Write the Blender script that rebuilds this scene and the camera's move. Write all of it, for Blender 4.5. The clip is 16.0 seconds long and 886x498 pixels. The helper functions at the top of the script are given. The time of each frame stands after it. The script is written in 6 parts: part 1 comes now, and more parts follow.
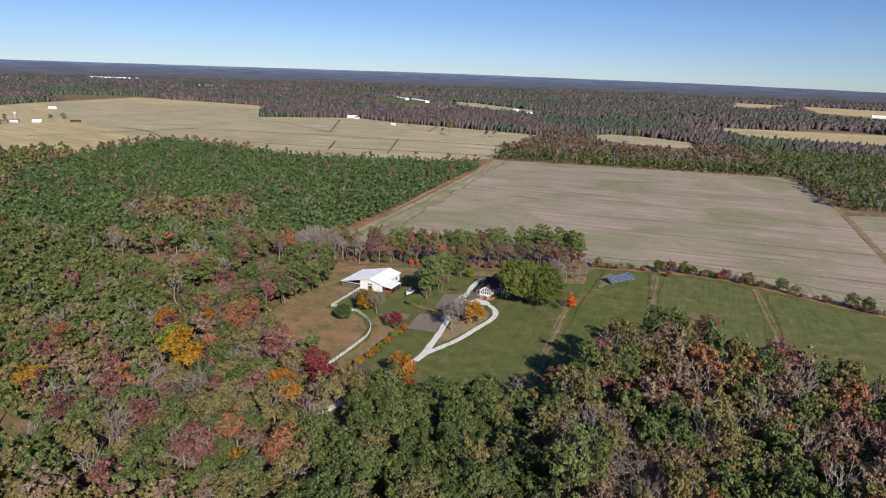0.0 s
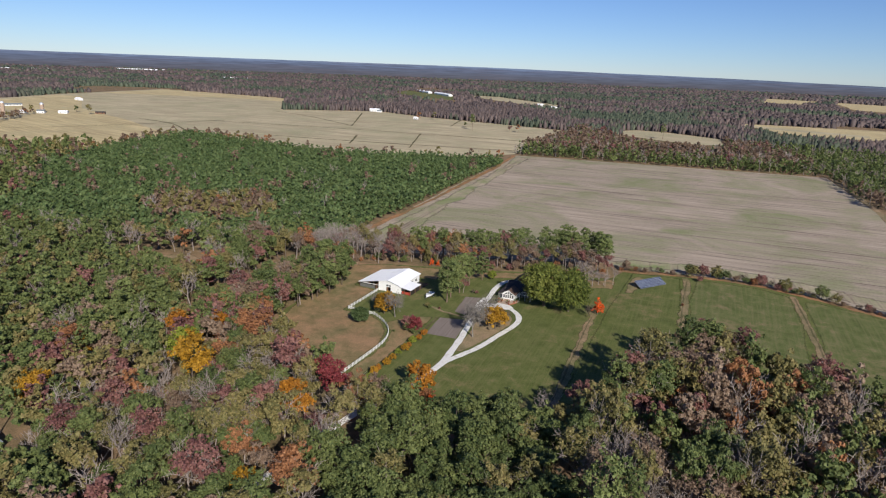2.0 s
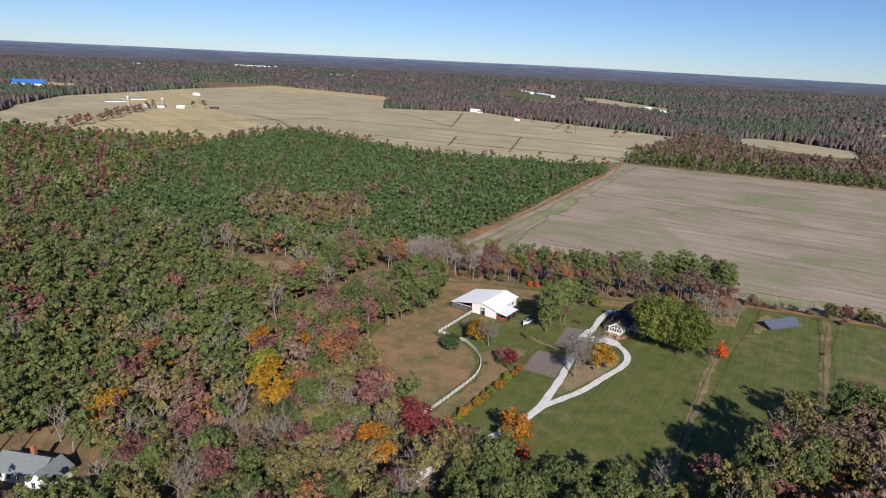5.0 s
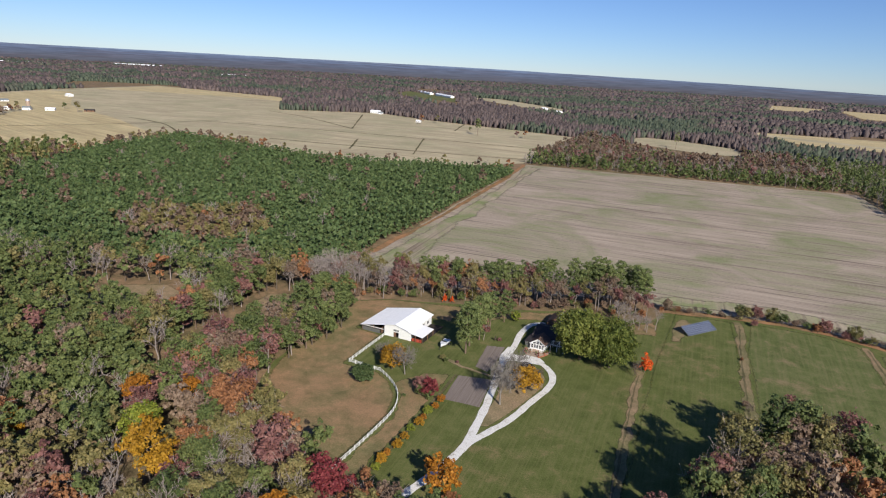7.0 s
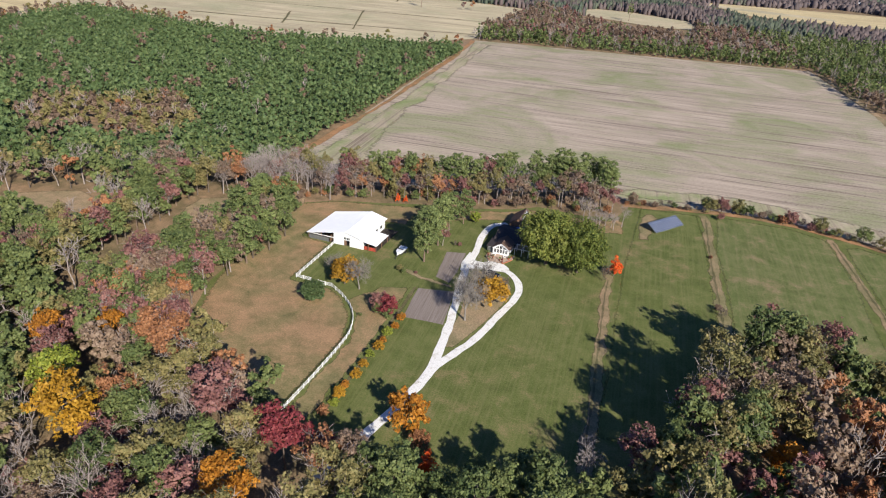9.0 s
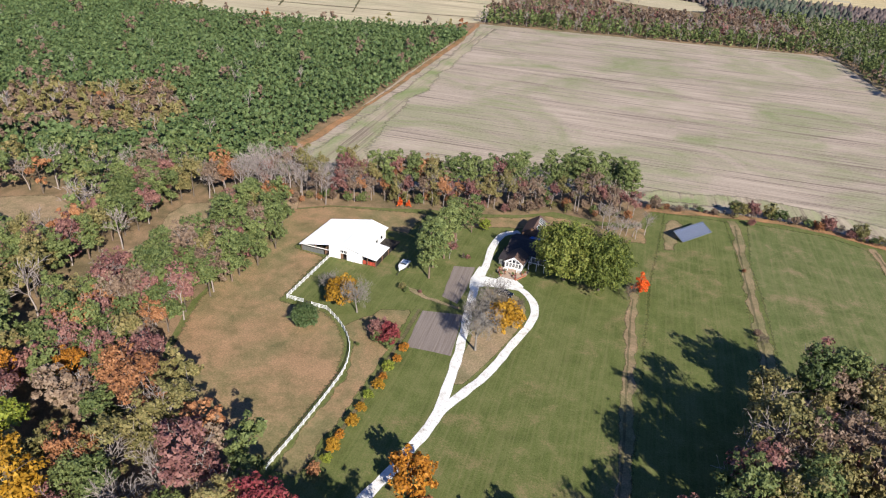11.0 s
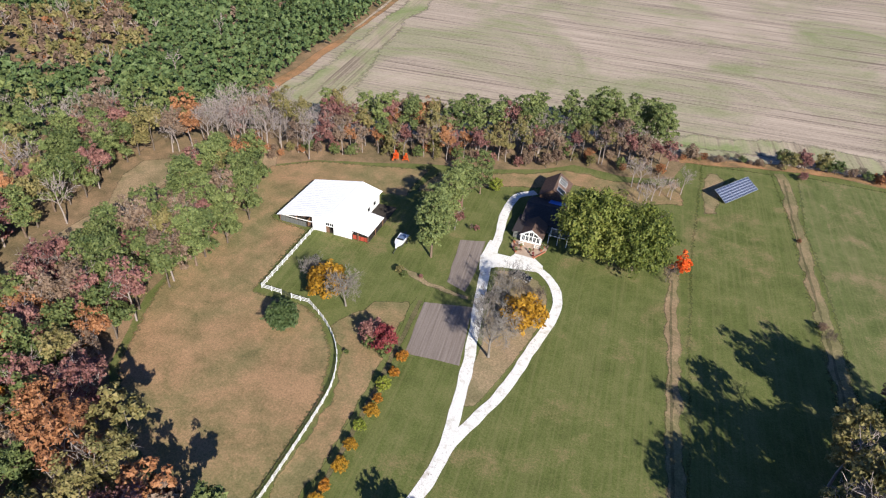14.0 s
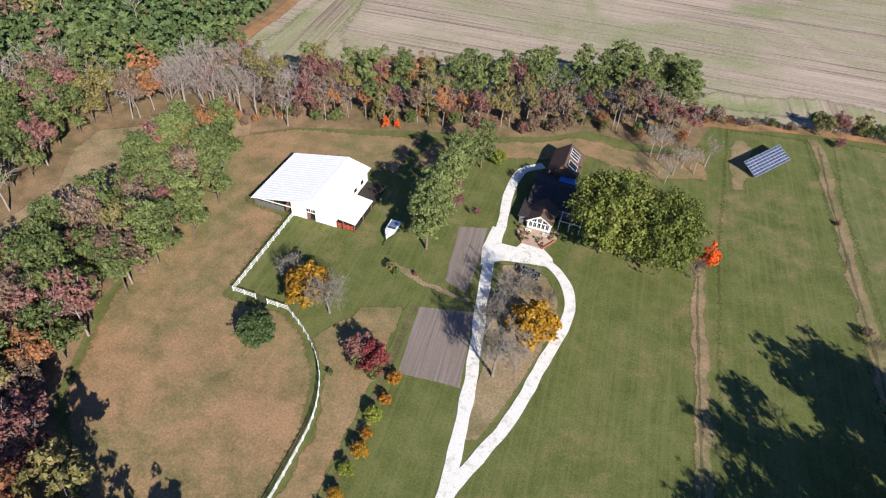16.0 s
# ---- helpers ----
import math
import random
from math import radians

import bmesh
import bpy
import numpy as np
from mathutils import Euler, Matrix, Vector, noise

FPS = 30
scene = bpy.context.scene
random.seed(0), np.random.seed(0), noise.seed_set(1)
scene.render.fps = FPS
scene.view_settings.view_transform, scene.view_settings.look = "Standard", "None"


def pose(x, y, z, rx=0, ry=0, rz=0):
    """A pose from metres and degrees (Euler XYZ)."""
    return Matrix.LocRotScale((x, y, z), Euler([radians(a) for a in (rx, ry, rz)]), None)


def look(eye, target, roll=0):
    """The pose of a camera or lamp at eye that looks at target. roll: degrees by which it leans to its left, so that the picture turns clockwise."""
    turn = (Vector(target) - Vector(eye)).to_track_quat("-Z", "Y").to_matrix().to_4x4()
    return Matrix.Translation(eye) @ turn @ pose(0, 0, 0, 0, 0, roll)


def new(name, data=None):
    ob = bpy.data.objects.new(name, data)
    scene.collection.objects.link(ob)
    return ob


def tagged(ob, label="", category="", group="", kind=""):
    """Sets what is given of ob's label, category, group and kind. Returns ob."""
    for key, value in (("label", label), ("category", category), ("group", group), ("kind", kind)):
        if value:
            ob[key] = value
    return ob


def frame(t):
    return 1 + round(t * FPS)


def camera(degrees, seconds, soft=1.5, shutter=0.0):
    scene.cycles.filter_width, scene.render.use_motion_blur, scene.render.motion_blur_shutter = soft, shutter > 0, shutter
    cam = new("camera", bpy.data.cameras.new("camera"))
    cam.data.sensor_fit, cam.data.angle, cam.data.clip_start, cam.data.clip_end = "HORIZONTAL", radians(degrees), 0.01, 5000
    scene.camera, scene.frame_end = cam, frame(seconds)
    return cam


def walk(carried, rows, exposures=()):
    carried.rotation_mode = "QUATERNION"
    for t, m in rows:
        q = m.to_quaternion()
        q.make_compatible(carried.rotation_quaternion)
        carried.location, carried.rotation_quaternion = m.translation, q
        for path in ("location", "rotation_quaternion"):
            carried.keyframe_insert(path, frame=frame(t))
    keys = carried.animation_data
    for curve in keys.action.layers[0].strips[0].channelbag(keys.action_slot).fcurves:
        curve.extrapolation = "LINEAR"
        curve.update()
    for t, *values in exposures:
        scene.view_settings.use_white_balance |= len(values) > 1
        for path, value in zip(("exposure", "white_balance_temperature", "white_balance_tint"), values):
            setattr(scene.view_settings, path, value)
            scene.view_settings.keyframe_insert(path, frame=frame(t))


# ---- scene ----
cam = camera(69.7, 16.0, soft=1.15)
METRES, EYE, TILT, LEAN, TURN = 180.0, 113.0, 0.0, 0.0, 21.8
PATH = [
    (0, (1.629, -2.95, 95.377), (0.88, -1.173, 94.846), 1.9),
    (0.5, (0.732, -0.881, 95.296), (-0.017, 0.894, 94.758), 1.9),
    (1, (-0.34, 1.44, 95.298), (-1.1, 3.208, 94.756), 2.0),
    (1.5, (-1.639, 4.114, 95.403), (-2.422, 5.87, 94.855), 2.1),
    (2, (-3.126, 7.1, 95.566), (-3.932, 8.845, 95.014), 2.2),
    (2.5, (-4.86, 10.181, 95.781), (-5.682, 11.918, 95.227), 2.3),
    (3, (-6.943, 13.215, 96.001), (-7.939, 14.856, 95.438), 2.4),
    (3.2, (-7.839, 14.465, 96.067), (-8.911, 16.055, 95.5), 2.6),
    (5.3, (-18.001, 28.088, 98.001), (-19.049, 29.695, 97.434), 2.9),
    (5.5, (-19.146, 29.577, 98.042), (-20.145, 31.216, 97.48), 2.8),
    (6, (-22.444, 33.716, 98.018), (-23.416, 35.372, 97.458), 2.9),
    (6.5, (-25.831, 38.329, 97.937), (-26.801, 39.986, 97.376), 3.1),
    (7, (-29.275, 43.179, 97.793), (-30.072, 44.928, 97.242), 3.2),
    (7.5, (-32.873, 47.896, 97.594), (-33.527, 49.706, 97.05), 3.1),
    (8, (-36.258, 52.762, 97.433), (-36.862, 54.529, 96.718), 3.3),
    (8.5, (-39.345, 57.866, 97.369), (-39.948, 59.634, 96.653), 3.4),
    (9, (-42.169, 63.19, 97.402), (-42.736, 64.887, 96.509), 4.0),
    (9.5, (-44.776, 68.548, 97.437), (-45.346, 70.245, 96.544), 3.8),
    (10, (-47.174, 73.898, 97.426), (-47.746, 75.594, 96.534), 3.8),
    (10.2, (-48.061, 75.95, 97.386), (-48.634, 77.646, 96.493), 3.9),
    (12.3, (-56.575, 96.709, 95.604), (-57.115, 98.33, 94.564), 3.8),
    (12.5, (-57.459, 98.792, 95.551), (-57.997, 100.411, 94.506), 3.7),
    (13, (-59.835, 104.357, 95.399), (-60.331, 105.894, 94.221), 4.0),
    (13.5, (-62.259, 110.004, 95.245), (-62.754, 111.545, 94.07), 4.1),
    (14, (-64.603, 115.553, 95.078), (-65.098, 117.098, 93.908), 4.1),
    (14.5, (-66.838, 121.069, 94.892), (-67.316, 122.588, 93.682), 4.4),
    (15, (-68.967, 126.583, 94.728), (-69.395, 128.003, 93.385), 4.7),
    (15.5, (-71.177, 132.152, 94.603), (-71.603, 133.578, 93.267), 4.8),
    (16, (-73.225, 137.605, 94.478), (-73.647, 139.029, 93.138), 4.7),
]
walk(cam, [(t, look(eye, target, roll)) for t, eye, target, roll in PATH], [(0.0, 0.12), (7.5, 0.20), (9.0, 0.60), (12.5, 0.78), (16.0, 0.68)])

# ---- light ----
SUN_EL, SUN_AZ = radians(31.0), math.atan2(0.70, -0.71)     # the sun stands towards +x, -y
sun_way = Vector((0.70 * math.cos(SUN_EL), -0.71 * math.cos(SUN_EL), math.sin(SUN_EL))).normalized()
sun = new("sun", bpy.data.lights.new("sun", "SUN"))
sun.data.energy, sun.data.angle, sun.data.color = 5.0, radians(0.55), (1.0, 0.945, 0.86)
sun.matrix_world = look((0, 0, 400), Vector((0, 0, 400)) - sun_way * 50)
world = bpy.data.worlds.new("world")
scene.world = world
world.use_nodes = True
wn = world.node_tree
sky = wn.nodes.new("ShaderNodeTexSky")
sky.sky_type, sky.sun_disc = "NISHITA", False
sky.sun_elevation, sky.sun_rotation = SUN_EL, math.atan2(0.70, -0.71)
sky.altitude, sky.air_density, sky.dust_density, sky.ozone_density = 1500, 1.0, 0.0, 3.0
tint = wn.nodes.new("ShaderNodeMix")
tint.data_type, tint.blend_type = "RGBA", "MULTIPLY"
tint.inputs[0].default_value, tint.inputs[7].default_value = 1.0, (0.74, 0.90, 1.26, 1.0)
wn.links.new(sky.outputs[0], tint.inputs[6])
wn.links.new(tint.outputs[2], wn.nodes["Background"].inputs["Color"])
wn.nodes["Background"].inputs["Strength"].default_value = 0.070

# ---- materials ----


class Nodes:
    """A short hand for building node materials."""

    def __init__(self, name, rough=0.8, spec=0.3, metal=0.0):
        self.mat = bpy.data.materials.new(name)
        self.mat.use_nodes = True
        self.t = self.mat.node_tree
        self.b = self.t.nodes["Principled BSDF"]
        self.b.inputs["Roughness"].default_value = rough
        self.b.inputs["Specular IOR Level"].default_value = spec
        self.b.inputs["Metallic"].default_value = metal

    def put(self, socket, value):
        if isinstance(value, bpy.types.NodeSocket):
            self.t.links.new(value, socket)
        elif isinstance(value, tuple):
            socket.default_value = (*value, 1.0) if len(value) == 3 and socket.type == "RGBA" else value
        else:
            socket.default_value = value

    def coord(self, scale=(1, 1, 1), which="Object"):
        c = self.t.nodes.new("ShaderNodeTexCoord")
        m = self.t.nodes.new("ShaderNodeMapping")
        m.inputs["Scale"].default_value = scale
        self.t.links.new(c.outputs[which], m.inputs["Vector"])
        return m.outputs[0]

    def world(self, scale=(1, 1, 1), turn=0.0):
        c = self.t.nodes.new("ShaderNodeNewGeometry")
        r = self.t.nodes.new("ShaderNodeMapping")
        r.inputs["Rotation"].default_value = (0, 0, radians(turn))
        self.t.links.new(c.outputs["Position"], r.inputs["Vector"])
        m = self.t.nodes.new("ShaderNodeMapping")
        m.inputs["Scale"].default_value = scale
        self.t.links.new(r.outputs[0], m.inputs["Vector"])
        return m.outputs[0]

    def noise(self, vec, scale, detail=3.0, rough=0.55, warp=0.0):
        n = self.t.nodes.new("ShaderNodeTexNoise")
        self.put(n.inputs["Vector"], vec)
        n.inputs["Scale"].default_value = scale
        n.inputs["Detail"].default_value = detail
        n.inputs["Roughness"].default_value = rough
        n.inputs["Distortion"].default_value = warp
        return n.outputs[0]

    def ramp(self, fac, stops):
        r = self.t.nodes.new("ShaderNodeValToRGB")
        e = r.color_ramp.elements
        while len(e) < len(stops):
            e.new(0.5)
        for el, (p, c) in zip(e, stops):
            el.position = p
            el.color = (*c, 1.0) if isinstance(c, tuple) else (c, c, c, 1.0)
        self.put(r.inputs[0], fac)
        return r.outputs[0]

    def mix(self, fac, a, b, mode="MIX"):
        m = self.t.nodes.new("ShaderNodeMix")
        m.data_type, m.blend_type = "RGBA", mode
        self.put(m.inputs[0], fac)
        self.put(m.inputs[6], a)
        self.put(m.inputs[7], b)
        return m.outputs[2]

    def math(self, op, a, b=0.0):
        m = self.t.nodes.new("ShaderNodeMath")
        m.operation = op
        self.put(m.inputs[0], a)
        self.put(m.inputs[1], b)
        return m.outputs[0]

    def island(self):
        return self.t.nodes.new("ShaderNodeNewGeometry").outputs["Random Per Island"]

    def chance(self):
        return self.t.nodes.new("ShaderNodeObjectInfo").outputs["Random"]

    def base(self, colour):
        self.put(self.b.inputs["Base Color"], colour)
        return self

    def bump(self, height, strength=0.3, distance=0.05):
        n = self.t.nodes.new("ShaderNodeBump")
        n.inputs["Strength"].default_value = strength
        n.inputs["Distance"].default_value = distance
        self.put(n.inputs["Height"], height)
        self.t.links.new(n.outputs[0], self.b.inputs["Normal"])
        return self


def ragged_edge(n, scale=0.9):
    """Lets a ground cover thin out in tufts towards its border, by the mesh's own fade value."""
    f = n.t.nodes.new("ShaderNodeAttribute")
    f.attribute_name = "fade"
    tuft = n.noise(n.world(), scale, 4.0, 0.7)
    gone = n.ramp(n.math("ADD", f.outputs["Fac"], n.math("MULTIPLY", n.math("SUBTRACT", tuft, 0.5), 1.1)), [(0.34, 0.0), (0.66, 1.0)])
    gone = n.math("MULTIPLY", gone, n.math("GREATER_THAN", f.outputs["Fac"], 0.001))
    clear = n.t.nodes.new("ShaderNodeBsdfTransparent")
    both = n.t.nodes.new("ShaderNodeMixShader")
    n.put(both.inputs[0], gone)
    n.t.links.new(n.b.outputs[0], both.inputs[1])
    n.t.links.new(clear.outputs[0], both.inputs[2])
    n.t.links.new(both.outputs[0], n.t.nodes["Material Output"].inputs["Surface"])


def plain(name, colour, rough=0.7, spec=0.3, metal=0.0, vary=0.12, scale=1.5):
    """A painted or weathered surface with grain and blotches."""
    n = Nodes(name, rough, spec, metal)
    f = n.noise(n.coord(), scale, 4.0)
    g = n.noise(n.coord(), scale * 9, 2.0)
    lo = tuple(max(0.0, c * (1 - vary * 1.6)) for c in colour)
    hi = tuple(min(1.0, c * (1 + vary)) for c in colour)
    col = n.ramp(n.math("ADD", n.math("MULTIPLY", f, 0.7), n.math("MULTIPLY", g, 0.3)), [(0.3, lo), (0.7, hi)])
    n.base(col).bump(g, 0.15, 0.02)
    return n.mat


def leafy(name, dark, mid, light, odd=None, vary=0.10):
    """Foliage: colour differs from tree to tree, from limb to limb and from leaf to leaf."""
    n = Nodes(name, 0.62, 0.25)
    big = n.noise(n.world(), 0.11, 2.0, 0.5)
    small = n.noise(n.world(), 0.7, 2.0, 0.6)
    f = n.math("ADD", n.math("MULTIPLY", big, 0.46), n.math("MULTIPLY", n.island(), 0.40))
    f = n.math("ADD", f, n.math("MULTIPLY", small, 0.22))
    f = n.math("ADD", f, n.math("MULTIPLY", n.math("SUBTRACT", n.chance(), 0.5), vary * 2))
    dark, mid, light = (tuple(min(0.8, c * 1.55) for c in q) for q in (dark, mid, light))
    stops = [(0.30, dark), (0.52, mid), (0.76, light)]
    if odd:
        stops.append((0.86, odd))
    col = n.ramp(f, stops)
    n.base(col)
    thin = n.t.nodes.new("ShaderNodeBsdfTranslucent")
    n.put(thin.inputs["Color"], col)
    both = n.t.nodes.new("ShaderNodeMixShader")
    both.inputs[0].default_value = 0.25
    n.t.links.new(n.b.outputs[0], both.inputs[1])
    n.t.links.new(thin.outputs[0], both.inputs[2])
    n.t.links.new(both.outputs[0], n.t.nodes["Material Output"].inputs["Surface"])
    return n.mat


MAT = {}
MAT["leaf_green"] = leafy("leaf_green", (0.040, 0.058, 0.019), (0.080, 0.100, 0.033), (0.125, 0.142, 0.048))
MAT["leaf_olive"] = leafy("leaf_olive", (0.066, 0.064, 0.023), (0.130, 0.115, 0.042), (0.200, 0.162, 0.066), (0.225, 0.152, 0.070))
MAT["leaf_pine"] = leafy("leaf_pine", (0.050, 0.068, 0.023), (0.102, 0.126, 0.042), (0.160, 0.180, 0.062))
MAT["leaf_maroon"] = leafy("leaf_maroon", (0.080, 0.036, 0.034), (0.150, 0.066, 0.058), (0.220, 0.115, 0.092))
MAT["leaf_crimson"] = leafy("leaf_crimson", (0.070, 0.012, 0.016), (0.135, 0.024, 0.028), (0.20, 0.050, 0.046))
MAT["leaf_rust"] = leafy("leaf_rust", (0.110, 0.048, 0.024), (0.205, 0.090, 0.040), (0.290, 0.145, 0.068))
MAT["leaf_orange"] = leafy("leaf_orange", (0.155, 0.062, 0.009), (0.285, 0.118, 0.014), (0.38, 0.178, 0.024))
MAT["leaf_red_orange"] = leafy("leaf_red_orange", (0.32, 0.035, 0.008), (0.50, 0.075, 0.012), (0.60, 0.13, 0.02))
MAT["leaf_yellow"] = leafy("leaf_yellow", (0.130, 0.070, 0.008), (0.245, 0.130, 0.012), (0.330, 0.185, 0.020))
MAT["leaf_lime"] = leafy("leaf_lime", (0.070, 0.095, 0.014), (0.14, 0.165, 0.022), (0.22, 0.22, 0.035))
MAT["leaf_brown"] = leafy("leaf_brown", (0.085, 0.056, 0.039), (0.148, 0.100, 0.069), (0.210, 0.152, 0.106))
MAT["leaf_young_pine"] = leafy("leaf_young_pine", (0.034, 0.058, 0.022), (0.064, 0.096, 0.034), (0.100, 0.130, 0.048))
MAT["leaf_oak"] = leafy("leaf_oak", (0.040, 0.056, 0.011), (0.094, 0.112, 0.022), (0.160, 0.165, 0.038))
MAT["leaf_holly"] = leafy("leaf_holly", (0.014, 0.028, 0.010), (0.030, 0.050, 0.016), (0.060, 0.082, 0.030))
# greyed for distance: some haze is mixed into these three base colours
MAT["far_pine_hazed"] = leafy("far_pine_hazed", (0.034, 0.045, 0.032), (0.056, 0.070, 0.047), (0.078, 0.090, 0.060), None, 0.0)
MAT["far_wood_hazed"] = leafy("far_wood_hazed", (0.050, 0.040, 0.040), (0.085, 0.066, 0.063), (0.120, 0.090, 0.082), (0.13, 0.08, 0.065), 0.0)
MAT["far_green_hazed"] = leafy("far_green_hazed", (0.038, 0.044, 0.034), (0.064, 0.068, 0.050), (0.090, 0.086, 0.062), (0.11, 0.08, 0.05), 0.0)


def bark(name, lo, hi):
    n = Nodes(name, 0.9, 0.15)
    f = n.noise(n.coord((1, 1, 0.25)), 5.0, 4.0)
    n.base(n.mix(n.math("MULTIPLY", n.chance(), 0.35), n.ramp(f, [(0.3, lo), (0.7, hi)]), hi)).bump(f, 0.5, 0.05)
    return n.mat


MAT["bark"] = bark("bark", (0.075, 0.058, 0.046), (0.17, 0.135, 0.105))
MAT["bark_pale"] = bark("bark_pale", (0.19, 0.155, 0.138), (0.36, 0.305, 0.27))
MAT["bark_grey"] = bark("bark_grey", (0.12, 0.105, 0.092), (0.27, 0.24, 0.205))
MAT["bark_pine"] = bark("bark_pine", (0.10, 0.07, 0.052), (0.23, 0.165, 0.12))


def turf(name, green, pale, soil, soil_share, rows_turn=None, row_width=2.2, contrast=1.0):
    """Mown ground: grass with dry patches, bare soil and faint mowing lines."""
    n = Nodes(name, 0.95, 0.08)
    w = n.world()
    big = n.noise(w, 0.035, 5.0, 0.62, 0.6)
    mid = n.noise(w, 0.17, 5.0, 0.66, 0.3)
    fine = n.noise(w, 2.2, 5.0, 0.74)
    grain = n.noise(w, 3.6, 4.0, 0.8)
    tone = n.math("ADD", n.math("MULTIPLY", mid, 0.55), n.math("MULTIPLY", fine, 0.50))
    col = n.ramp(tone, [(0.34, tuple(c * 0.60 for c in green)), (0.52, green), (0.68, pale)])
    if rows_turn is not None:
        streak = n.noise(n.world((0.03, 1.0 / row_width, 1), rows_turn), 1.0, 3.0, 0.6)
        col = n.mix(n.ramp(streak, [(0.44, 0.0), (0.70, 0.5)]), col, pale)
    share = n.math("ADD", n.math("MULTIPLY", big, 0.62), n.math("MULTIPLY", mid, 0.36))
    share = n.math("ADD", share, n.math("MULTIPLY", n.math("SUBTRACT", fine, 0.5), 0.22))
    mask = n.ramp(share, [(soil_share - 0.03, 0.0), (soil_share + 0.16, 1.0)])
    ground = n.ramp(n.math("ADD", n.math("MULTIPLY", fine, 0.6), n.math("MULTIPLY", mid, 0.4)), [(0.35, tuple(c * 0.62 for c in soil)), (0.52, soil), (0.68, tuple(min(1, c * 1.32) for c in soil))])
    col = n.mix(mask, col, ground)
    speck = n.ramp(grain, [(0.30, 0.70), (0.52, 0.99), (0.72, 1.22)])
    n.base(n.mix(contrast, col, n.mix(1.0, col, speck, "MULTIPLY"))).bump(fine, 0.5, 0.08)
    ragged_edge(n)
    return n.mat


MAT["lawn"] = turf("lawn", (0.108, 0.128, 0.038), (0.178, 0.168, 0.070), (0.235, 0.165, 0.090), 0.565, 87, 0.8)
MAT["bank"] = turf("bank", (0.185, 0.165, 0.078), (0.305, 0.240, 0.135), (0.290, 0.200, 0.120), 0.44)
MAT["lawn_dry"] = turf("lawn_dry", (0.112, 0.134, 0.044), (0.205, 0.182, 0.088), (0.240, 0.172, 0.100), 0.535, 88, 1.2)
MAT["paddock"] = turf("paddock", (0.190, 0.165, 0.076), (0.290, 0.220, 0.120), (0.315, 0.195, 0.108), 0.430)
MAT["track"] = turf("track", (0.215, 0.180, 0.095), (0.32, 0.245, 0.145), (0.335, 0.235, 0.145), 0.43)
MAT["soil"] = turf("soil", (0.200, 0.140, 0.070), (0.32, 0.205, 0.115), (0.36, 0.190, 0.095), 0.42)
MAT["forest_floor"] = turf("forest_floor", (0.165, 0.128, 0.070), (0.255, 0.180, 0.105), (0.290, 0.188, 0.112), 0.44)

MAT["ditch_weed"] = turf("ditch_weed", (0.115, 0.105, 0.050), (0.21, 0.17, 0.095), (0.175, 0.13, 0.078), 0.48)


def crop_field(name, stubble, green, dark, turn, share, width=3.0, weed_scale=0.011):
    """Harvested field: long drilled streaks, green weeds and worn wheel lines."""
    n = Nodes(name, 0.95, 0.06)
    s0 = n.noise(n.world((0.012, 1.0 / (width * 0.45), 1), turn + 0.8), 1.0, 3.0, 0.7, 0.2)
    s1 = n.noise(n.world((0.007, 1.0 / width, 1), turn), 1.0, 4.0, 0.68, 0.3)
    s2 = n.noise(n.world((0.010, 1.0 / (width * 4.2), 1), turn + 1.5), 1.0, 4.0, 0.6, 0.5)
    big = n.noise(n.world(), weed_scale, 5.0, 0.64, 0.8)
    fine = n.noise(n.world(), 0.8, 5.0, 0.78)
    f = n.math("ADD", n.math("MULTIPLY", s1, 0.38), n.math("MULTIPLY", s2, 0.26))
    f = n.math("ADD", f, n.math("MULTIPLY", s0, 0.26))
    f = n.math("ADD", f, n.math("MULTIPLY", fine, 0.22))
    col = n.ramp(f, [(0.46, dark), (0.555, stubble), (0.65, tuple(min(1, c * 1.32) for c in stubble))])
    weeds = n.math("ADD", n.math("MULTIPLY", big, 0.72), n.math("MULTIPLY", s2, 0.30))
    weeds = n.ramp(n.math("ADD", weeds, n.math("MULTIPLY", n.math("SUBTRACT", s1, 0.5), 0.30)), [(share - 0.05, 0.0), (share + 0.14, 0.9)])
    n.base(n.mix(weeds, col, n.ramp(fine, [(0.35, tuple(c * 0.72 for c in green)), (0.65, tuple(c * 1.18 for c in green))]))).bump(fine, 0.4, 0.1)
    ragged_edge(n, 0.35)
    return n.mat


MAT["field"] = crop_field("field", (0.370, 0.298, 0.232), (0.210, 0.232, 0.105), (0.135, 0.104, 0.080), -4, 0.520, 1.6, 0.016)
MAT["field_weedy"] = crop_field("field_weedy", (0.36, 0.295, 0.215), (0.200, 0.240, 0.095), (0.19, 0.15, 0.11), 84, 0.50, 2.0, 0.03)
MAT["far_field"] = crop_field("far_field", (0.43, 0.36, 0.235), (0.32, 0.305, 0.18), (0.30, 0.25, 0.16), -6, 0.54, 7.0)
MAT["straw_field"] = crop_field("straw_field", (0.48, 0.385, 0.215), (0.38, 0.33, 0.19), (0.36, 0.28, 0.16), 12, 0.58, 7.0)


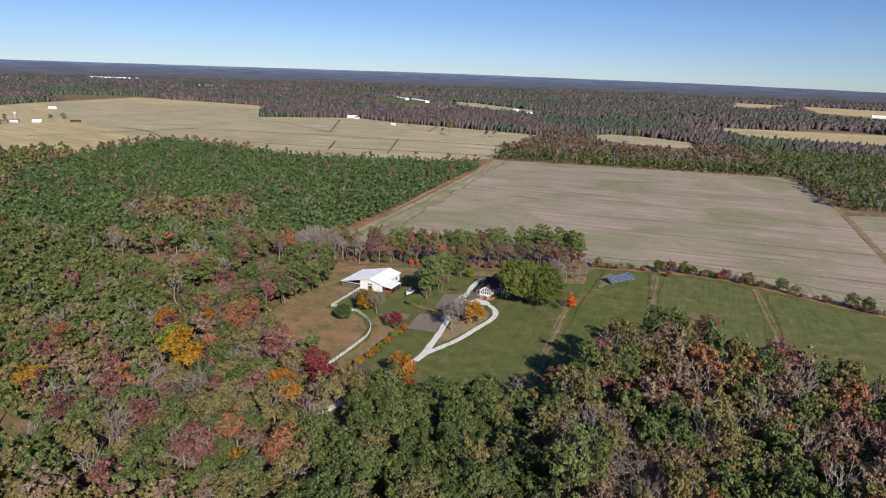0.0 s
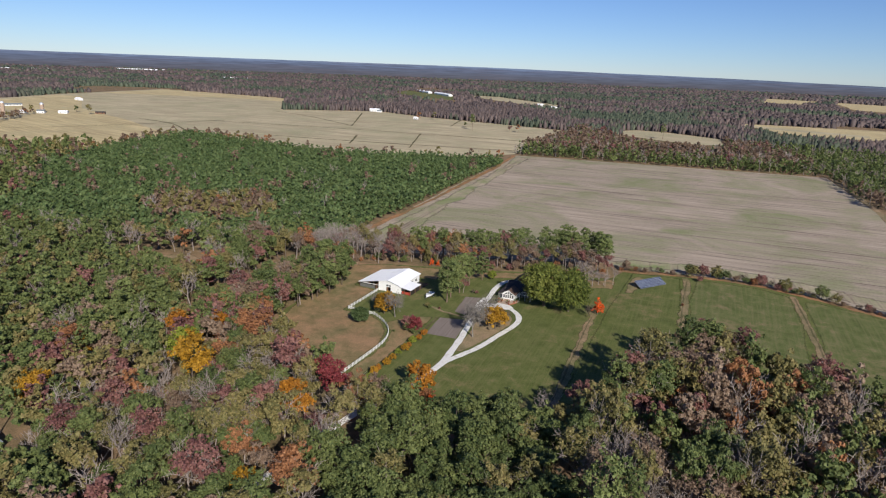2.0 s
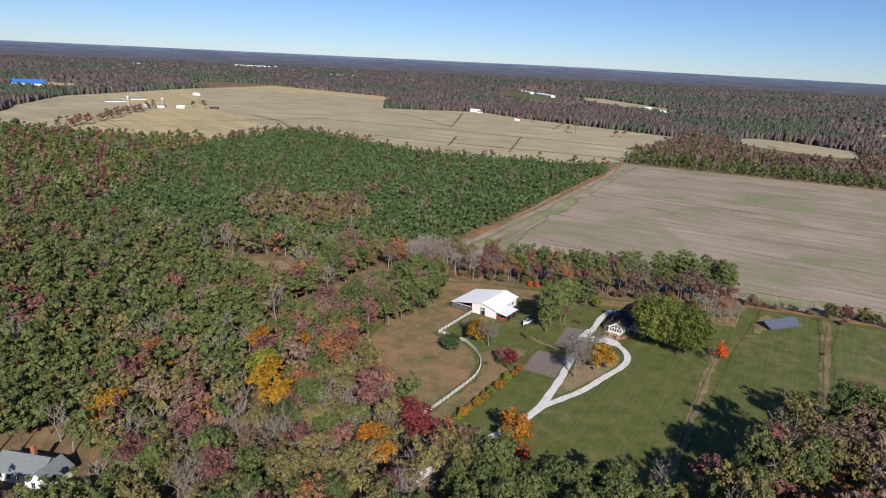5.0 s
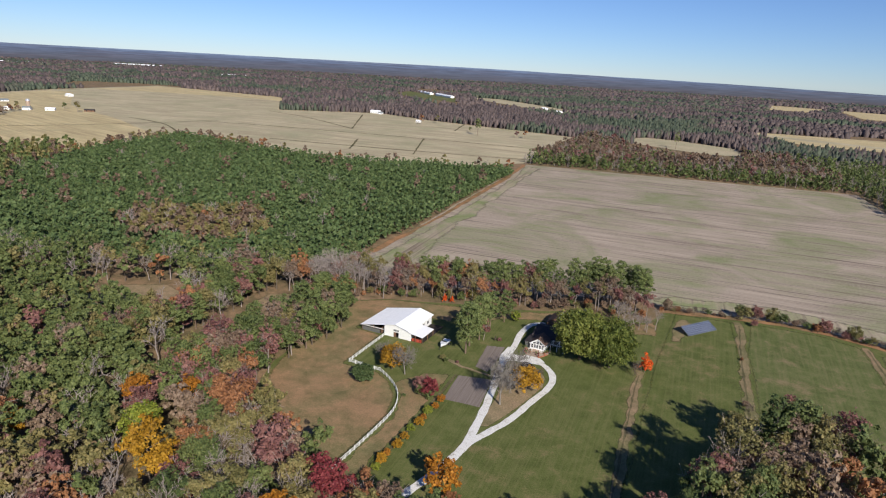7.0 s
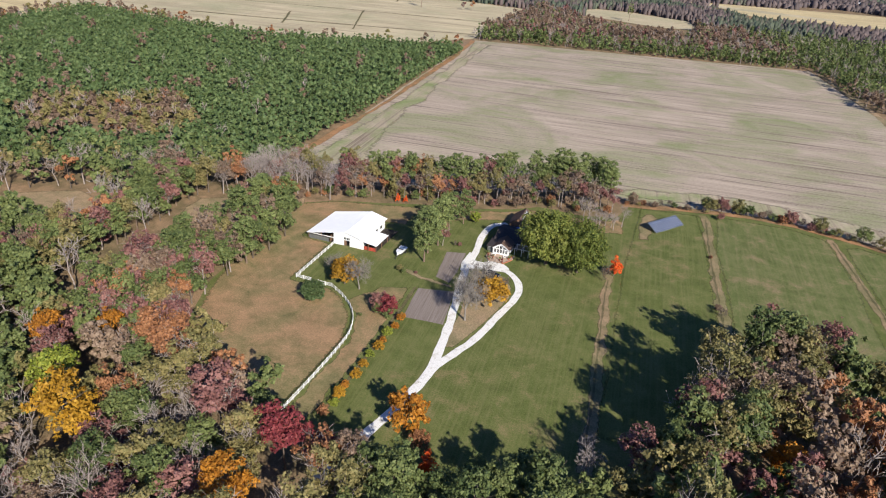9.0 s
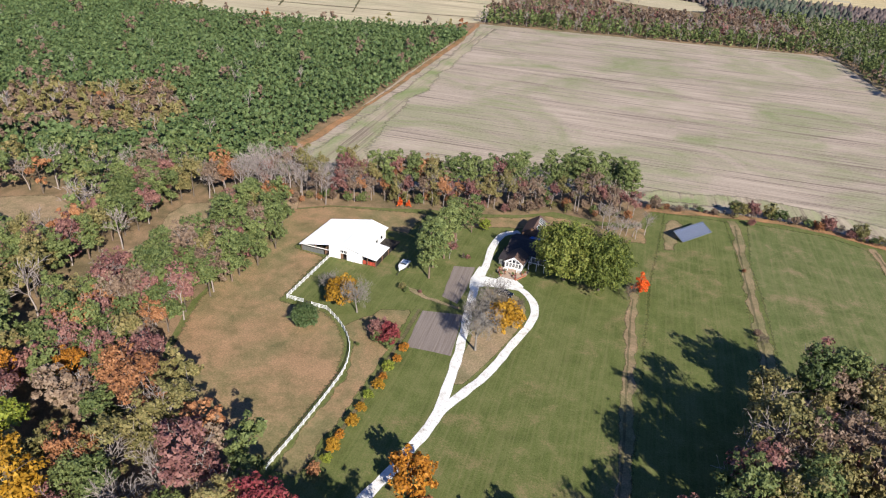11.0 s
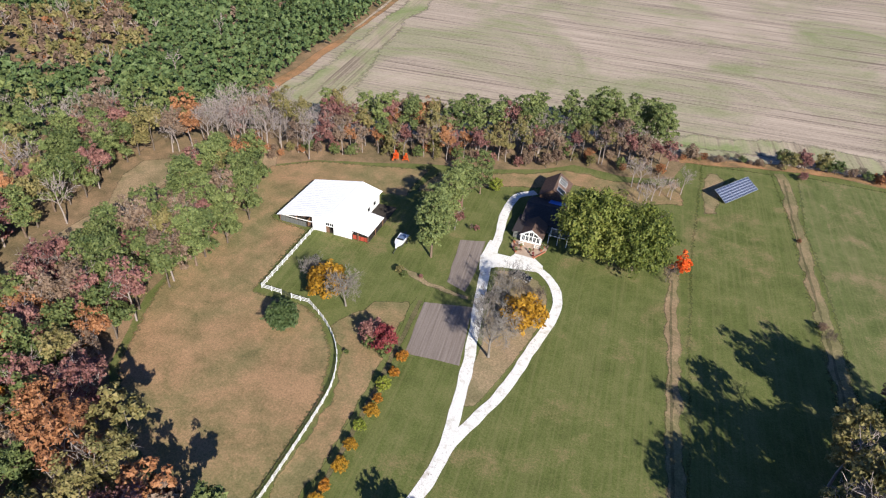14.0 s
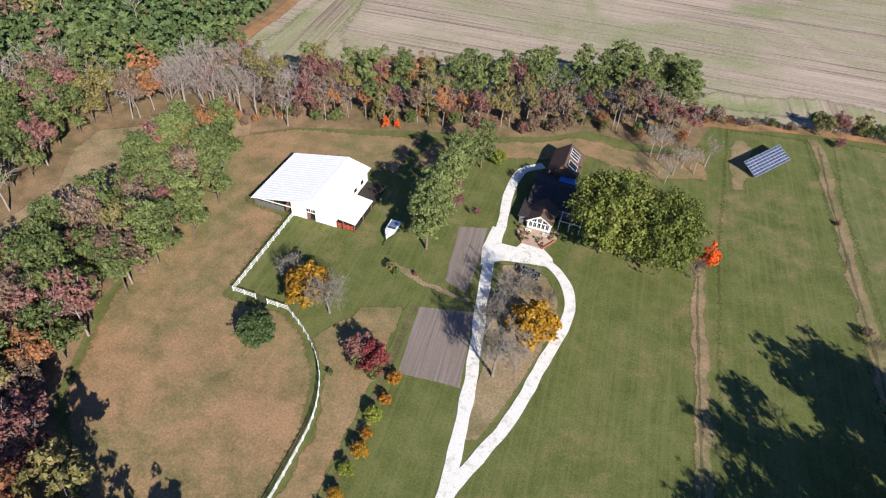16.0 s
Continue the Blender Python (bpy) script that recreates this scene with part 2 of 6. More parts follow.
def gravel():
    n = Nodes("gravel", 0.9, 0.2)
    f = n.noise(n.world(), 6.0, 4.0, 0.75)
    wear = n.noise(n.world(), 0.5, 4.0, 0.65)
    col = n.ramp(f, [(0.3, (0.56, 0.53, 0.48)), (0.6, (0.80, 0.78, 0.74))])
    col = n.mix(n.ramp(wear, [(0.54, 0.0), (0.70, 0.7)]), col, (0.42, 0.37, 0.28))
    litter = n.math("MULTIPLY", n.ramp(n.noise(n.world(), 1.9, 4.0, 0.7), [(0.58, 0.0), (0.66, 0.8)]), n.ramp(n.noise(n.world(), 0.09, 2.0), [(0.40, 0.0), (0.60, 1.0)]))
    n.base(n.mix(litter, col, (0.16, 0.115, 0.075))).bump(f, 0.5, 0.04)
    return n.mat


MAT["gravel"] = gravel()


def tilled():
    n = Nodes("tilled", 0.95, 0.1)
    fur = n.noise(n.world((0.06, 2.2, 1), 84), 1.0, 3.0, 0.5)
    f = n.noise(n.world(), 3.0, 4.0, 0.7)
    col = n.ramp(n.math("ADD", n.math("MULTIPLY", fur, 0.6), n.math("MULTIPLY", f, 0.4)), [(0.3, (0.145, 0.115, 0.098)), (0.7, (0.28, 0.235, 0.205))])
    n.base(col).bump(fur, 0.6, 0.12)
    return n.mat


MAT["tilled"] = tilled()


def water():
    n = Nodes("water", 0.12, 0.5)
    n.base((0.10, 0.14, 0.18)).bump(n.noise(n.world(), 0.4, 3.0), 0.1, 0.1)
    return n.mat


MAT["water"] = water()
MAT["white_paint"] = plain("white_paint", (0.80, 0.80, 0.78), 0.55, 0.3, 0.0, 0.06, 0.8)
MAT["roof_white"] = plain("roof_white", (0.90, 0.90, 0.91), 0.5, 0.4, 0.0, 0.03, 0.6)
MAT["shingle_brown"] = plain("shingle_brown", (0.135, 0.085, 0.065), 0.85, 0.2, 0.0, 0.3, 2.5)
# dark shingle; on the farmhouse's middle block it holds the oaks' shade as colour
MAT["shingle_dark_and_shaded"] = plain("shingle_dark_and_shaded", (0.060, 0.050, 0.050), 0.85, 0.2, 0.0, 0.35, 2.5)
MAT["shingle_grey"] = plain("shingle_grey", (0.20, 0.225, 0.235), 0.85, 0.2, 0.0, 0.15, 2.0)
MAT["board_grey"] = plain("board_grey", (0.16, 0.165, 0.155), 0.85, 0.2, 0.0, 0.4, 1.4)
MAT["wood_brown"] = plain("wood_brown", (0.21, 0.12, 0.075), 0.75, 0.2, 0.0, 0.3, 2.0)
MAT["red_paint"] = plain("red_paint", (0.42, 0.075, 0.045), 0.6, 0.3, 0.0, 0.25, 2.0)
MAT["tarp_blue"] = plain("tarp_blue", (0.055, 0.19, 0.56), 0.45, 0.35, 0.0, 0.15, 1.2)
MAT["pavers"] = plain("pavers", (0.42, 0.31, 0.23), 0.85, 0.2, 0.0, 0.15, 2.0)
MAT["brick_red"] = plain("brick_red", (0.38, 0.15, 0.09), 0.85, 0.2, 0.0, 0.2, 3.0)
# shade of the barn's inside, put into the colour of floor and back panel
MAT["inside_shade"] = plain("inside_shade", (0.05, 0.042, 0.036), 0.9, 0.1, 0.0, 0.3, 1.0)
MAT["glass_dark"] = plain("glass_dark", (0.02, 0.024, 0.03), 0.08, 0.6, 0.0, 0.1, 1.0)
MAT["cell_blue"] = plain("cell_blue", (0.045, 0.062, 0.115), 0.22, 0.5, 0.0, 0.2, 2.0)
MAT["alloy"] = plain("alloy", (0.70, 0.71, 0.73), 0.4, 0.5, 0.6, 0.08, 2.0)
MAT["steel_dark"] = plain("steel_dark", (0.10, 0.10, 0.105), 0.5, 0.4, 0.5, 0.15, 2.0)
MAT["car_black"] = plain("car_black", (0.012, 0.014, 0.020), 0.18, 0.6, 0.0, 0.1, 1.0)
MAT["rubber"] = plain("rubber", (0.02, 0.02, 0.02), 0.8, 0.2, 0.0, 0.2, 4.0)
MAT["gelcoat"] = plain("gelcoat", (0.78, 0.79, 0.80), 0.25, 0.5, 0.0, 0.05, 1.0)
MAT["vinyl_blue"] = plain("vinyl_blue", (0.12, 0.17, 0.28), 0.6, 0.3, 0.0, 0.15, 2.0)
MAT["reed"] = leafy("reed", (0.14, 0.10, 0.05), (0.25, 0.19, 0.095), (0.33, 0.26, 0.14))
MAT["terracotta"] = plain("terracotta", (0.36, 0.13, 0.07), 0.8, 0.2, 0.0, 0.2, 4.0)


def haze_backdrop():
    """The last woods before the horizon, as one plain ring, self-lit with painted haze."""
    n = Nodes("distance", 1.0, 0.0)
    a = n.noise(n.world((0.006, 0.006, 0.16)), 1.0, 4.0, 0.62)
    b = n.noise(n.world((0.0018, 0.0018, 0.07)), 1.0, 3.0, 0.6)
    sep = n.t.nodes.new("ShaderNodeSeparateXYZ")
    n.t.links.new(n.t.nodes.new("ShaderNodeNewGeometry").outputs["Position"], sep.inputs[0])
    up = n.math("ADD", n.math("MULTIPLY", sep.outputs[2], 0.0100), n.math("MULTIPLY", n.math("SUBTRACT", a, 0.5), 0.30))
    # bluer and paler upwards: the haze is put into the colour, which glows below
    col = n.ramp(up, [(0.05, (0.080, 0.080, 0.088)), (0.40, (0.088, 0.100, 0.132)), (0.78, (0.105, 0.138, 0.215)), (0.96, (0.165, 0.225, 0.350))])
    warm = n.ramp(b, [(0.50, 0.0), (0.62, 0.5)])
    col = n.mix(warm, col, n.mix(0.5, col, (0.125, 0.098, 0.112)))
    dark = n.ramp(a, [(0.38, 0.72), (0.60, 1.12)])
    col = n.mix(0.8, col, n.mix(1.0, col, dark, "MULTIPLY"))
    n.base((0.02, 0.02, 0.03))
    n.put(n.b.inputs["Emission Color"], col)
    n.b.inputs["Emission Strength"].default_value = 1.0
    return n.mat


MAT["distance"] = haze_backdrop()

# ---- mesh helpers ----
rng = np.random.default_rng(7)


def mesh_of(name, verts, faces, mat, smooth=False):
    """A mesh from arrays; faces may be one array of equal polygons or a list of them."""
    me = bpy.data.meshes.new(name)
    groups = faces if isinstance(faces, list) else [faces]
    groups = [np.asarray(g, dtype=np.int32) for g in groups if len(g)]
    verts = np.asarray(verts, dtype=np.float32)
    me.vertices.add(len(verts))
    me.vertices.foreach_set("co", verts.ravel())
    loops = np.concatenate([g.ravel() for g in groups])
    sizes = np.concatenate([np.full(len(g), g.shape[1], dtype=np.int32) for g in groups])
    me.loops.add(len(loops))
    me.loops.foreach_set("vertex_index", loops)
    me.polygons.add(len(sizes))
    me.polygons.foreach_set("loop_start", np.concatenate([[0], np.cumsum(sizes)[:-1]]).astype(np.int32))
    if smooth:
        me.polygons.foreach_set("use_smooth", np.ones(len(sizes), dtype=bool))
    me.update(calc_edges=True)
    me.materials.append(mat)
    return me


def part(name, bm, mat, parent=None, label=""):
    """Links a bmesh (or a ready mesh) as one object, under a thing where one is given."""
    if isinstance(bm, bmesh.types.BMesh):
        me = bpy.data.meshes.new(name)
        bm.normal_update()
        bm.to_mesh(me)
        bm.free()
        me.materials.append(mat)
    else:
        me = bm
    ob = new(name, me)
    if parent is not None:
        ob.parent = parent
    if label:
        tagged(ob, label)
    return ob


def thing(name, m, label, category, group="", kind=""):
    ob = new(name)
    ob.empty_display_size = 0.3
    ob.matrix_world = m
    return tagged(ob, label, category, group, kind)


def box(bm, lo, hi, bevel=0.0, turn=None):
    x0, y0, z0 = lo
    x1, y1, z1 = hi
    m = Matrix.Translation(((x0 + x1) / 2, (y0 + y1) / 2, (z0 + z1) / 2)) @ Matrix.Diagonal((x1 - x0, y1 - y0, z1 - z0, 1))
    if turn is not None:
        m = turn @ m
    made = bmesh.ops.create_cube(bm, size=1.0, matrix=m)
    if bevel:
        edges = list({e for v in made["verts"] for e in v.link_edges})
        bmesh.ops.bevel(bm, geom=edges, offset=bevel, segments=1, affect="EDGES")
    return bm


def bx(lo, hi, bevel=0.0, turn=None):
    return box(bmesh.new(), lo, hi, bevel, turn)


def tube(bm, a, b, ra, rb, n=8):
    a, b = Vector(a), Vector(b)
    d = b - a
    m = Matrix.Translation((a + b) / 2) @ d.to_track_quat("Z", "Y").to_matrix().to_4x4()
    bmesh.ops.create_cone(bm, cap_ends=True, segments=n, radius1=ra, radius2=rb, depth=d.length, matrix=m)
    return bm


def slab(bm, corners, thick):
    """A plate with those top corners (counter-clockwise from above), that thick downwards."""
    top = [bm.verts.new(c) for c in corners]
    low = [bm.verts.new((c[0], c[1], c[2] - thick)) for c in corners]
    bm.faces.new(top)
    bm.faces.new(low[::-1])
    k = len(corners)
    for i in range(k):
        j = (i + 1) % k
        bm.faces.new((top[j], top[i], low[i], low[j]))
    return bm


def inside(poly, x, y):
    poly = np.asarray(poly, dtype=float)
    hit = np.zeros(np.shape(x), dtype=bool)
    px, py = poly[:, 0], poly[:, 1]
    for i in range(len(poly)):
        j = i - 1
        cross = (py[i] > y) != (py[j] > y)
        with np.errstate(divide="ignore", invalid="ignore"):
            hit ^= cross & (x < (px[j] - px[i]) * (y - py[i]) / (py[j] - py[i] + 1e-12) + px[i])
    return hit


def rough_outline(poly, step, wobble, seed):
    """The outline cut into short steps and made uneven."""
    out = []
    for i, (ax, ay) in enumerate(poly):
        bx_, by_ = poly[(i + 1) % len(poly)]
        n = max(1, int(math.hypot(bx_ - ax, by_ - ay) / step))
        for k in range(n):
            x, y = ax + (bx_ - ax) * k / n, ay + (by_ - ay) * k / n
            s = 0.35 / step
            d = noise.noise_vector((x * s + seed, y * s, seed * 3.1)) * wobble
            out.append((x + d.x, y + d.y))
    return out


def soft_cover(name, edge, z, mat, soft):
    """A flat net inside an outline whose fade value rises from 0 inside to 1 at the border."""
    e = np.array(edge)
    cell = max(0.6, soft * 0.5)
    x0, y0 = e.min(0) - cell
    nx, ny = (np.ceil((e.max(0) + cell - (x0, y0)) / cell) + 1).astype(int)
    gx, gy = np.meshgrid(x0 + np.arange(nx) * cell, y0 + np.arange(ny) * cell)
    x, y = gx.ravel(), gy.ravel()
    far = np.full(len(x), 1e9)
    for a, b in zip(e, np.roll(e, -1, 0)):
        d = b - a
        t = np.clip(((x - a[0]) * d[0] + (y - a[1]) * d[1]) / (d @ d + 1e-9), 0, 1)
        far = np.minimum(far, np.hypot(x - a[0] - t * d[0], y - a[1] - t * d[1]))
    within = inside(e, x, y)
    fade = np.where(within, 1 - np.clip(far / soft, 0, 1), 1 + np.clip(far / soft, 0, 0.6))
    i = np.arange(nx * ny).reshape(ny, nx)
    quads = np.stack([i[:-1, :-1], i[:-1, 1:], i[1:, 1:], i[1:, :-1]], -1).reshape(-1, 4)
    quads = quads[within[quads].any(1)]
    used, back = np.unique(quads, return_inverse=True)
    me = mesh_of(name, np.stack([x[used], y[used], np.full(len(used), z)], 1), back.reshape(-1, 4), mat)
    me.attributes.new("fade", "FLOAT", "POINT").data.foreach_set("value", fade[used].astype(np.float32))
    return me


def patch(name, poly, z, mat, label, category, step=6.0, wobble=1.2, seed=1.0, kind="structure", soft=0.0):
    """A piece of ground cover, laid just over what lies beneath; soft: the width of its thinning border."""
    edge = rough_outline(poly, step, wobble, seed)
    if soft:
        return tagged(new(name, soft_cover(name, edge, z, mat, soft)), label, category, "", kind)
    bm = bmesh.new()
    face = bm.faces.new([bm.verts.new((x, y, z)) for x, y in edge])
    bm.normal_update()
    if face.normal.z < 0:
        face.normal_flip()
    bmesh.ops.triangulate(bm, faces=bm.faces[:])
    bmesh.ops.recalc_face_normals(bm, faces=bm.faces[:])
    if sum(f.normal.z for f in bm.faces) < 0:
        bmesh.ops.reverse_faces(bm, faces=bm.faces[:])
    return tagged(part(name, bm, mat), label, category, "", kind)


def smooth_line(pts, step=1.5):
    """A Catmull-Rom line through the points."""
    p = [Vector((*q, 0)) for q in pts]
    p = [2 * p[0] - p[1]] + p + [2 * p[-1] - p[-2]]
    out = []
    for i in range(1, len(p) - 2):
        n = max(2, int((p[i + 1] - p[i]).length / step))
        for k in range(n):
            t = k / n
            a, b, c, d = p[i - 1], p[i], p[i + 1], p[i + 2]
            q = 0.5 * (2 * b + (c - a) * t + (2 * a - 5 * b + 4 * c - d) * t * t + (3 * b - a - 3 * c + d) * t ** 3)
            out.append((q.x, q.y))
    out.append((p[-2].x, p[-2].y))
    return out


def ribbon(name, pts, width, z, mat, label, category, wobble=0.25, seed=1.0, step=1.5, crown=0.0, soft=0.0):
    """A strip of ground along a line, with uneven edges; soft: the share of its half width that thins out."""
    line = smooth_line(pts, step)
    v, f, fade = [], [], []
    for i, (x, y) in enumerate(line):
        a, b = line[max(0, i - 1)], line[min(len(line) - 1, i + 1)]
        d = Vector((b[0] - a[0], b[1] - a[1])).normalized()
        nx, ny = -d.y, d.x
        wl = width / 2 + wobble * noise.noise((x * 0.22, y * 0.22, seed))
        wr = width / 2 + wobble * noise.noise((x * 0.22, y * 0.22, seed + 9))
        k = 1 - max(soft, 0.04)
        for w, up, e in ((wl, 0, 1), (wl * k, 0, 0), (0, crown, 0), (-wr * k, 0, 0), (-wr, 0, 1)):
            v.append((x + nx * w, y + ny * w, z + up))
            fade.append(e if soft else 0)
        if i:
            k = 5 * i
            f += [(k - 5 + c, k - 4 + c, k + 1 + c, k + c) for c in range(4)]
    me = mesh_of(name, v, np.array(f)[:, ::-1], mat)
    me.attributes.new("fade", "FLOAT", "POINT").data.foreach_set("value", np.array(fade, dtype=np.float32))
    return tagged(new(name, me), label, category, "", "structure")


# ---- plan: outlines of the clearings, fields and woods ----
HOMESTEAD = [(-108, 155), (-98, 151), (-88, 149), (-75, 147), (-60, 147), (-45, 152), (-33, 162), (-27, 178), (-13, 208), (4, 216), (20, 214), (50, 207), (90, 202),
             (140, 200), (140, 300), (97, 306), (78, 311), (58, 317), (38, 325), (15, 331), (0, 332), (-20, 330), (-48, 324), (-52, 306), (-67, 301), (-83, 302), (-92, 294),
             (-107, 287), (-124, 282), (-135, 277), (-157, 269), (-170, 258), (-163, 232), (-162, 210), (-159, 197), (-151, 177), (-139, 166), (-126, 160)]
PADDOCK = [(-108, 155), (-126, 159), (-139, 166), (-151, 177), (-159, 197), (-162, 210), (-163, 232), (-170, 258), (-157, 269), (-135, 276), (-122, 280), (-122, 259),
           (-150, 256), (-150, 236), (-139, 235), (-137.4, 209), (-125, 209), (-118.5, 205), (-112, 198), (-108.4, 186), (-108.2, 171)]
LAWN_STRIP = [(-43, 175), (-25, 180), (-13, 209), (-14, 245), (-17.5, 300), (-20, 326), (-45, 322), (-46, 270)]
EAST_MEADOW = [(-12, 210), (4, 217), (20, 215), (30, 213), (31, 284), (27, 324), (14, 330), (-15, 329), (-16, 290), (-12, 243)]
FAR_EAST_MEADOW = [(33, 213), (60, 206), (140, 201), (140, 299), (97, 304), (78, 309), (58, 315), (36, 323), (30, 320), (33.5, 270)]
FIELD = [(-196, 299), (-165, 288), (-140, 298), (-100, 312), (-60, 331), (-48, 327), (-20, 333), (0, 336), (38, 329), (80, 315), (97, 311), (97.5, 408), (95.5, 581), (78, 762), (-240, 707)]
FIELD_EDGE = [(-203, 297), (-196, 298), (-199.5, 360), (-209.5, 480), (-220.5, 590), (-237, 706), (-243, 707), (-229, 610), (-214, 478), (-206, 400)]
PINES = [(-228, 640), (-300, 616), (-390, 572), (-490, 572), (-636, 604), (-600, 470), (-545, 355), (-430, 258), (-380, 196), (-347, 218), (-313, 220), (-276, 241), (-252, 249), (-229, 258), (-217, 267), (-197, 280), (-203, 320), (-209, 420), (-219, 520)]
PINE_GAP = [(-349, 283), (-353, 316), (-309, 352), (-268, 332), (-255, 299), (-268, 279), (-290, 280), (-314, 270)]
CLEARING = [(-278, 207), (-246, 233), (-224, 226), (-213, 198), (-245, 196)]
LANE = [(-202, 236), (-203, 246), (-193, 252.5), (-180, 262), (-168, 266), (-164, 258), (-176, 253), (-187, 241), (-186, 225), (-183, 205), (-184, 182), (-190, 178), (-195, 184), (-195, 196), (-195, 222)]
FAR_FIELDS = [(-244, 716), (-249, 1056), (-400, 1090), (-560, 1120), (-700, 1176), (-850, 1050), (-1000, 1250), (-1110, 1372), (-1580, 1402), (-1470, 1010), (-1315, 650), (-1150, 500),
              (-870, 320), (-660, 405), (-612, 470), (-645, 608), (-490, 580), (-390, 582), (-300, 626)]
STRAW = [(-660, 412), (-820, 400), (-1020, 655), (-1300, 700), (-1440, 980), (-1380, 1000), (-1080, 780), (-860, 690), (-650, 590), (-620, 480)]
STRAW_NORTH = [(-1120, 1260), (-1000, 1252), (-1110, 1368), (-1560, 1395), (-1480, 1120), (-1380, 1170)]
MEADOW = [(-216, 1080), (-180, 1180), (-117, 1170), (-40, 1120), (-20, 1020), (-75, 1005), (-130, 1030)]
FAR_GAP = [(30, 2960), (170, 2980), (330, 3500), (60, 3620)]
EAST_FIELD = [(-20, 1540), (60, 1320), (420, 1290), (420, 1600), (226, 1590)]
EAST_PATCH = [(38, 1036), (60, 990), (130, 985), (120, 1020)]
RIGHT_FIELD = [(102, 440), (99, 560), (160, 590), (420, 560), (420, 420), (200, 400)]
NORTH_STRIP = [(-929, 2126), (-610, 1786), (-366, 1702), (-470, 1800), (-564, 1910), (-800, 2140)]
RIGHT_FAR = [(330, 2700), (700, 2300), (1100, 2600), (700, 3300), (330, 3500)]
LEFT_FAR = [(-1695, 690), (-1580, 800), (-1650, 900), (-1830, 800)]
CHICKEN = [(-1215, 2250), (-860, 1950), (-800, 1760), (-1130, 1960)]
EAST_STRIP = [(-60, 1530), (66, 1476), (200, 1420), (200, 1370), (63, 1415), (-60, 1480)]
WEST_STRIP = [(-1913, 916), (-1980, 1173), (-1865, 1172), (-1760, 844)]
CLEAR = [FAR_GAP, EAST_STRIP, WEST_STRIP, CHICKEN, HOMESTEAD, FIELD, FIELD_EDGE, CLEARING, LANE, FAR_FIELDS, MEADOW, EAST_FIELD, EAST_PATCH, RIGHT_FIELD, NORTH_STRIP, RIGHT_FAR, LEFT_FAR]
CLEAR += [[(-30 + (x + 30) * k, 40 + (y - 40) * k) for x, y in poly] for poly, k in ((MEADOW, 0.92), (MEADOW, 0.86), (NORTH_STRIP, 0.89), (NORTH_STRIP, 0.95), (EAST_FIELD, 0.9), (EAST_PATCH, 0.9), (CHICKEN, 0.9), (RIGHT_FAR, 0.92), (RIGHT_FAR, 0.85), (LEFT_FAR, 0.92), (FAR_GAP, 0.9), (EAST_STRIP, 0.9), (EAST_STRIP, 0.96))]

# ---- ground ----
ring = 96
gv = [(-40, 70, 0)] + [(-40 + 4800 * math.cos(2 * math.pi * i / ring), 70 + 4800 * math.sin(2 * math.pi * i / ring), 0) for i in range(ring)]
gf = np.array([(0, 1 + i, 1 + (i + 1) % ring) for i in range(ring)])
tagged(new("ground", mesh_of("ground", gv, gf, MAT["forest_floor"])), "brown leaf-strewn woodland ground reaching to the horizon", "ground", "", "structure")
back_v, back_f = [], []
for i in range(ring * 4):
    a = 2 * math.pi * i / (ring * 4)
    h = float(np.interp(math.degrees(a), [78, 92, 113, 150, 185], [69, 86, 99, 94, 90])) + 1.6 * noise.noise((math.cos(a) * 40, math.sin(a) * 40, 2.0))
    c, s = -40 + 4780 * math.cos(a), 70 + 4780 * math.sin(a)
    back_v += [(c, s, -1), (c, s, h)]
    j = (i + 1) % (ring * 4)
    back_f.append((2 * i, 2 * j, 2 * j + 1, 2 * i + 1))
tagged(new("backdrop", mesh_of("backdrop", back_v, np.array(back_f), MAT["distance"])), "glowing backdrop ring painted as hazy blue distant woods along the flat horizon", "backdrop", "", "structure")

patch("lawn", HOMESTEAD, 0.03, MAT["lawn"], "mown green autumn lawn round the farmhouse", "lawn", 5, 1.2, 2)
patch("paddock", PADDOCK, 0.06, MAT["paddock"], "worn brown and green horse paddock inside a white fence", "paddock", 5, 0.8, 4, soft=3.0)
patch("lawn_strip", LAWN_STRIP, 0.06, MAT["lawn"], "green mown grass strip with the solar array", "lawn", 6, 0.8, 5, soft=3.0)
patch("east_meadow", EAST_MEADOW, 0.06, MAT["lawn_dry"], "patchy green and tan meadow between two ditches", "meadow", 6, 0.8, 6, soft=3.0)
patch("far_east_meadow", FAR_EAST_MEADOW, 0.06, MAT["lawn_dry"], "patchy green meadow beyond the ditch", "meadow", 6, 0.8, 7, soft=3.0)
patch("yard_verge", [(-123, 262), (-121, 279), (-107, 285), (-92, 292), (-84, 299), (-68, 298), (-54, 302), (-50, 318), (-47, 290), (-60, 285), (-80, 287), (-100, 276)], 0.075, MAT["paddock"],
      "bare brown ground along the tree row", "ground", 1.2, 1.5, 8, soft=2.4)
patch("lane_verge", [(-107.6, 156), (-108, 171), (-107.8, 186), (-111.5, 198), (-118, 204.5), (-112, 216), (-104, 219), (-101.8, 200), (-101.4, 180), (-101.5, 156)], 0.065, MAT["paddock"],
      "dry brown grass between fence and hedge", "ground", 0.9, 0.9, 9, soft=1.2)
patch("field", FIELD, 0.04, MAT["field"], "large harvested field with pale stubble and green weeds", "field", 8, 1.0, 10)
patch("field_margin", FIELD_EDGE, 0.07, MAT["soil"], "orange-brown bare soil strip beside the pine plantation", "soil", 6, 1.6, 11, soft=1.2)
patch("clearing", CLEARING, 0.04, MAT["track"], "grassy clearing among the autumn trees", "clearing", 5, 2.0, 12, soft=2.5)
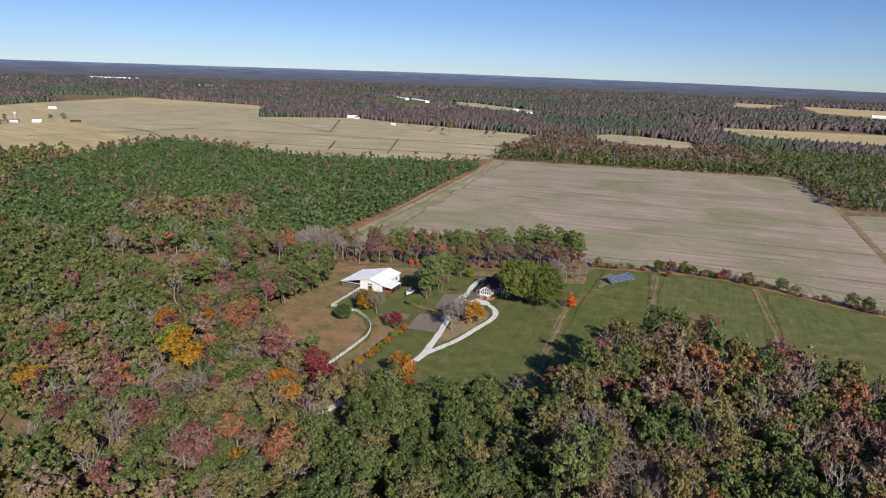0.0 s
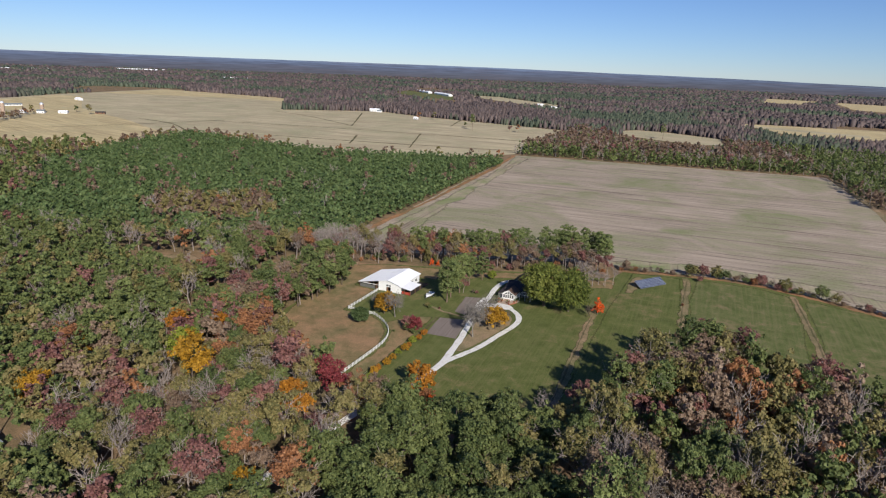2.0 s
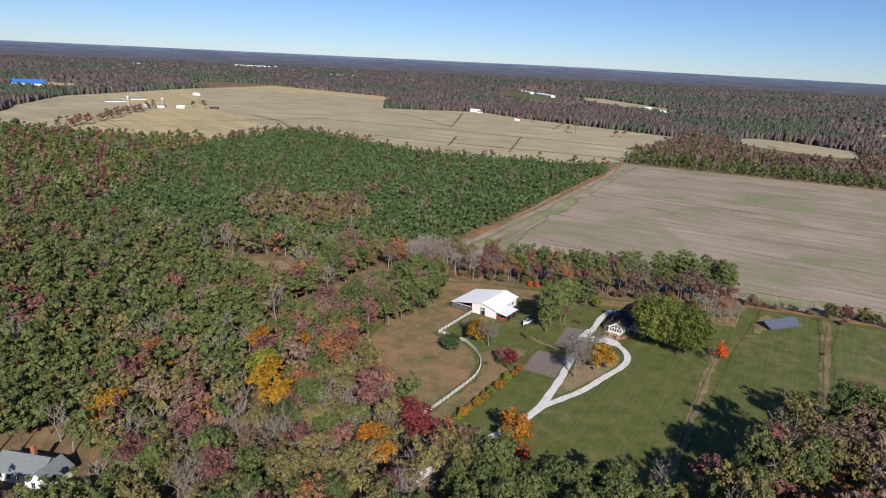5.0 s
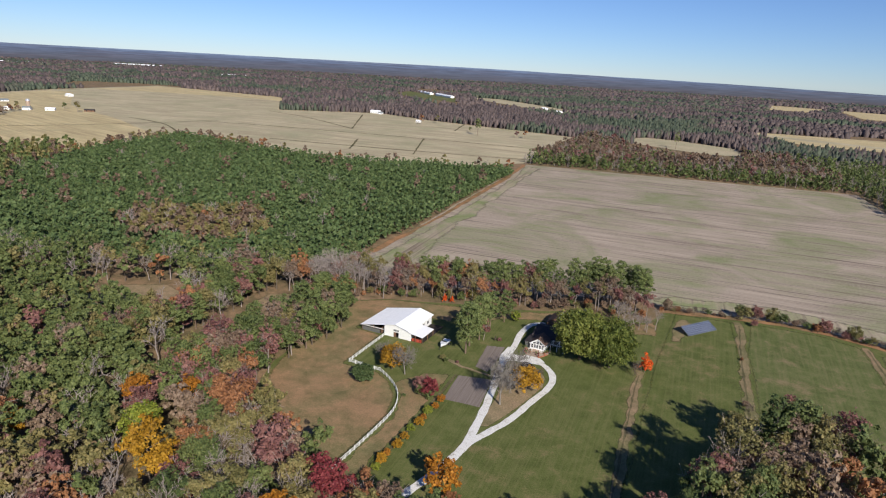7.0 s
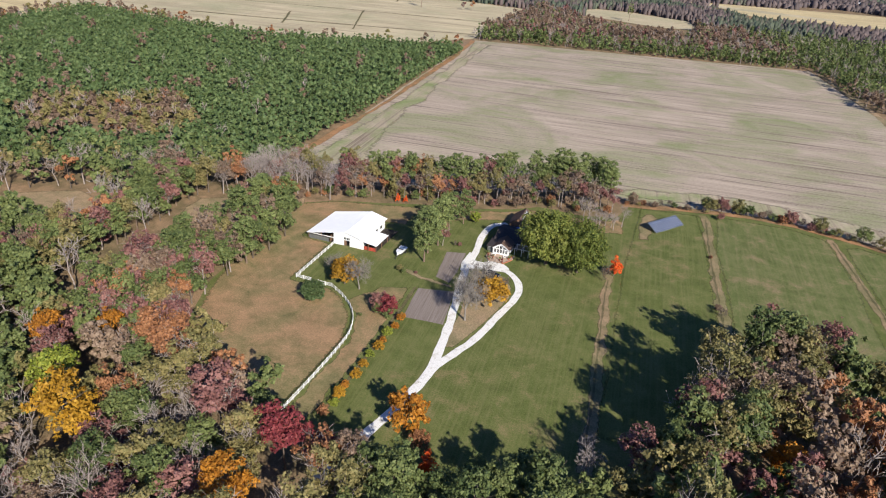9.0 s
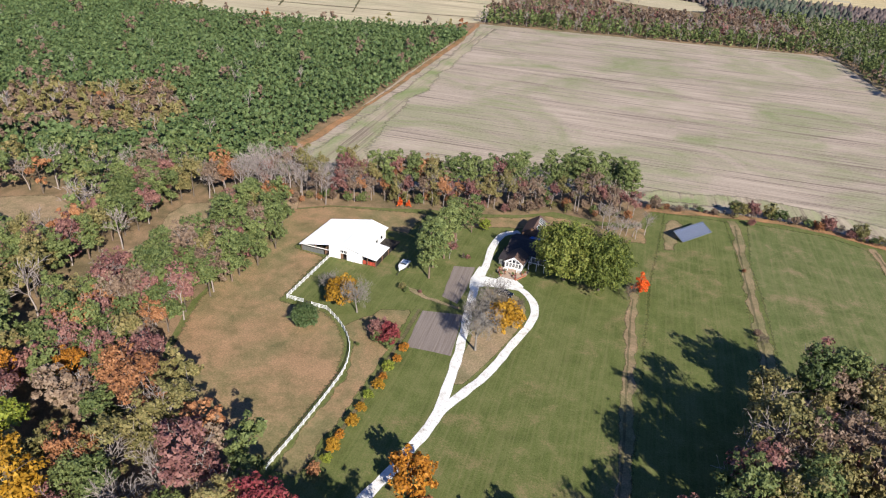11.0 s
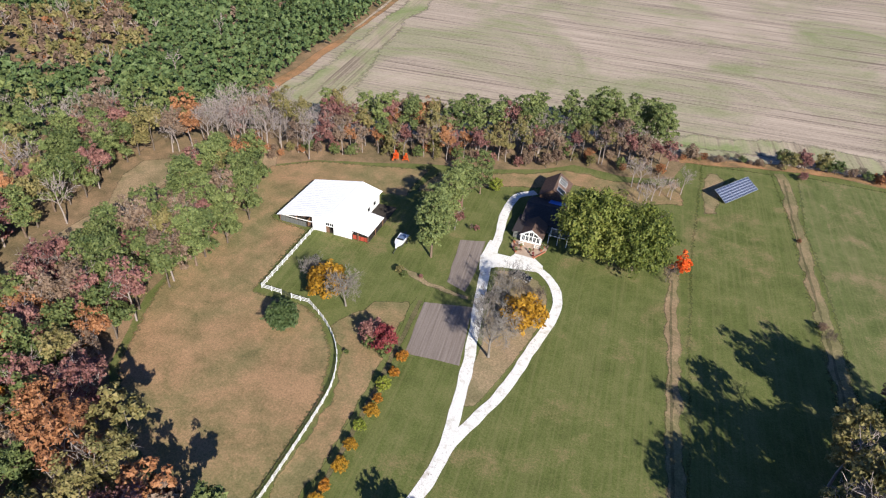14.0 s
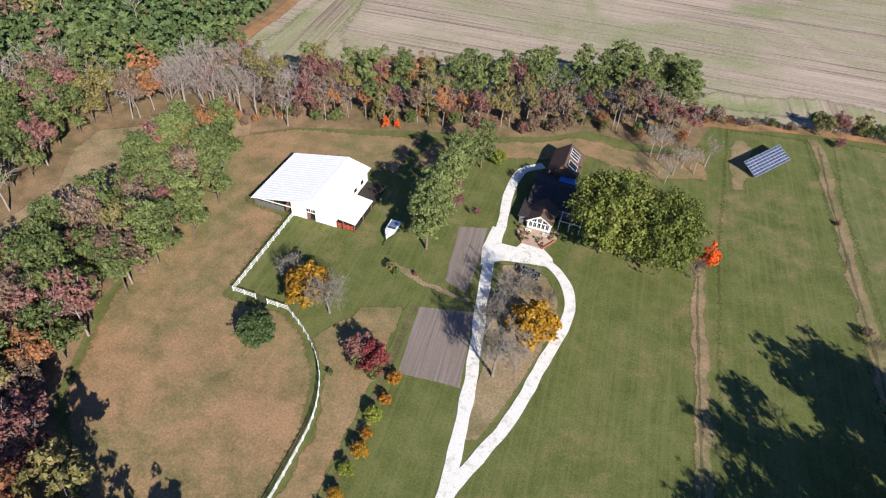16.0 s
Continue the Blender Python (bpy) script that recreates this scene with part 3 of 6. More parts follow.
patch("lane", LANE, 0.05, MAT["track"], "sandy brown grass lane through the woods", "lane", 5, 1.0, 13, soft=1.6)
patch("far_fields", FAR_FIELDS, 0.05, MAT["far_field"], "wide pale harvested farm fields", "field", 30, 3.0, 14)
patch("straw_field", STRAW, 0.15, MAT["straw_field"], "straw-yellow stubble field", "field", 30, 3.0, 15)
patch("straw_field", STRAW_NORTH, 0.15, MAT["straw_field"], "straw-yellow stubble field by the far woods", "field", 30, 3.0, 16)
patch("far_meadow", MEADOW, 0.05, MAT["far_field"], "small pale meadow between woods", "meadow", 12, 3.0, 17)
patch("far_field", EAST_FIELD, 0.05, MAT["straw_field"], "tan field beyond the woods", "field", 30, 6.0, 18)
patch("far_field", EAST_PATCH, 0.05, MAT["far_field"], "small green-tan field opening", "field", 12, 3.0, 19)
patch("far_field", RIGHT_FIELD, 0.05, MAT["field"], "pale stubble field beyond the farm track", "field", 20, 2.0, 20)
patch("far_field", NORTH_STRIP, 0.05, MAT["far_field"], "long pale field strip far off", "field", 40, 8.0, 21)
patch("far_field", RIGHT_FAR, 0.05, MAT["straw_field"], "tan fields near the horizon", "field", 60, 12.0, 22)
patch("far_field", LEFT_FAR, 0.05, MAT["straw_field"], "straw field behind a wood belt", "field", 40, 8.0, 23)
patch("far_field", CHICKEN, 0.05, MAT["lawn_dry"], "green field before long pale sheds", "field", 40, 8.0, 24)
patch("far_field", FAR_GAP, 0.06, MAT["straw_field"], "tan field opening far off in the woods", "field", 60, 8.0, 29)
patch("far_field", EAST_STRIP, 0.06, MAT["far_field"], "narrow tan field between far woods", "field", 40, 6.0, 27)
patch("far_field", WEST_STRIP, 0.06, MAT["straw_field"], "straw field beyond a belt of woods", "field", 40, 6.0, 28)
patch("green_streak", [(-240, 700), (-225, 640), (-205, 440), (-196, 305), (-170, 292), (-150, 300), (-170, 330), (-185, 420), (-200, 560), (-215, 690)], 0.055, MAT["field_weedy"],
      "green weedy headland of the field", "field", 8, 5.0, 25, soft=7.0)
patch("green_streak", [(-62, 333), (-48, 329), (0, 338), (40, 331), (96, 313), (97, 330), (40, 352), (0, 358), (-50, 348)], 0.055, MAT["field_weedy"], "green weedy headland along the hedge", "field", 6, 3.0, 26, soft=7.0)

# drive, beds and ditches
ribbon("drive", [(-94, 100), (-93.6, 122), (-91, 145), (-88.2, 157), (-86, 166), (-84.1, 177), (-83.5, 184), (-85, 197), (-87.6, 213), (-90.3, 226), (-92.4, 239), (-93.6, 255), (-94.9, 265.3), (-94, 274.5), (-89.6, 279.4)],
       2.4, 0.11, MAT["gravel"], "white gravel drive leading up to the farmhouse", "drive", 0.35, 1.0, 1.2, 0.02)
ribbon("drive_loop", [(-84.0, 178), (-82.9, 186), (-80.1, 193.5), (-77.0, 203.8), (-75.1, 214.9), (-73.2, 225.4), (-73.4, 233.4), (-77.0, 240.1), (-81.6, 243.4), (-87.5, 243.6), (-92.4, 240.5)],
       2.25, 0.125, MAT["gravel"], "white gravel loop of the drive past the house", "drive", 0.35, 3.0, 1.2, 0.02)
patch("drive_apron", [(-93.8, 236.5), (-90, 239.5), (-84, 241), (-79, 241.5), (-79.5, 244.5), (-82.6, 247.4), (-87.2, 247.2), (-88, 245.2), (-91.4, 245.0), (-92.2, 250), (-95, 250), (-95, 242)], 0.14, MAT["gravel"],
      "white gravel turning place before the house", "drive", 1.5, 0.4, 31)
patch("loop_island", [(-85, 193), (-81.4, 195), (-78.4, 205), (-76.3, 215.6), (-74.4, 226), (-75.4, 233), (-79, 238.4), (-84, 240.3), (-89.5, 238.5), (-88.7, 228), (-86, 213)], 0.09, MAT["track"],
      "leaf-strewn dry grass inside the drive loop", "ground", 2.5, 0.5, 32, soft=0.8)
ribbon("ditch_grass", [(-103.0, 221), (-101.9, 200), (-100.9, 180), (-100.6, 158)], 2.6, 0.085, MAT["lawn"], "green grass along the narrow ditch", "grass", 0.8, 15, 1.5, soft=0.5)
patch("garden_bed", [(-101.7, 219.8), (-90.8, 222.6), (-87.8, 204.3), (-99.3, 203.2)], 0.09, MAT["tilled"], "bare tilled garden plot with grey soil", "garden", 2.0, 0.25, 33)
patch("garden_bed", [(-102, 246.8), (-95.9, 248.9), (-94.2, 236), (-94.2, 227), (-99.4, 228.7)], 0.09, MAT["tilled"], "second bare garden plot beside the drive", "garden", 2.0, 0.3, 34)
patch("yard_track", [(-112, 228.5), (-104, 225.5), (-92.5, 224.2), (-92.5, 226.2), (-104, 227.5), (-112, 231)], 0.085, MAT["track"], "faint worn wheel track across the lawn", "track", 0.7, 0.6, 35, soft=0.6)
patch("bare_patch", [(-38, 290), (-35.5, 312), (-38, 318), (-43, 316), (-44, 300), (-42, 288)], 0.09, MAT["bank"], "pale dry patch in the grass", "ground", 0.8, 0.9, 36, soft=2.2)
ribbon("ditch_bank", [(-49.5, 258), (-48.1, 251), (-47.6, 241), (-45.2, 205), (-44.0, 190), (-43, 172), (-42.5, 165)], 4.2, 0.09, MAT["bank"], "brown bare banks beside a field ditch", "ditch", 1.6, 5, 2.0, soft=0.6)
ribbon("ditch", [(-48.3, 252), (-48.0, 241), (-45.6, 205), (-44.4, 190), (-43.4, 172)], 0.7, 0.12, MAT["ditch_weed"], "dark weedy ditch in the lawn", "ditch", 0.5, 6, 1.0, soft=0.5)
ribbon("ditch_bank", [(-19.5, 326), (-17.9, 318), (-16.4, 286.6), (-13.6, 246), (-12, 215)], 4.8, 0.09, MAT["bank"], "dry grassy banks of a ditch", "ditch", 2.0, 7, 2.0, soft=0.6)
ribbon("ditch", [(-18.2, 322), (-16.9, 286.6), (-14.1, 246), (-12.5, 215)], 0.7, 0.12, MAT["ditch_weed"], "dark weedy ditch in the meadow", "ditch", 0.5, 8, 1.0, soft=0.5)
ribbon("ditch_bank", [(27, 325), (28.3, 317), (31.3, 284), (33.5, 259), (35, 214)], 4.2, 0.09, MAT["bank"], "bare brown ditch bank across the meadow", "ditch", 1.4, 9, 2.0, soft=0.6)
ribbon("ditch", [(28, 322), (31.8, 284), (34, 259), (35.4, 214)], 0.8, 0.12, MAT["ditch_weed"], "dark weedy ditch at the meadow's end", "ditch", 0.5, 10, 1.0, soft=0.5)
ribbon("ditch", [(-102.6, 220), (-101.2, 200), (-100.2, 180), (-99.9, 160)], 1.3, 0.10, MAT["ditch_weed"], "narrow weedy ditch beside the row of shrubs", "ditch", 0.5, 11, 1.0, soft=0.5)
ribbon("hedge_bank", [(-51, 321), (-20, 330.5), (0, 333.5), (15, 333), (38, 326), (58, 317.5), (78, 311), (100, 305)], 5.5, 0.10, MAT["soil"], "rusty bank under the field hedge", "bank", 1.6, 12, 2.0, soft=0.5)
ribbon("farm_track", [(99, 300), (99.5, 408), (97.5, 581), (82, 764)], 4.5, 0.12, MAT["track"], "sandy farm track along the field edge", "track", 0.6, 13, 6.0)
for line in ([(-893, 470), (-818, 570), (-763, 764), (-752, 784)], [(-842, 1006), (-720, 960), (-566, 866)], [(-566, 866), (-700, 1108)], [(-442, 671), (-487, 759)], [(-365, 684), (-430, 838)],
             [(-447, 979), (-503, 1166)], [(-250, 745), (-410, 704), (-562, 674)], [(-250, 860), (-430, 838), (-640, 800), (-763, 764)], [(-640, 610), (-760, 690), (-861, 716)],
             [(-1010, 1244), (-1130, 1160), (-1300, 1130)]):
    ribbon("field_ditch", line, 2.4, 0.3, MAT["ditch_weed"], "dark drainage ditch across the pale fields", "ditch", 1.5, 14, 12.0)

# ---- trees ----


def cards(points, normals, size, r, flat=0.0):
    """Leaf sprays: small three-cornered blades at points, facing roughly along the normals."""
    n = len(points)
    nrm = normals + r.normal(0, 0.50, (n, 3))
    nrm[:, 2] += flat
    nrm /= np.linalg.norm(nrm, axis=1, keepdims=True) + 1e-9
    t = np.cross(nrm, r.normal(0, 1, (n, 3)))
    t /= np.linalg.norm(t, axis=1, keepdims=True) + 1e-9
    b = np.cross(nrm, t)
    s = (size * r.uniform(0.55, 1.4, n))[:, None]
    q = np.stack([points - t * s * 0.62 - b * s * 0.34, points + t * s * 0.62 - b * s * 0.30, points + b * s * 0.74 + t * s * r.uniform(-0.4, 0.4, (n, 1)) + nrm * s * 0.2], 1)
    return q.reshape(-1, 3), np.arange(3 * n).reshape(n, 3)


def lobes_round(r, height, radius, low, count):
    """Boughs of a broad tree: round masses set about the stem."""
    c, s = [], []
    mid = (height + low) / 2
    c.append((0, 0, mid + (height - low) * 0.14))
    s.append((radius * 0.62, radius * 0.62, (height - low) * 0.40))
    for i in range(count):
        a = i * 2.4 + r.uniform(-0.5, 0.5)
        z = low + (height - low) * (0.22 + 0.62 * ((i * 0.618 + r.uniform(0, 0.25)) % 1.0))
        k = math.sin(math.pi * min(0.96, max(0.14, (z - low) / (height - low)))) ** 0.6
        d = radius * 0.62 * k * r.uniform(0.8, 1.08)
        c.append((d * math.cos(a), d * math.sin(a), z))
        w = radius * r.uniform(0.30, 0.46)
        s.append((w, w, w * r.uniform(0.75, 1.0)))
    return np.array(c), np.array(s)


def lobes_dome(r, height, radius, low, count):
    """A full, closed crown: many small boughs over one great dome."""
    mid, half = low + (height - low) * 0.46, (height - low) * 0.54
    c, s = [(0, 0, mid)], [(radius * 0.66, radius * 0.66, half * 0.70)]
    for i in range(count):
        u = -0.62 + 1.58 * (i + 0.5) / count
        a = i * 2.39996 + r.uniform(-0.3, 0.3)
        k = math.sqrt(max(0.02, 1 - min(0.98, abs(u)) ** 2)) * r.uniform(0.90, 1.06)
        w = radius * r.uniform(0.22, 0.34)
        c.append((radius * 0.74 * k * math.cos(a), radius * 0.74 * k * math.sin(a), mid + half * 0.76 * u))
        s.append((w, w, w * r.uniform(0.75, 0.95)))
    return np.array(c), np.array(s)


def lobes_pine(r, height, radius, low, count):
    """A tall pine: flat, loose tufts high on the stem."""
    c, s = [], []
    for i in range(count):
        u = (i + 0.5) / count
        z = low + (height - low) * (0.10 + 0.86 * u)
        k = math.sin(math.pi * (0.22 + 0.70 * u)) ** 0.7
        a = i * 2.4 + r.uniform(-0.6, 0.6)
        d = radius * 0.62 * k * r.uniform(0.7, 1.15)
        c.append((d * math.cos(a), d * math.sin(a), z + r.uniform(-0.3, 0.3)))
        w = radius * (0.24 + 0.26 * k) * r.uniform(0.85, 1.15)
        s.append((w, w, w * 0.62))
    return np.array(c), np.array(s)


def lobes_cone(r, height, radius, low, count):
    """A narrow upright crown."""
    c, s = [], []
    for i in range(count):
        u = (i + 0.5) / count
        a = i * 2.4
        k = (1 - u) ** 0.7
        d = radius * 0.5 * k
        c.append((d * math.cos(a), d * math.sin(a), low + (height - low) * (0.08 + 0.84 * u)))
        w = radius * (0.22 + 0.36 * k)
        s.append((w, w, w * 1.0))
    return np.array(c), np.array(s)


def crown_arrays(form, seed, height, radius, low, count, n, size, inner=0.14):
    """Leaf sprays gathered in many small clumps on the boughs, with gaps between the clumps."""
    r = np.random.default_rng(seed)
    n, size = int(n * 2), size * 0.84
    c, s = {"round": lobes_round, "pine": lobes_pine, "dome": lobes_dome, "cone": lobes_cone}[form](r, height, radius, low, count)
    area = (s[:, 0] * s[:, 2])

    def places(k, a, b):
        pick = r.choice(len(c), k, p=area / area.sum())
        d = r.normal(0, 1, (k, 3))
        d[:, 2] = np.where(d[:, 2] < -0.35, -d[:, 2] * 0.8, d[:, 2])
        d /= np.linalg.norm(d, axis=1, keepdims=True)
        return c[pick] + d * s[pick] * r.uniform(a, b, k)[:, None], d

    clumps = max(9, n // 27)
    at, way = places(clumps, 0.60, 1.14)
    wide = (0.115 * radius + 0.15) * r.uniform(0.55, 1.45, clumps)
    pick = r.choice(clumps, n, p=wide ** 2 / (wide ** 2).sum())
    q = r.normal(0, 1, (n, 3))
    q /= np.linalg.norm(q, axis=1, keepdims=True)
    p = at[pick] + q * (wide[pick] * r.uniform(0.25, 1.0, n) ** 0.6)[:, None] * np.array([1.0, 1.0, 0.72])
    nrm = q * 0.55 + way[pick] * 0.55
    core = r.random(n) < inner
    p[core], nrm[core] = places(int(core.sum()), 0.30, 0.72)
    p[:, 2] = np.maximum(p[:, 2], 0.05 + low * 0.2)
    return cards(p, nrm, size, r, 0.30)


def stick(v, f, a, b, ra, rb, sides=5):
    """A tapered stick between two points, added to lists."""
    a, b = np.array(a, float), np.array(b, float)
    d = b - a
    d /= np.linalg.norm(d) + 1e-9
    u = np.cross(d, (0.3, 0.9, 0.1) if abs(d[2]) > 0.9 else (0, 0, 1.0))
    u /= np.linalg.norm(u)
    w = np.cross(d, u)
    k = len(v)
    for p, q in ((a, ra), (b, rb)):
        for i in range(sides):
            t = 2 * math.pi * i / sides
            v.append(p + (u * math.cos(t) + w * math.sin(t)) * q)
    for i in range(sides):
        j = (i + 1) % sides
        f.append((k + i, k + j, k + sides + j, k + sides + i))


def trunk_arrays(seed, height, radius, low, limbs, thick):
    """A leaning, tapered stem that forks into limbs inside the crown."""
    r = np.random.default_rng(seed)
    v, f = [], []
    p, rad = np.array([0, 0, -0.2]), thick * 1.35
    steps = 5
    top = height * 0.86
    pts = [p]
    for i in range(steps):
        q = np.array([r.normal(0, 0.12) * (i + 1) * 0.5, r.normal(0, 0.12) * (i + 1) * 0.5, top * (i + 1) / steps])
        stick(v, f, p, q, rad, rad * 0.74 if i else thick, 6)
        p, rad = q, (rad * 0.74 if i else thick)
        pts.append(p)
    for i in range(limbs):
        a = i * 2.4 + r.uniform(-0.4, 0.4)
        z = low * 0.85 + (height * 0.8 - low * 0.85) * (i + 0.3) / limbs
        z = max(z, 0.6)
        base = np.array([0, 0, z])
        reach = radius * r.uniform(0.55, 0.85)
        end = base + np.array([reach * math.cos(a), reach * math.sin(a), reach * r.uniform(0.35, 0.8)])
        end[2] = min(end[2], height * 0.95)
        mid = (base + end) / 2 + np.array([0, 0, -0.15])
        stick(v, f, base, mid, thick * 0.42, thick * 0.28, 4)
        stick(v, f, mid, end, thick * 0.28, thick * 0.08, 4)
    return np.array(v), np.array(f)


def bare_arrays(seed, height, spread, thick, fork=3, levels=4, twig=0.035, low=0.22):
    """A leafless tree: stem, boughs, branches and twigs."""
    r = np.random.default_rng(seed)
    v, f = [], []

    def grow(p, d, length, rad, level):
        q = p + d * length * 0.55 + r.normal(0, 0.05, 3) * length
        e = q + (d + r.normal(0, 0.14, 3) + np.array([0, 0, 0.10])) * length * 0.5
        sides = 5 if level == 0 else 3
        if level < 2:
            stick(v, f, p, q, rad, rad * 0.78, sides)
            stick(v, f, q, e, rad * 0.78, max(twig, rad * 0.5), sides)
        else:
            w = np.cross(d, r.normal(0, 1, 3))
            w *= max(twig, rad) / (np.linalg.norm(w) + 1e-9)
            k = len(v)
            v.extend((p - w, p + w, e + w * 0.35, e - w * 0.35))
            f.append((k, k + 1, k + 2, k + 3))
        if level >= levels:
            return
        kids = fork + (2 if level == 0 else 0) + (1 if level == levels - 1 else 0)
        for i in range(kids):
            u = 0.35 + 0.65 * (i + 0.6) / kids
            start = p + (q - p) * min(1, u / 0.55) if u < 0.55 else q + (e - q) * (u - 0.55) / 0.45
            a = i * 2.4 + r.uniform(-0.6, 0.6)
            side = np.cross(d, (math.cos(a), math.sin(a), 0.3))
            side /= np.linalg.norm(side) + 1e-9
            nd = d * r.uniform(0.45, 0.8) + side * spread * r.uniform(0.7, 1.15) + np.array([0, 0, 0.16])
            nd /= np.linalg.norm(nd)
            grow(start, nd, length * r.uniform(0.52, 0.70), max(twig, rad * 0.46), level + 1)

    d0 = np.array([r.normal(0, 0.05), r.normal(0, 0.05), 1.0])
    base = np.array([0, 0, -0.2])
    stem = base + d0 * height * low
    stick(v, f, base, stem, thick * 1.2, thick, 6)
    grow(stem, d0 / np.linalg.norm(d0), height * 0.40, thick, 0)
    v = np.array(v)
    v[:, 2] *= height / v[:, 2].max()
    return v, np.array(f)


KINDS = {}


def kind(name, form, heights, radius, low, lobes, n, size, leaf, trunk, limbs=7, thick=0.22, variants=3, branchy=False):
    """Meshes of a kind of tree, in a few variants: (trunk mesh, crown mesh)."""
    out = []
    for k in range(variants):
        seed = hash_of(name) + k * 17
        h = heights * (1 + 0.08 * (k - 1))
        cv, cf = crown_arrays(form, seed, h, radius, low, lobes, n, size)
        if branchy:
            tv, tf = bare_arrays(seed + 3, h * 1.0, 0.62, thick, 4, 3, 0.045, 0.24)
        else:
            tv, tf = trunk_arrays(seed + 3, h, radius, low, limbs, thick)
        out.append((mesh_of("trunk", tv, tf, MAT[trunk], True), mesh_of("crown", cv, cf, MAT[leaf])))
    KINDS[name] = out


def hash_of(text):
    return sum((i + 3) * ord(c) for i, c in enumerate(text)) % 9973


LEAVES = {"green": "leaf_green", "olive": "leaf_olive", "maroon": "leaf_maroon", "crimson": "leaf_crimson", "rust": "leaf_rust", "orange": "leaf_orange", "yellow": "leaf_yellow",
          "lime": "leaf_lime", "brown": "leaf_brown"}
for hue, leaf in LEAVES.items():
    airy = hue in ("brown", "maroon", "rust", "olive")
    kind("broad_" + hue, "round", 15.0, 5.0, 3.6, 18, 1250 if airy else 1700, 0.46, leaf, "bark_pale" if airy else "bark", 7, 0.20, 3, airy)
    kind("small_" + hue, "dome", 5.0, 2.5, 0.3, 26, 1000, 0.30, leaf, "bark", 6, 0.10, 1)
kind("oak", "dome", 17.0, 9.6, 0.8, 34, 9500, 0.52, "leaf_oak", "bark", 10, 0.45, 2)
kind("yard_pine", "pine", 18.0, 4.4, 3.6, 24, 3000, 0.44, "leaf_pine", "bark_pine", 9, 0.26, 3)
kind("pine", "pine", 21.0, 4.3, 8.5, 22, 1500, 0.50, "leaf_pine", "bark_pine", 9, 0.24, 4)
kind("holly", "dome", 5.0, 2.5, 0.2, 30, 2600, 0.30, "leaf_holly", "bark", 6, 0.10, 1)
kind("flame", "cone", 6.0, 1.9, 0.6, 12, 700, 0.28, "leaf_red_orange", "bark", 5, 0.09, 1)
kind("tree_row_pine", "pine", 20.0, 4.0, 7.2, 18, 2000, 0.46, "leaf_pine", "bark_pine", 9, 0.24, 3)
for hue in ("green", "maroon", "brown", "rust", "olive"):
    kind("bushy_" + hue, "round", 13.5, 4.9, 0.6, 24, 1700, 0.46, LEAVES[hue], "bark_pale" if hue in ("maroon", "brown", "rust") else "bark", 6, 0.20, 2, hue in ("maroon", "brown", "rust"))
BARE = [mesh_of("crown", *bare_arrays(40 + i, 15.0, 0.62, 0.26, 4, 4, 0.040), MAT["bark_pale"]) for i in range(4)]
BARE_WIDE = [mesh_of("crown", *bare_arrays(60 + i, 10.0, 0.85, 0.20, 6, 4, 0.024, 0.10), MAT["bark_grey"]) for i in range(2)]
BUSH = [mesh_of("crown", *bare_arrays(80 + i, 4.5, 0.9, 0.08, 5, 4, 0.022, 0.06), MAT["bark"]) for i in range(2)]
tree_rng = np.random.default_rng(21)
TAKEN = []


def tree(what, x, y, scale=1.0, label="", name="tree", category="tree", group="", tall=1.0, roomy=True):
    """One tree as a thing: an Empty at its foot with its trunk and crown."""
    sets = KINDS[what]
    if what.startswith("broad_") and not group:
        scale *= 1.14
    trunk, crown = sets[int(tree_rng.integers(len(sets)))]
    m = pose(x, y, 0, 0, 0, tree_rng.uniform(0, 360)) @ Matrix.Diagonal((scale, scale, scale * tall, 1))
    t = thing(name, m, label, category, group)
    part("trunk", trunk, None, t)
    part("crown", crown, None, t)
    if roomy:
        TAKEN.append((x, y, scale))
    return t


def bare_tree(x, y, scale=1.0, label="", meshes=BARE, name="bare_tree", group="", tall=1.0):
    m = pose(x, y, 0, 0, 0, tree_rng.uniform(0, 360)) @ Matrix.Diagonal((scale, scale, scale * tall, 1))
    t = thing(name, m, label, "tree", group)
    part("crown", meshes[int(tree_rng.integers(len(meshes)))], None, t)
    TAKEN.append((x, y, scale))
    return t


# trees of the yard
tree("oak", -69.4, 253.8, 1.04, "huge dark green spreading oak beside the house", "oak_tree", tall=1.14)
tree("oak", -58.6, 252.6, 0.90, "large olive-green oak beside the bigger oak", "oak_tree", tall=1.15)
tree("flame", -47.2, 255.5, 1.35, "small flame-red autumn tree beside the oaks", "red_tree")
bare_tree(-50.0, 251.0, 1.25, "round leafless grey shrub below the oaks", BUSH, "bare_shrub")
tree("small_yellow", -78.4, 220.3, 2.1, "golden autumn tree inside the drive loop", "autumn_tree", tall=0.95)
bare_tree(-84.5, 227.5, 1.15, "leafless grey tree inside the drive loop", BARE_WIDE)
bare_tree(-83.0, 209.0, 1.5, "broad leafless pale grey tree beside the drive", BARE_WIDE)
bare_tree(-81.5, 230.5, 1.2, "leafless reddish shrub inside the drive loop", BUSH, "bare_shrub")
bare_tree(-77.5, 230.5, 1.0, "leafless brown shrub beside the drive", BUSH, "bare_shrub")
bare_tree(-87.0, 219.5, 1.0, "leafless grey tree between drive and bed", BARE_WIDE)
tree("small_yellow", -122.6, 212.4, 2.0, "golden-yellow tree beside the paddock fence", "autumn_tree")
bare_tree(-117.2, 211.4, 1.15, "leafless pale tree beside the golden tree", BARE_WIDE)
bare_tree(-128.6, 216.4, 0.85, "leafless pale tree with lichen inside the fence corner", BARE_WIDE)
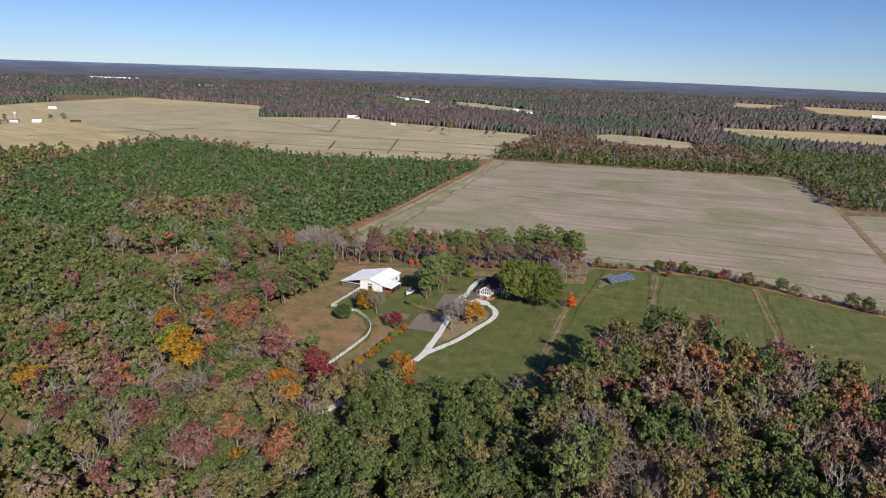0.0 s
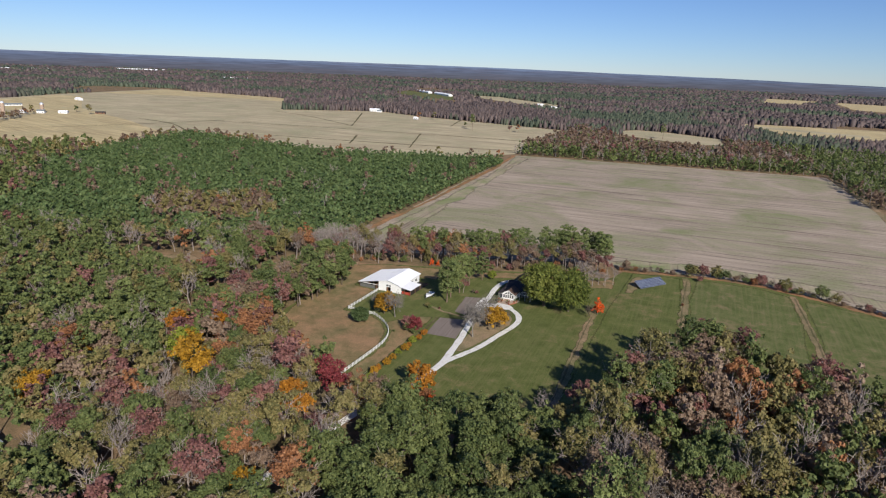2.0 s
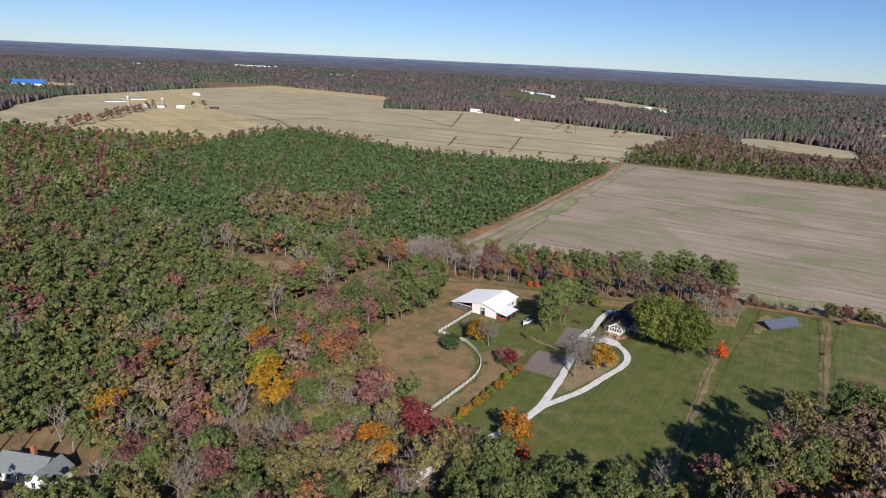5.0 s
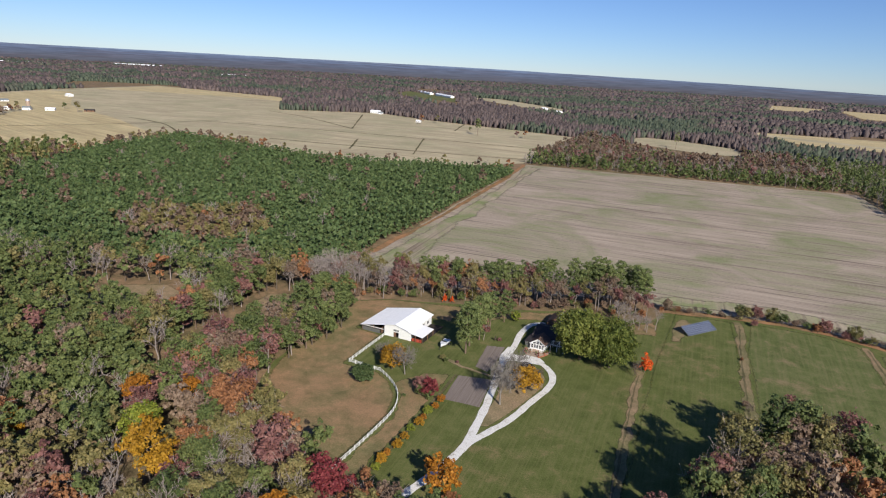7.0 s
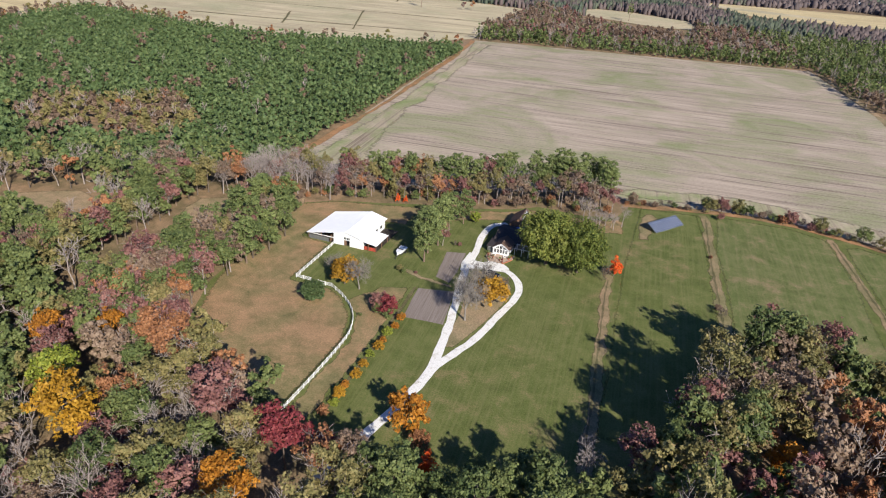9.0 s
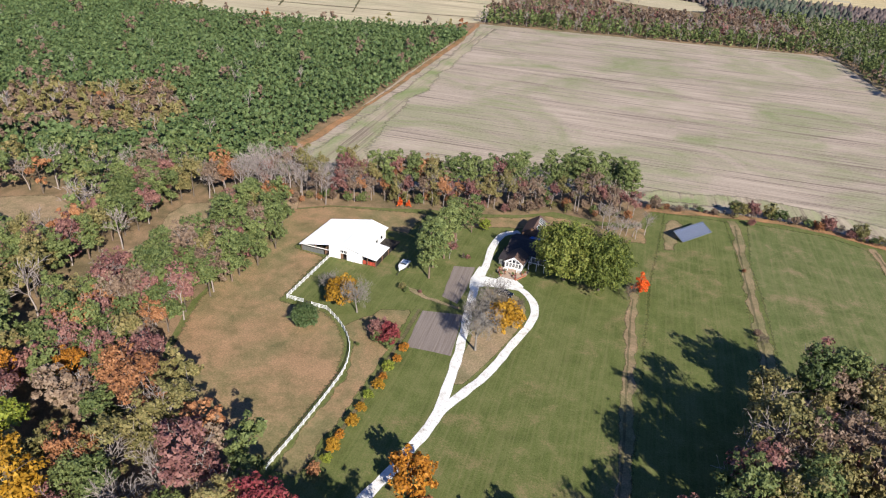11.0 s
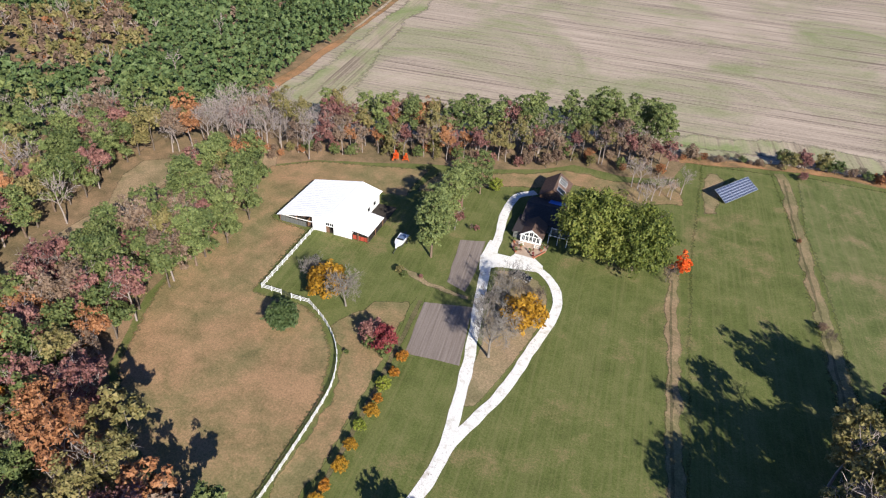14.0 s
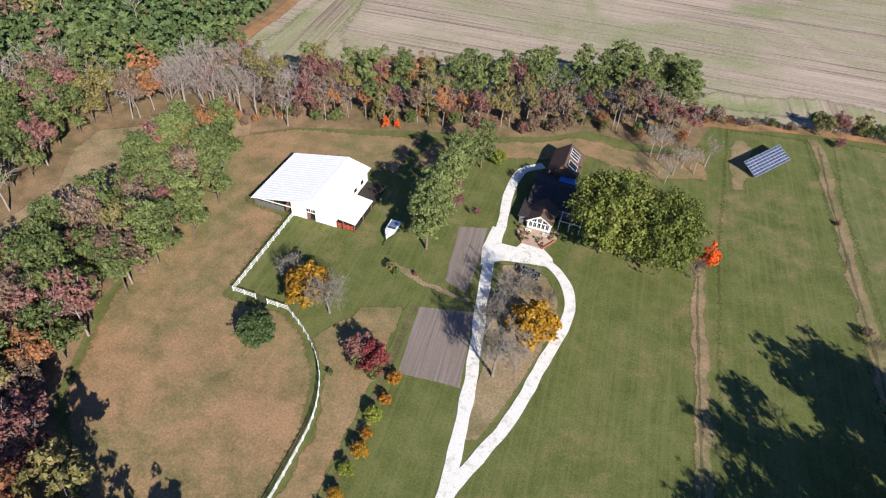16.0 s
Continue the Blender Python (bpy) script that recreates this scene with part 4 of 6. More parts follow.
tree("holly", -126.4, 200.5, 1.5, "dense dark green holly bush in the paddock", "holly_bush", "bush", tall=0.85)
tree("small_crimson", -103.6, 202.5, 1.3, "deep crimson maple beside the ditch", "red_maple")
tree("small_maroon", -106.8, 203.8, 1.2, "dark red maple beside the crimson one", "red_maple")
tree("small_green", -106.4, 201.6, 0.8, "green shrub under the red maples", "shrub", "shrub")
tree("small_green", -103.0, 200.8, 0.65, "green shrub under the red maples", "shrub", "shrub")
tree("small_green", -110.3, 198.3, 0.26, "small round clipped bush beside the fence", "bush", "bush")
tree("yard_pine", -106.4, 236.6, 1.02, "tall dense pine behind the parked boat", "pine_tree")
tree("yard_pine", -107.6, 243.0, 1.04, "tall dark pine beside its twin", "pine_tree")
tree("yard_pine", -106.6, 250.0, 0.95, "dense green tree shading the barn wall", "green_tree")
tree("broad_maroon", -105.0, 250.5, 0.50, "reddish tree behind the pines", "autumn_tree")
tree("yard_pine", -107.0, 262, 0.95, "dark green tree north of the yard", "green_tree")
tree("yard_pine", -104.5, 271.5, 0.72, "olive-green tree at the yard's edge", "green_tree")
tree("small_lime", -101.2, 275.0, 0.95, "bright green young tree at the yard's edge", "green_tree")
tree("small_olive", -110.9, 227.3, 0.48, "small rounded shrub at the pine's foot", "shrub", "shrub")
tree("small_green", -109.4, 226.6, 0.42, "small rounded shrub at the pine's foot", "shrub", "shrub")
tree("small_maroon", -105.6, 227.8, 0.24, "tiny dark shrub on the lawn", "shrub", "shrub")
bare_tree(-101.0, 252.2, 0.5, "low purplish leafless shrub on the lawn", BUSH, "bare_shrub")
tree("small_maroon", -99.6, 253.0, 0.34, "low dark red shrub on the lawn", "shrub", "shrub")
tree("small_maroon", -12.6, 324.6, 0.66, "dark red rounded shrub at the field's edge", "shrub", "shrub")
tree("small_rust", -16.8, 284.8, 0.30, "lone withered shrub on the ditch bank", "shrub", "shrub")
bare_tree(-14.0, 243.5, 0.8, "tangle of dry shrub on the ditch bank", BUSH, "bare_shrub")
tree("small_brown", -15.2, 247.5, 0.5, "dry brown brush on the ditch bank", "shrub", "shrub")
hues = ("orange", "orange", "lime", "orange", "yellow", "lime", "yellow", "yellow", "orange", "yellow", "lime", "rust")
for i, hue in enumerate(hues):
    tree("small_" + hue, -99.0 + 0.35 * math.sin(i * 2.1), 201.0 - i * 3.9 + 0.8 * math.sin(i * 5.3), 0.56 + 0.10 * math.sin(i * 3.7), hue + " autumn shrub in the row along the ditch", "shrub", "shrub", "shrubs along the ditch")

# trees at the clearing's southern edge
tree("small_orange", -80.4, 161.6, 1.95, "orange-rust maple beside the gravel drive", "autumn_tree", tall=1.15)
tree("small_rust", -76.0, 158.2, 1.0, "dull brown bush behind the orange maple", "shrub", "shrub")
tree("flame", -71.5, 150.8, 1.35, "vivid orange tree at the drive's end", "autumn_tree")
tree("broad_green", -62, 153, 0.48, "small green tree at the lawn's edge", "green_tree")
tree("broad_green", -53, 154, 0.72, "broad green tree at the lawn's edge", "green_tree")
bare_tree(-43, 162.5, 0.78, "leafless white-barked tree at the lawn's edge")
tree("broad_maroon", -33.2, 167.0, 0.80, "dark red oak at the lawn's corner", "autumn_tree")
tree("broad_crimson", -97.5, 141.0, 1.0, "deep crimson maple at the paddock's end", "red_maple")
tree("broad_crimson", -91.6, 145, 0.62, "smaller crimson maple beside the drive", "red_maple")
tree("small_lime", -96.2, 148.5, 0.75, "bright green young tree at the fence end", "green_tree")
tree("broad_maroon", -113.5, 143.0, 1.12, "broad maroon oak at the paddock's edge", "autumn_tree")
tree("broad_yellow", -137.5, 128.5, 1.15, "bright golden-yellow hickory in the woods", "autumn_tree")
tree("broad_orange", -100.0, 127.0, 0.92, "orange oak among darker trees", "autumn_tree")
tree("broad_lime", -150.5, 137.5, 0.95, "yellow-green tree in the woods", "autumn_tree")
tree("broad_maroon", -158.8, 144.5, 0.85, "maroon tree in the woods", "autumn_tree")
tree("broad_orange", -165.5, 149.5, 0.78, "orange maple in the woods", "autumn_tree")
tree("broad_rust", -162.5, 166.0, 0.85, "rust-orange tree above the lane", "autumn_tree")
tree("broad_rust", -134.2, 155.0, 1.0, "rusty oak at the paddock's edge", "autumn_tree")
tree("broad_rust", -142.5, 158.0, 0.9, "rust-red oak at the paddock's edge", "autumn_tree")
tree("broad_olive", -127.5, 155.0, 0.85, "olive-brown tree at the paddock's edge", "autumn_tree")
tree("broad_maroon", -122.5, 149.5, 0.88, "wine-red oak at the paddock's edge", "autumn_tree")
tree("broad_rust", -135.0, 138.5, 0.85, "rust-coloured oak in the woods", "autumn_tree")
tree("broad_crimson", -124.2, 127.5, 0.55, "small red maple in the woods", "red_maple")
tree("broad_orange", -154.5, 156.8, 0.72, "orange-rust tree by the lane", "autumn_tree")
tree("broad_maroon", -121.5, 99.5, 0.85, "dark maroon tree in the near woods", "autumn_tree")
tree("broad_maroon", -139.5, 105.5, 0.85, "dark red tree in the near woods", "autumn_tree")
tree("broad_yellow", -163.0, 98.5, 0.95, "golden tree beside tall pines", "autumn_tree")
tree("broad_rust", -184.0, 123.0, 0.85, "rust-red tree in the near woods", "autumn_tree")
tree("broad_yellow", -184.0, 127.0, 0.6, "yellow tree in the near woods", "autumn_tree")
tree("broad_maroon", -97.0, 92.5, 1.0, "broad brown-maroon oak in the near woods", "autumn_tree")
tree("broad_yellow", -88.5, 96.0, 0.66, "mustard-yellow tree in the near woods", "autumn_tree")
tree("broad_rust", -78.5, 100.5, 0.95, "orange-brown oak in the near woods", "autumn_tree")
tree("broad_olive", -95.5, 117.5, 1.05, "large olive-green oak in the near woods", "green_tree")
tree("broad_olive", -85.5, 126.0, 0.95, "olive tree beside the drive", "green_tree")
tree("broad_maroon", -88.0, 119.5, 0.7, "purple-brown tree beside the drive", "autumn_tree")
tree("broad_crimson", -82.0, 122.5, 0.42, "thin crimson tree in the near woods", "red_maple")
tree("broad_olive", -80.5, 136.0, 0.95, "olive oak beside the drive", "green_tree")
tree("broad_olive", -115.5, 129.0, 0.95, "olive-brown oak in the woods", "green_tree")
# trees of the eastern wood
tree("broad_orange", -5.5, 176.0, 0.75, "bright orange maple in the eastern wood", "autumn_tree", tall=1.1)
tree("broad_maroon", -5.8, 222.5, 0.95, "maroon oak at the wood's northern edge", "autumn_tree", tall=1.05)
tree("broad_maroon", 2.5, 206.5, 0.85, "dull red oak in the eastern wood", "autumn_tree", tall=1.1)
tree("broad_maroon", 26.8, 206.0, 1.1, "dull red oak at the meadow's edge", "autumn_tree")
tree("broad_rust", 5.5, 199.0, 0.85, "rusty oak in the eastern wood", "autumn_tree", tall=1.1)
tree("broad_rust", -10.5, 180.5, 0.8, "rust-brown oak in the eastern wood", "autumn_tree")
tree("broad_green", -3.5, 214.5, 1.15, "dark green oak in the eastern wood", "green_tree")
tree("broad_green", -17.5, 173.5, 1.1, "dark green oak at the lawn", "green_tree")
tree("broad_olive", -19.5, 189.0, 1.15, "olive-brown oak at the wood's edge", "green_tree", tall=1.1)
tree("broad_olive", -19.0, 202.0, 1.05, "olive oak at the wood's edge", "green_tree", tall=1.1)
tree("broad_green", -9.5, 212.5, 1.1, "tall green oak at the wood's edge", "green_tree", tall=1.15)
bare_tree(-16.3, 181.5, 1.15, "leafless grey oak at the wood's edge")
bare_tree(-17.5, 194.0, 1.15, "leafless pale oak at the wood's edge")
tree("broad_brown", -5.5, 194.0, 1.1, "brown-leaved oak in the eastern wood", "autumn_tree", tall=1.1)
tree("broad_brown", -13.5, 142.5, 1.1, "brown-olive oak in the near wood", "autumn_tree")
tree("broad_green", 0.7, 150, 1.1, "dark green oak in the near wood", "green_tree")
tree("broad_olive", 13.5, 145.5, 1.25, "broad olive-brown oak in the near wood", "autumn_tree")
tree("broad_olive", -26.0, 134.0, 1.05, "broad olive oak in the near wood", "green_tree")
tree("broad_orange", -13.0, 125.5, 0.65, "orange-brown tree in the near wood", "autumn_tree")
tree("broad_green", -47.0, 142.0, 0.95, "green oak south of the lawn", "green_tree")

# the row of trees between yard and field
row = [(-199, 253), (-186, 262), (-172, 268), (-158, 274), (-142, 280), (-125, 286), (-108, 292), (-93, 299), (-80, 307), (-66, 308), (-55, 312)]
row_rng = np.random.default_rng(5)
row_line = smooth_line(row, 3.2)
for i, (x, y) in enumerate(row_line):
    u = i / (len(row_line) - 1)
    for lane, off in ((0, 0.0), (1, 6.5), (2, 13.0)):
        px, py = x + row_rng.uniform(-1.6, 1.6) - off * 0.25, y + off + row_rng.uniform(-1.4, 1.4)
        dice = row_rng.random()
        pine_share = 0.06 if u < 0.30 else 0.22 if u < 0.52 else 0.62
        if lane == 2 and dice > 0.62:
            continue
        if dice < pine_share and lane > 0:
            tree("tree_row_pine", px, py, row_rng.uniform(0.74, 0.96), "tall green pine in the tree row behind the yard", "pine_tree", "tree", "tree row behind the yard")
        elif dice < (0.62 if u < 0.26 else pine_share + 0.10) and (lane or u < 0.26):
            bare_tree(px, py, row_rng.uniform(0.72, 1.05), "leafless pale tree in the tree row behind the yard", BARE, "bare_tree", "tree row behind the yard", 1.1)
        else:
            hue = ("maroon", "brown", "rust", "olive", "brown", "green", "maroon", "olive")[int(row_rng.integers(8))]
            tree("broad_" + hue, px, py, row_rng.uniform(0.50, 0.85) if lane == 0 else row_rng.uniform(0.68, 0.95), hue + " autumn tree in the tree row behind the yard", "autumn_tree", "tree", "tree row behind the yard", 1.2)
for i, (x, y) in enumerate(smooth_line([(-190, 258), (-168, 266), (-150, 277), (-125, 285), (-108, 290), (-92, 297), (-78, 305), (-56, 307)], 2.6)):
    hue = ("brown", "olive", "rust", "maroon", "brown", "green", "olive")[int(row_rng.integers(7))]
    tree("small_" + hue, x + row_rng.uniform(-2, 2), y + row_rng.uniform(-2, 5), row_rng.uniform(0.45, 1.0), hue + " undergrowth shrub in the tree row", "shrub", "shrub", "undergrowth of the tree row", 1.25)
tree("flame", -134.5, 279.0, 0.7, "bright red shrub before the tree row", "red_shrub", "shrub")
tree("flame", -131.5, 280.0, 0.55, "bright red shrub before the tree row", "red_shrub", "shrub")
for i in range(9):
    bare_tree(-64 + i * 1.8 + row_rng.uniform(-1, 1), 289 + row_rng.uniform(-5, 9), row_rng.uniform(0.45, 0.7), "leafless grey tree behind the oaks", BARE, "bare_tree", "bare trees behind the oaks")

# the strip of trees between paddock and lane
for i in range(19):
    y0 = 163 + i * 5.2
    east = float(np.interp(y0, [163, 175, 205, 222, 240, 258], [-143, -154, -157, -155, -160, -169]))
    for k in range(6):
        x0 = east - k * 5.0
        if x0 < float(np.interp(y0, [160, 180, 205, 225, 240, 255], [-186, -180, -175, -174, -177, -173])):
            continue
        dice = row_rng.random()
        px, py = x0 + row_rng.uniform(-1.6, 1.6), y0 + row_rng.uniform(-2.0, 2.0)
        if dice < 0.22 and y0 > 200:
            tree("yard_pine", px, py, row_rng.uniform(0.80, 0.98), "green pine between paddock and lane", "pine_tree", "tree", "trees between paddock and lane")
            continue
        hue = "green" if dice < 0.52 else "maroon" if dice < 0.72 else "brown" if dice < 0.86 else "rust" if dice < 0.93 else "olive"
        tree("bushy_" + hue, px, py, row_rng.uniform(0.82, 1.06), hue + " bushy tree between paddock and lane", "autumn_tree", "tree", "trees between paddock and lane", row_rng.uniform(0.95, 1.22))
        if dice > 0.7 and k:
            bare_tree(px - 3, py + 3, row_rng.uniform(0.6, 0.8), "leafless grey tree between paddock and lane", BARE, "bare_tree", "trees between paddock and lane")
# trees on the lane's far side
for i in range(20):
    for x0 in (-201.5, -207.5, -214.5):
        y0 = 158 + i * 5.0
        if x0 < -206 and 194 < y0 < 226:
            continue
        dice = row_rng.random()
        px, py = x0 + row_rng.uniform(-1.8, 1.8) - (4 if y0 > 232 else 0), y0 + row_rng.uniform(-2, 2)
        if dice < 0.30:
            tree("yard_pine", px, py, row_rng.uniform(0.72, 0.92), "green pine on the far side of the lane", "pine_tree", "tree", "trees beyond the lane")
        else:
            hue = "green" if dice < 0.55 else "maroon" if dice < 0.70 else "brown" if dice < 0.85 else "olive"
            tree("bushy_" + hue, px, py, row_rng.uniform(0.85, 1.1), hue + " bushy tree on the far side of the lane", "autumn_tree", "tree", "trees beyond the lane", row_rng.uniform(1.0, 1.25))
# tall trees along the eastern wood's edge
for i in range(13):
    u = i / 12
    for k in range(2):
        hue = ("green", "olive", "brown", "green", "maroon", "olive", "green")[int(row_rng.integers(7))]
        tree("broad_" + hue, -27 + 27 * u + k * 5.5 + row_rng.uniform(-1.5, 1.5), 168 + 50 * u - k * 3.5 + row_rng.uniform(-1.5, 1.5), row_rng.uniform(0.95, 1.18), "tall " + hue + " oak at the eastern wood's edge", "woodland_oak", "tree", "edge of the eastern wood", 1.12)

# the hedge along the field
hedge = smooth_line([(-50, 322), (-20, 331), (0, 334), (15, 333.5), (38, 326.5), (58, 318), (78, 311.5), (98, 305.5)], 2.4)
for i, (x, y) in enumerate(hedge):
    dice = row_rng.random()
    px, py = x + row_rng.uniform(-0.8, 0.8), y + row_rng.uniform(-1.2, 1.4)
    big = (1.1 if 12 < i < 34 else 0.8) * row_rng.uniform(0.7, 1.35)
    if dice < 0.30:
        bare_tree(px, py, 0.7 * big, "leafless grey shrub in the field hedge", BUSH, "bare_shrub", "hedge along the field", 1.1)
    else:
        hue = ("rust", "olive", "maroon", "brown", "green", "olive", "brown")[int(row_rng.integers(7))]
        tree("small_" + hue, px, py, big * (0.62 if dice < 0.7 else 0.95), hue + " shrub in the field hedge", "shrub", "shrub", "hedge along the field", 0.95 if dice < 0.85 else 1.25)
for x, y, hue, s in ((-18, 333, "green", 1.15), (-12, 334.5, "maroon", 1.2), (-6, 335, "olive", 1.2), (14, 334, "maroon", 1.15), (24, 331, "olive", 1.2), (39, 327.5, "green", 1.3), (66, 316, "green", 1.4), (72, 314, "green", 1.3)):
    tree("small_" + hue, x, y, s, hue + " tree standing in the field hedge", "hedge_tree", "tree", "trees in the hedge", 1.15)

# ---- woods: many trees joined ----
wood_rng = np.random.default_rng(11)


class Wood:
    """Gathers copies of a few forms into one mesh."""

    def __init__(self):
        self.v, self.f, self.k = [], [], 0

    def add(self, form, x, y, z, s, tall, turn):
        v, f = form
        c, d = math.cos(turn) * s, math.sin(turn) * s
        out = np.empty_like(v)
        out[:, 0] = v[:, 0] * c - v[:, 1] * d + x
        out[:, 1] = v[:, 0] * d + v[:, 1] * c + y
        out[:, 2] = v[:, 2] * s * tall + z
        self.v.append(out)
        self.f.append(f + self.k)
        self.k += len(v)

    def done(self, name, mat, label, category="woodland"):
        if not self.v:
            return None
        return tagged(new(name, mesh_of(name, np.concatenate(self.v), np.concatenate(self.f), mat)), label, category, "", "stuff")


def forms(form, count, height, radius, low, lobes, n, size):
    return [crown_arrays(form, 300 + i * 7 + n, height, radius, low, lobes, n, size, 0.1) for i in range(count)]


NEAR_ROUND = forms("round", 5, 14.0, 5.0, 2.4, 16, 720, 0.66)
NEAR_PINE = forms("pine", 4, 19.0, 4.2, 5.0, 18, 560, 0.68)
FAIR_ROUND = forms("round", 5, 14.0, 5.0, 2.4, 12, 320, 0.92)
FAIR_PINE = forms("pine", 4, 19.0, 4.2, 5.0, 15, 220, 1.08)
MID_ROUND = forms("round", 4, 13.0, 4.8, 2.5, 9, 80, 1.9)
MID_TALL = forms("cone", 4, 14.0, 3.1, 0.2, 9, 40, 1.7)
MID_PINE = forms("cone", 4, 9.5, 2.1, 0.6, 7, 18, 1.6)
NEAR_TRUNK = [trunk_arrays(500 + i, 13.0, 4.5, 4.0, 5, 0.2) for i in range(3)]
NEAR_BARE = [bare_arrays(520 + i, 15.0, 0.66, 0.22, 4, 3, 0.075) for i in range(4)]
MID_BARE = [bare_arrays(540 + i, 13.0, 0.62, 0.2, 3, 2, 0.14) for i in range(3)]


def dome(seed):
    """A far crown: a jagged little tent of leaves."""
    r = np.random.default_rng(seed)
    v = [(r.normal(0, 0.12), r.normal(0, 0.12), 1.0)]
    for z, w in ((0.66, 0.55), (0.0, 0.62)):
        for i in range(4):
            a = math.pi * (i / 2 + (0.25 if z > 0.5 else 0)) + r.uniform(-0.4, 0.4)
            k = w * r.uniform(0.6, 1.3)
            v.append((k * math.cos(a), k * math.sin(a), z * r.uniform(0.7, 1.3)))
    f = [(0, 1 + i, 1 + (i + 1) % 4) for i in range(4)]
    for i in range(4):
        j = (i + 1) % 4
        f += [(1 + i, 5 + i, 5 + j), (1 + i, 5 + j, 1 + j)]
    return np.array(v), np.array(f)


DOMES = [dome(900 + i) for i in range(8)]


def scatter(x0, x1, y0, y1, gap, r):
    """Places on a jittered grid."""
    nx, ny = int((x1 - x0) / gap), int((y1 - y0) / gap)
    gx, gy = np.meshgrid(np.arange(nx), np.arange(ny))
    x = x0 + (gx + 0.5 * (gy % 2)) * gap + r.uniform(-0.36, 0.36, gx.shape) * gap
    y = y0 + gy * gap + r.uniform(-0.36, 0.36, gx.shape) * gap
    return x.ravel(), y.ravel()


def free(x, y, margin=0.0):
    ok = np.ones(len(x), dtype=bool)
    for poly in CLEAR:
        ok &= ~inside(poly, x, y)
    return ok


NEAR_ZONE = [(130, 212), (125, 90), (30, 70), (-60, 60), (-110, 45), (-215, 40), (-330, 95), (-400, 150), (-400, 200), (-380, 196), (-347, 218), (-313, 220), (-276, 241), (-252, 249), (-229, 258), (-217, 267), (-197, 280), (-190, 292), (-165, 285), (-150, 250), (-90, 215), (-10, 232), (40, 222)]
SOUTH_GREEN = [(-75, 148), (-45, 150), (-30, 150), (-18, 100), (-60, 70), (-88, 80), (-80, 115)]
near = {k: Wood() for k in ("green", "olive", "pine", "maroon", "rust", "orange", "yellow", "brown", "trunks", "bare")}
x, y = scatter(-440, 135, 35, 325, 6.3, wood_rng)
keep = inside(NEAR_ZONE, x, y) & free(x, y)
for k, (tx, ty, ts) in enumerate(TAKEN):
    keep &= (x - tx) ** 2 + (y - ty) ** 2 > (3.6 * min(ts, 1.2) + 1.2) ** 2
keep &= ~((abs(x + 93.5) < 3.2) & (y < 158) & (y > 108))
keep &= ~((abs(x + 162) < 15) & (abs(y - 76) < 12))
singles = 0
drift = np.array([noise.noise((a * 0.013, b * 0.013, 4.0)) for a, b in zip(x, y)])
for a, b, d in zip(x[keep], y[keep], drift[keep]):
    dice = wood_rng.random()
    s, turn = wood_rng.uniform(0.78, 1.12), wood_rng.uniform(0, 6.28)
    tall = wood_rng.uniform(0.9, 1.12)
    east = a > -30
    if inside(SOUTH_GREEN, np.array([a]), np.array([b]))[0]:
        which = "green" if dice < 0.86 else "olive"
    elif east:
        which = ("brown" if dice < 0.24 else "olive" if dice < 0.46 else "green" if dice < 0.64 else "bare" if dice < 0.84 else "rust" if dice < 0.89 else "maroon" if dice < 0.95 else "pine")
        tall *= 1.30
    elif -186 < a < -150 and 166 < b < 262:
        continue
    elif b > 196 - (a + 220) * 0.1 and a < -165:
        which = "pine" if dice < 0.30 else "maroon" if dice < 0.36 else "bare" if dice < 0.58 else "brown" if dice < 0.74 else "green" if dice < 0.90 else "olive" if dice < 0.96 else "rust"
    elif a < -176 and (a < -215 or d > -0.2):
        which = "green" if dice < 0.62 else "pine" if dice < 0.72 else "olive" if dice < 0.84 else "bare" if dice < 0.90 else "brown" if dice < 0.95 else "maroon"
    else:
        p = dice + d * 0.2
        which = "green" if p < 0.33 else "olive" if p < 0.57 else "bare" if p < 0.74 else "brown" if p < 0.84 else "maroon" if p < 0.91 else "rust" if p < 0.95 else "olive"
    if -140 < a < 12 and 84 < b < 152 and singles < 280:
        singles += 1
        word = {"green": "green oak", "olive": "olive-green oak", "brown": "brown-leaved oak", "maroon": "maroon oak", "rust": "rust-coloured oak", "pine": "dark green pine"}.get(which, "")
        if which == "bare":
            bare_tree(a, b, s * 1.0, "leafless grey tree in the near woods", BARE, "bare_tree", "trees of the near woods", tall)
        elif which == "pine":
            tree("pine", a, b, s * 0.85, "dark green pine in the near woods", "pine_tree", "tree", "trees of the near woods", tall)
        else:
            tree("broad_" + which, a, b, s * 0.98, word + " in the near woods", "woodland_oak", "tree", "trees of the near woods", tall)
    elif which == "bare":
        near["bare"].add(NEAR_BARE[int(wood_rng.integers(4))], a, b, 0, s * 1.02, tall, turn)
    elif which == "pine":
        near["pine"].add((NEAR_PINE if a > -205 else FAIR_PINE)[int(wood_rng.integers(4))], a, b, 0, s * 0.92, tall, turn)
        near["trunks"].add(NEAR_TRUNK[int(wood_rng.integers(3))], a, b, 0, s, 1.2, turn)
    else:
        near[which].add((NEAR_ROUND if a > -205 else FAIR_ROUND)[int(wood_rng.integers(5))], a, b, 0, s, tall, turn)
        if wood_rng.random() < 0.5:
            near["trunks"].add(NEAR_TRUNK[int(wood_rng.integers(3))], a, b, 0, s, tall, turn)
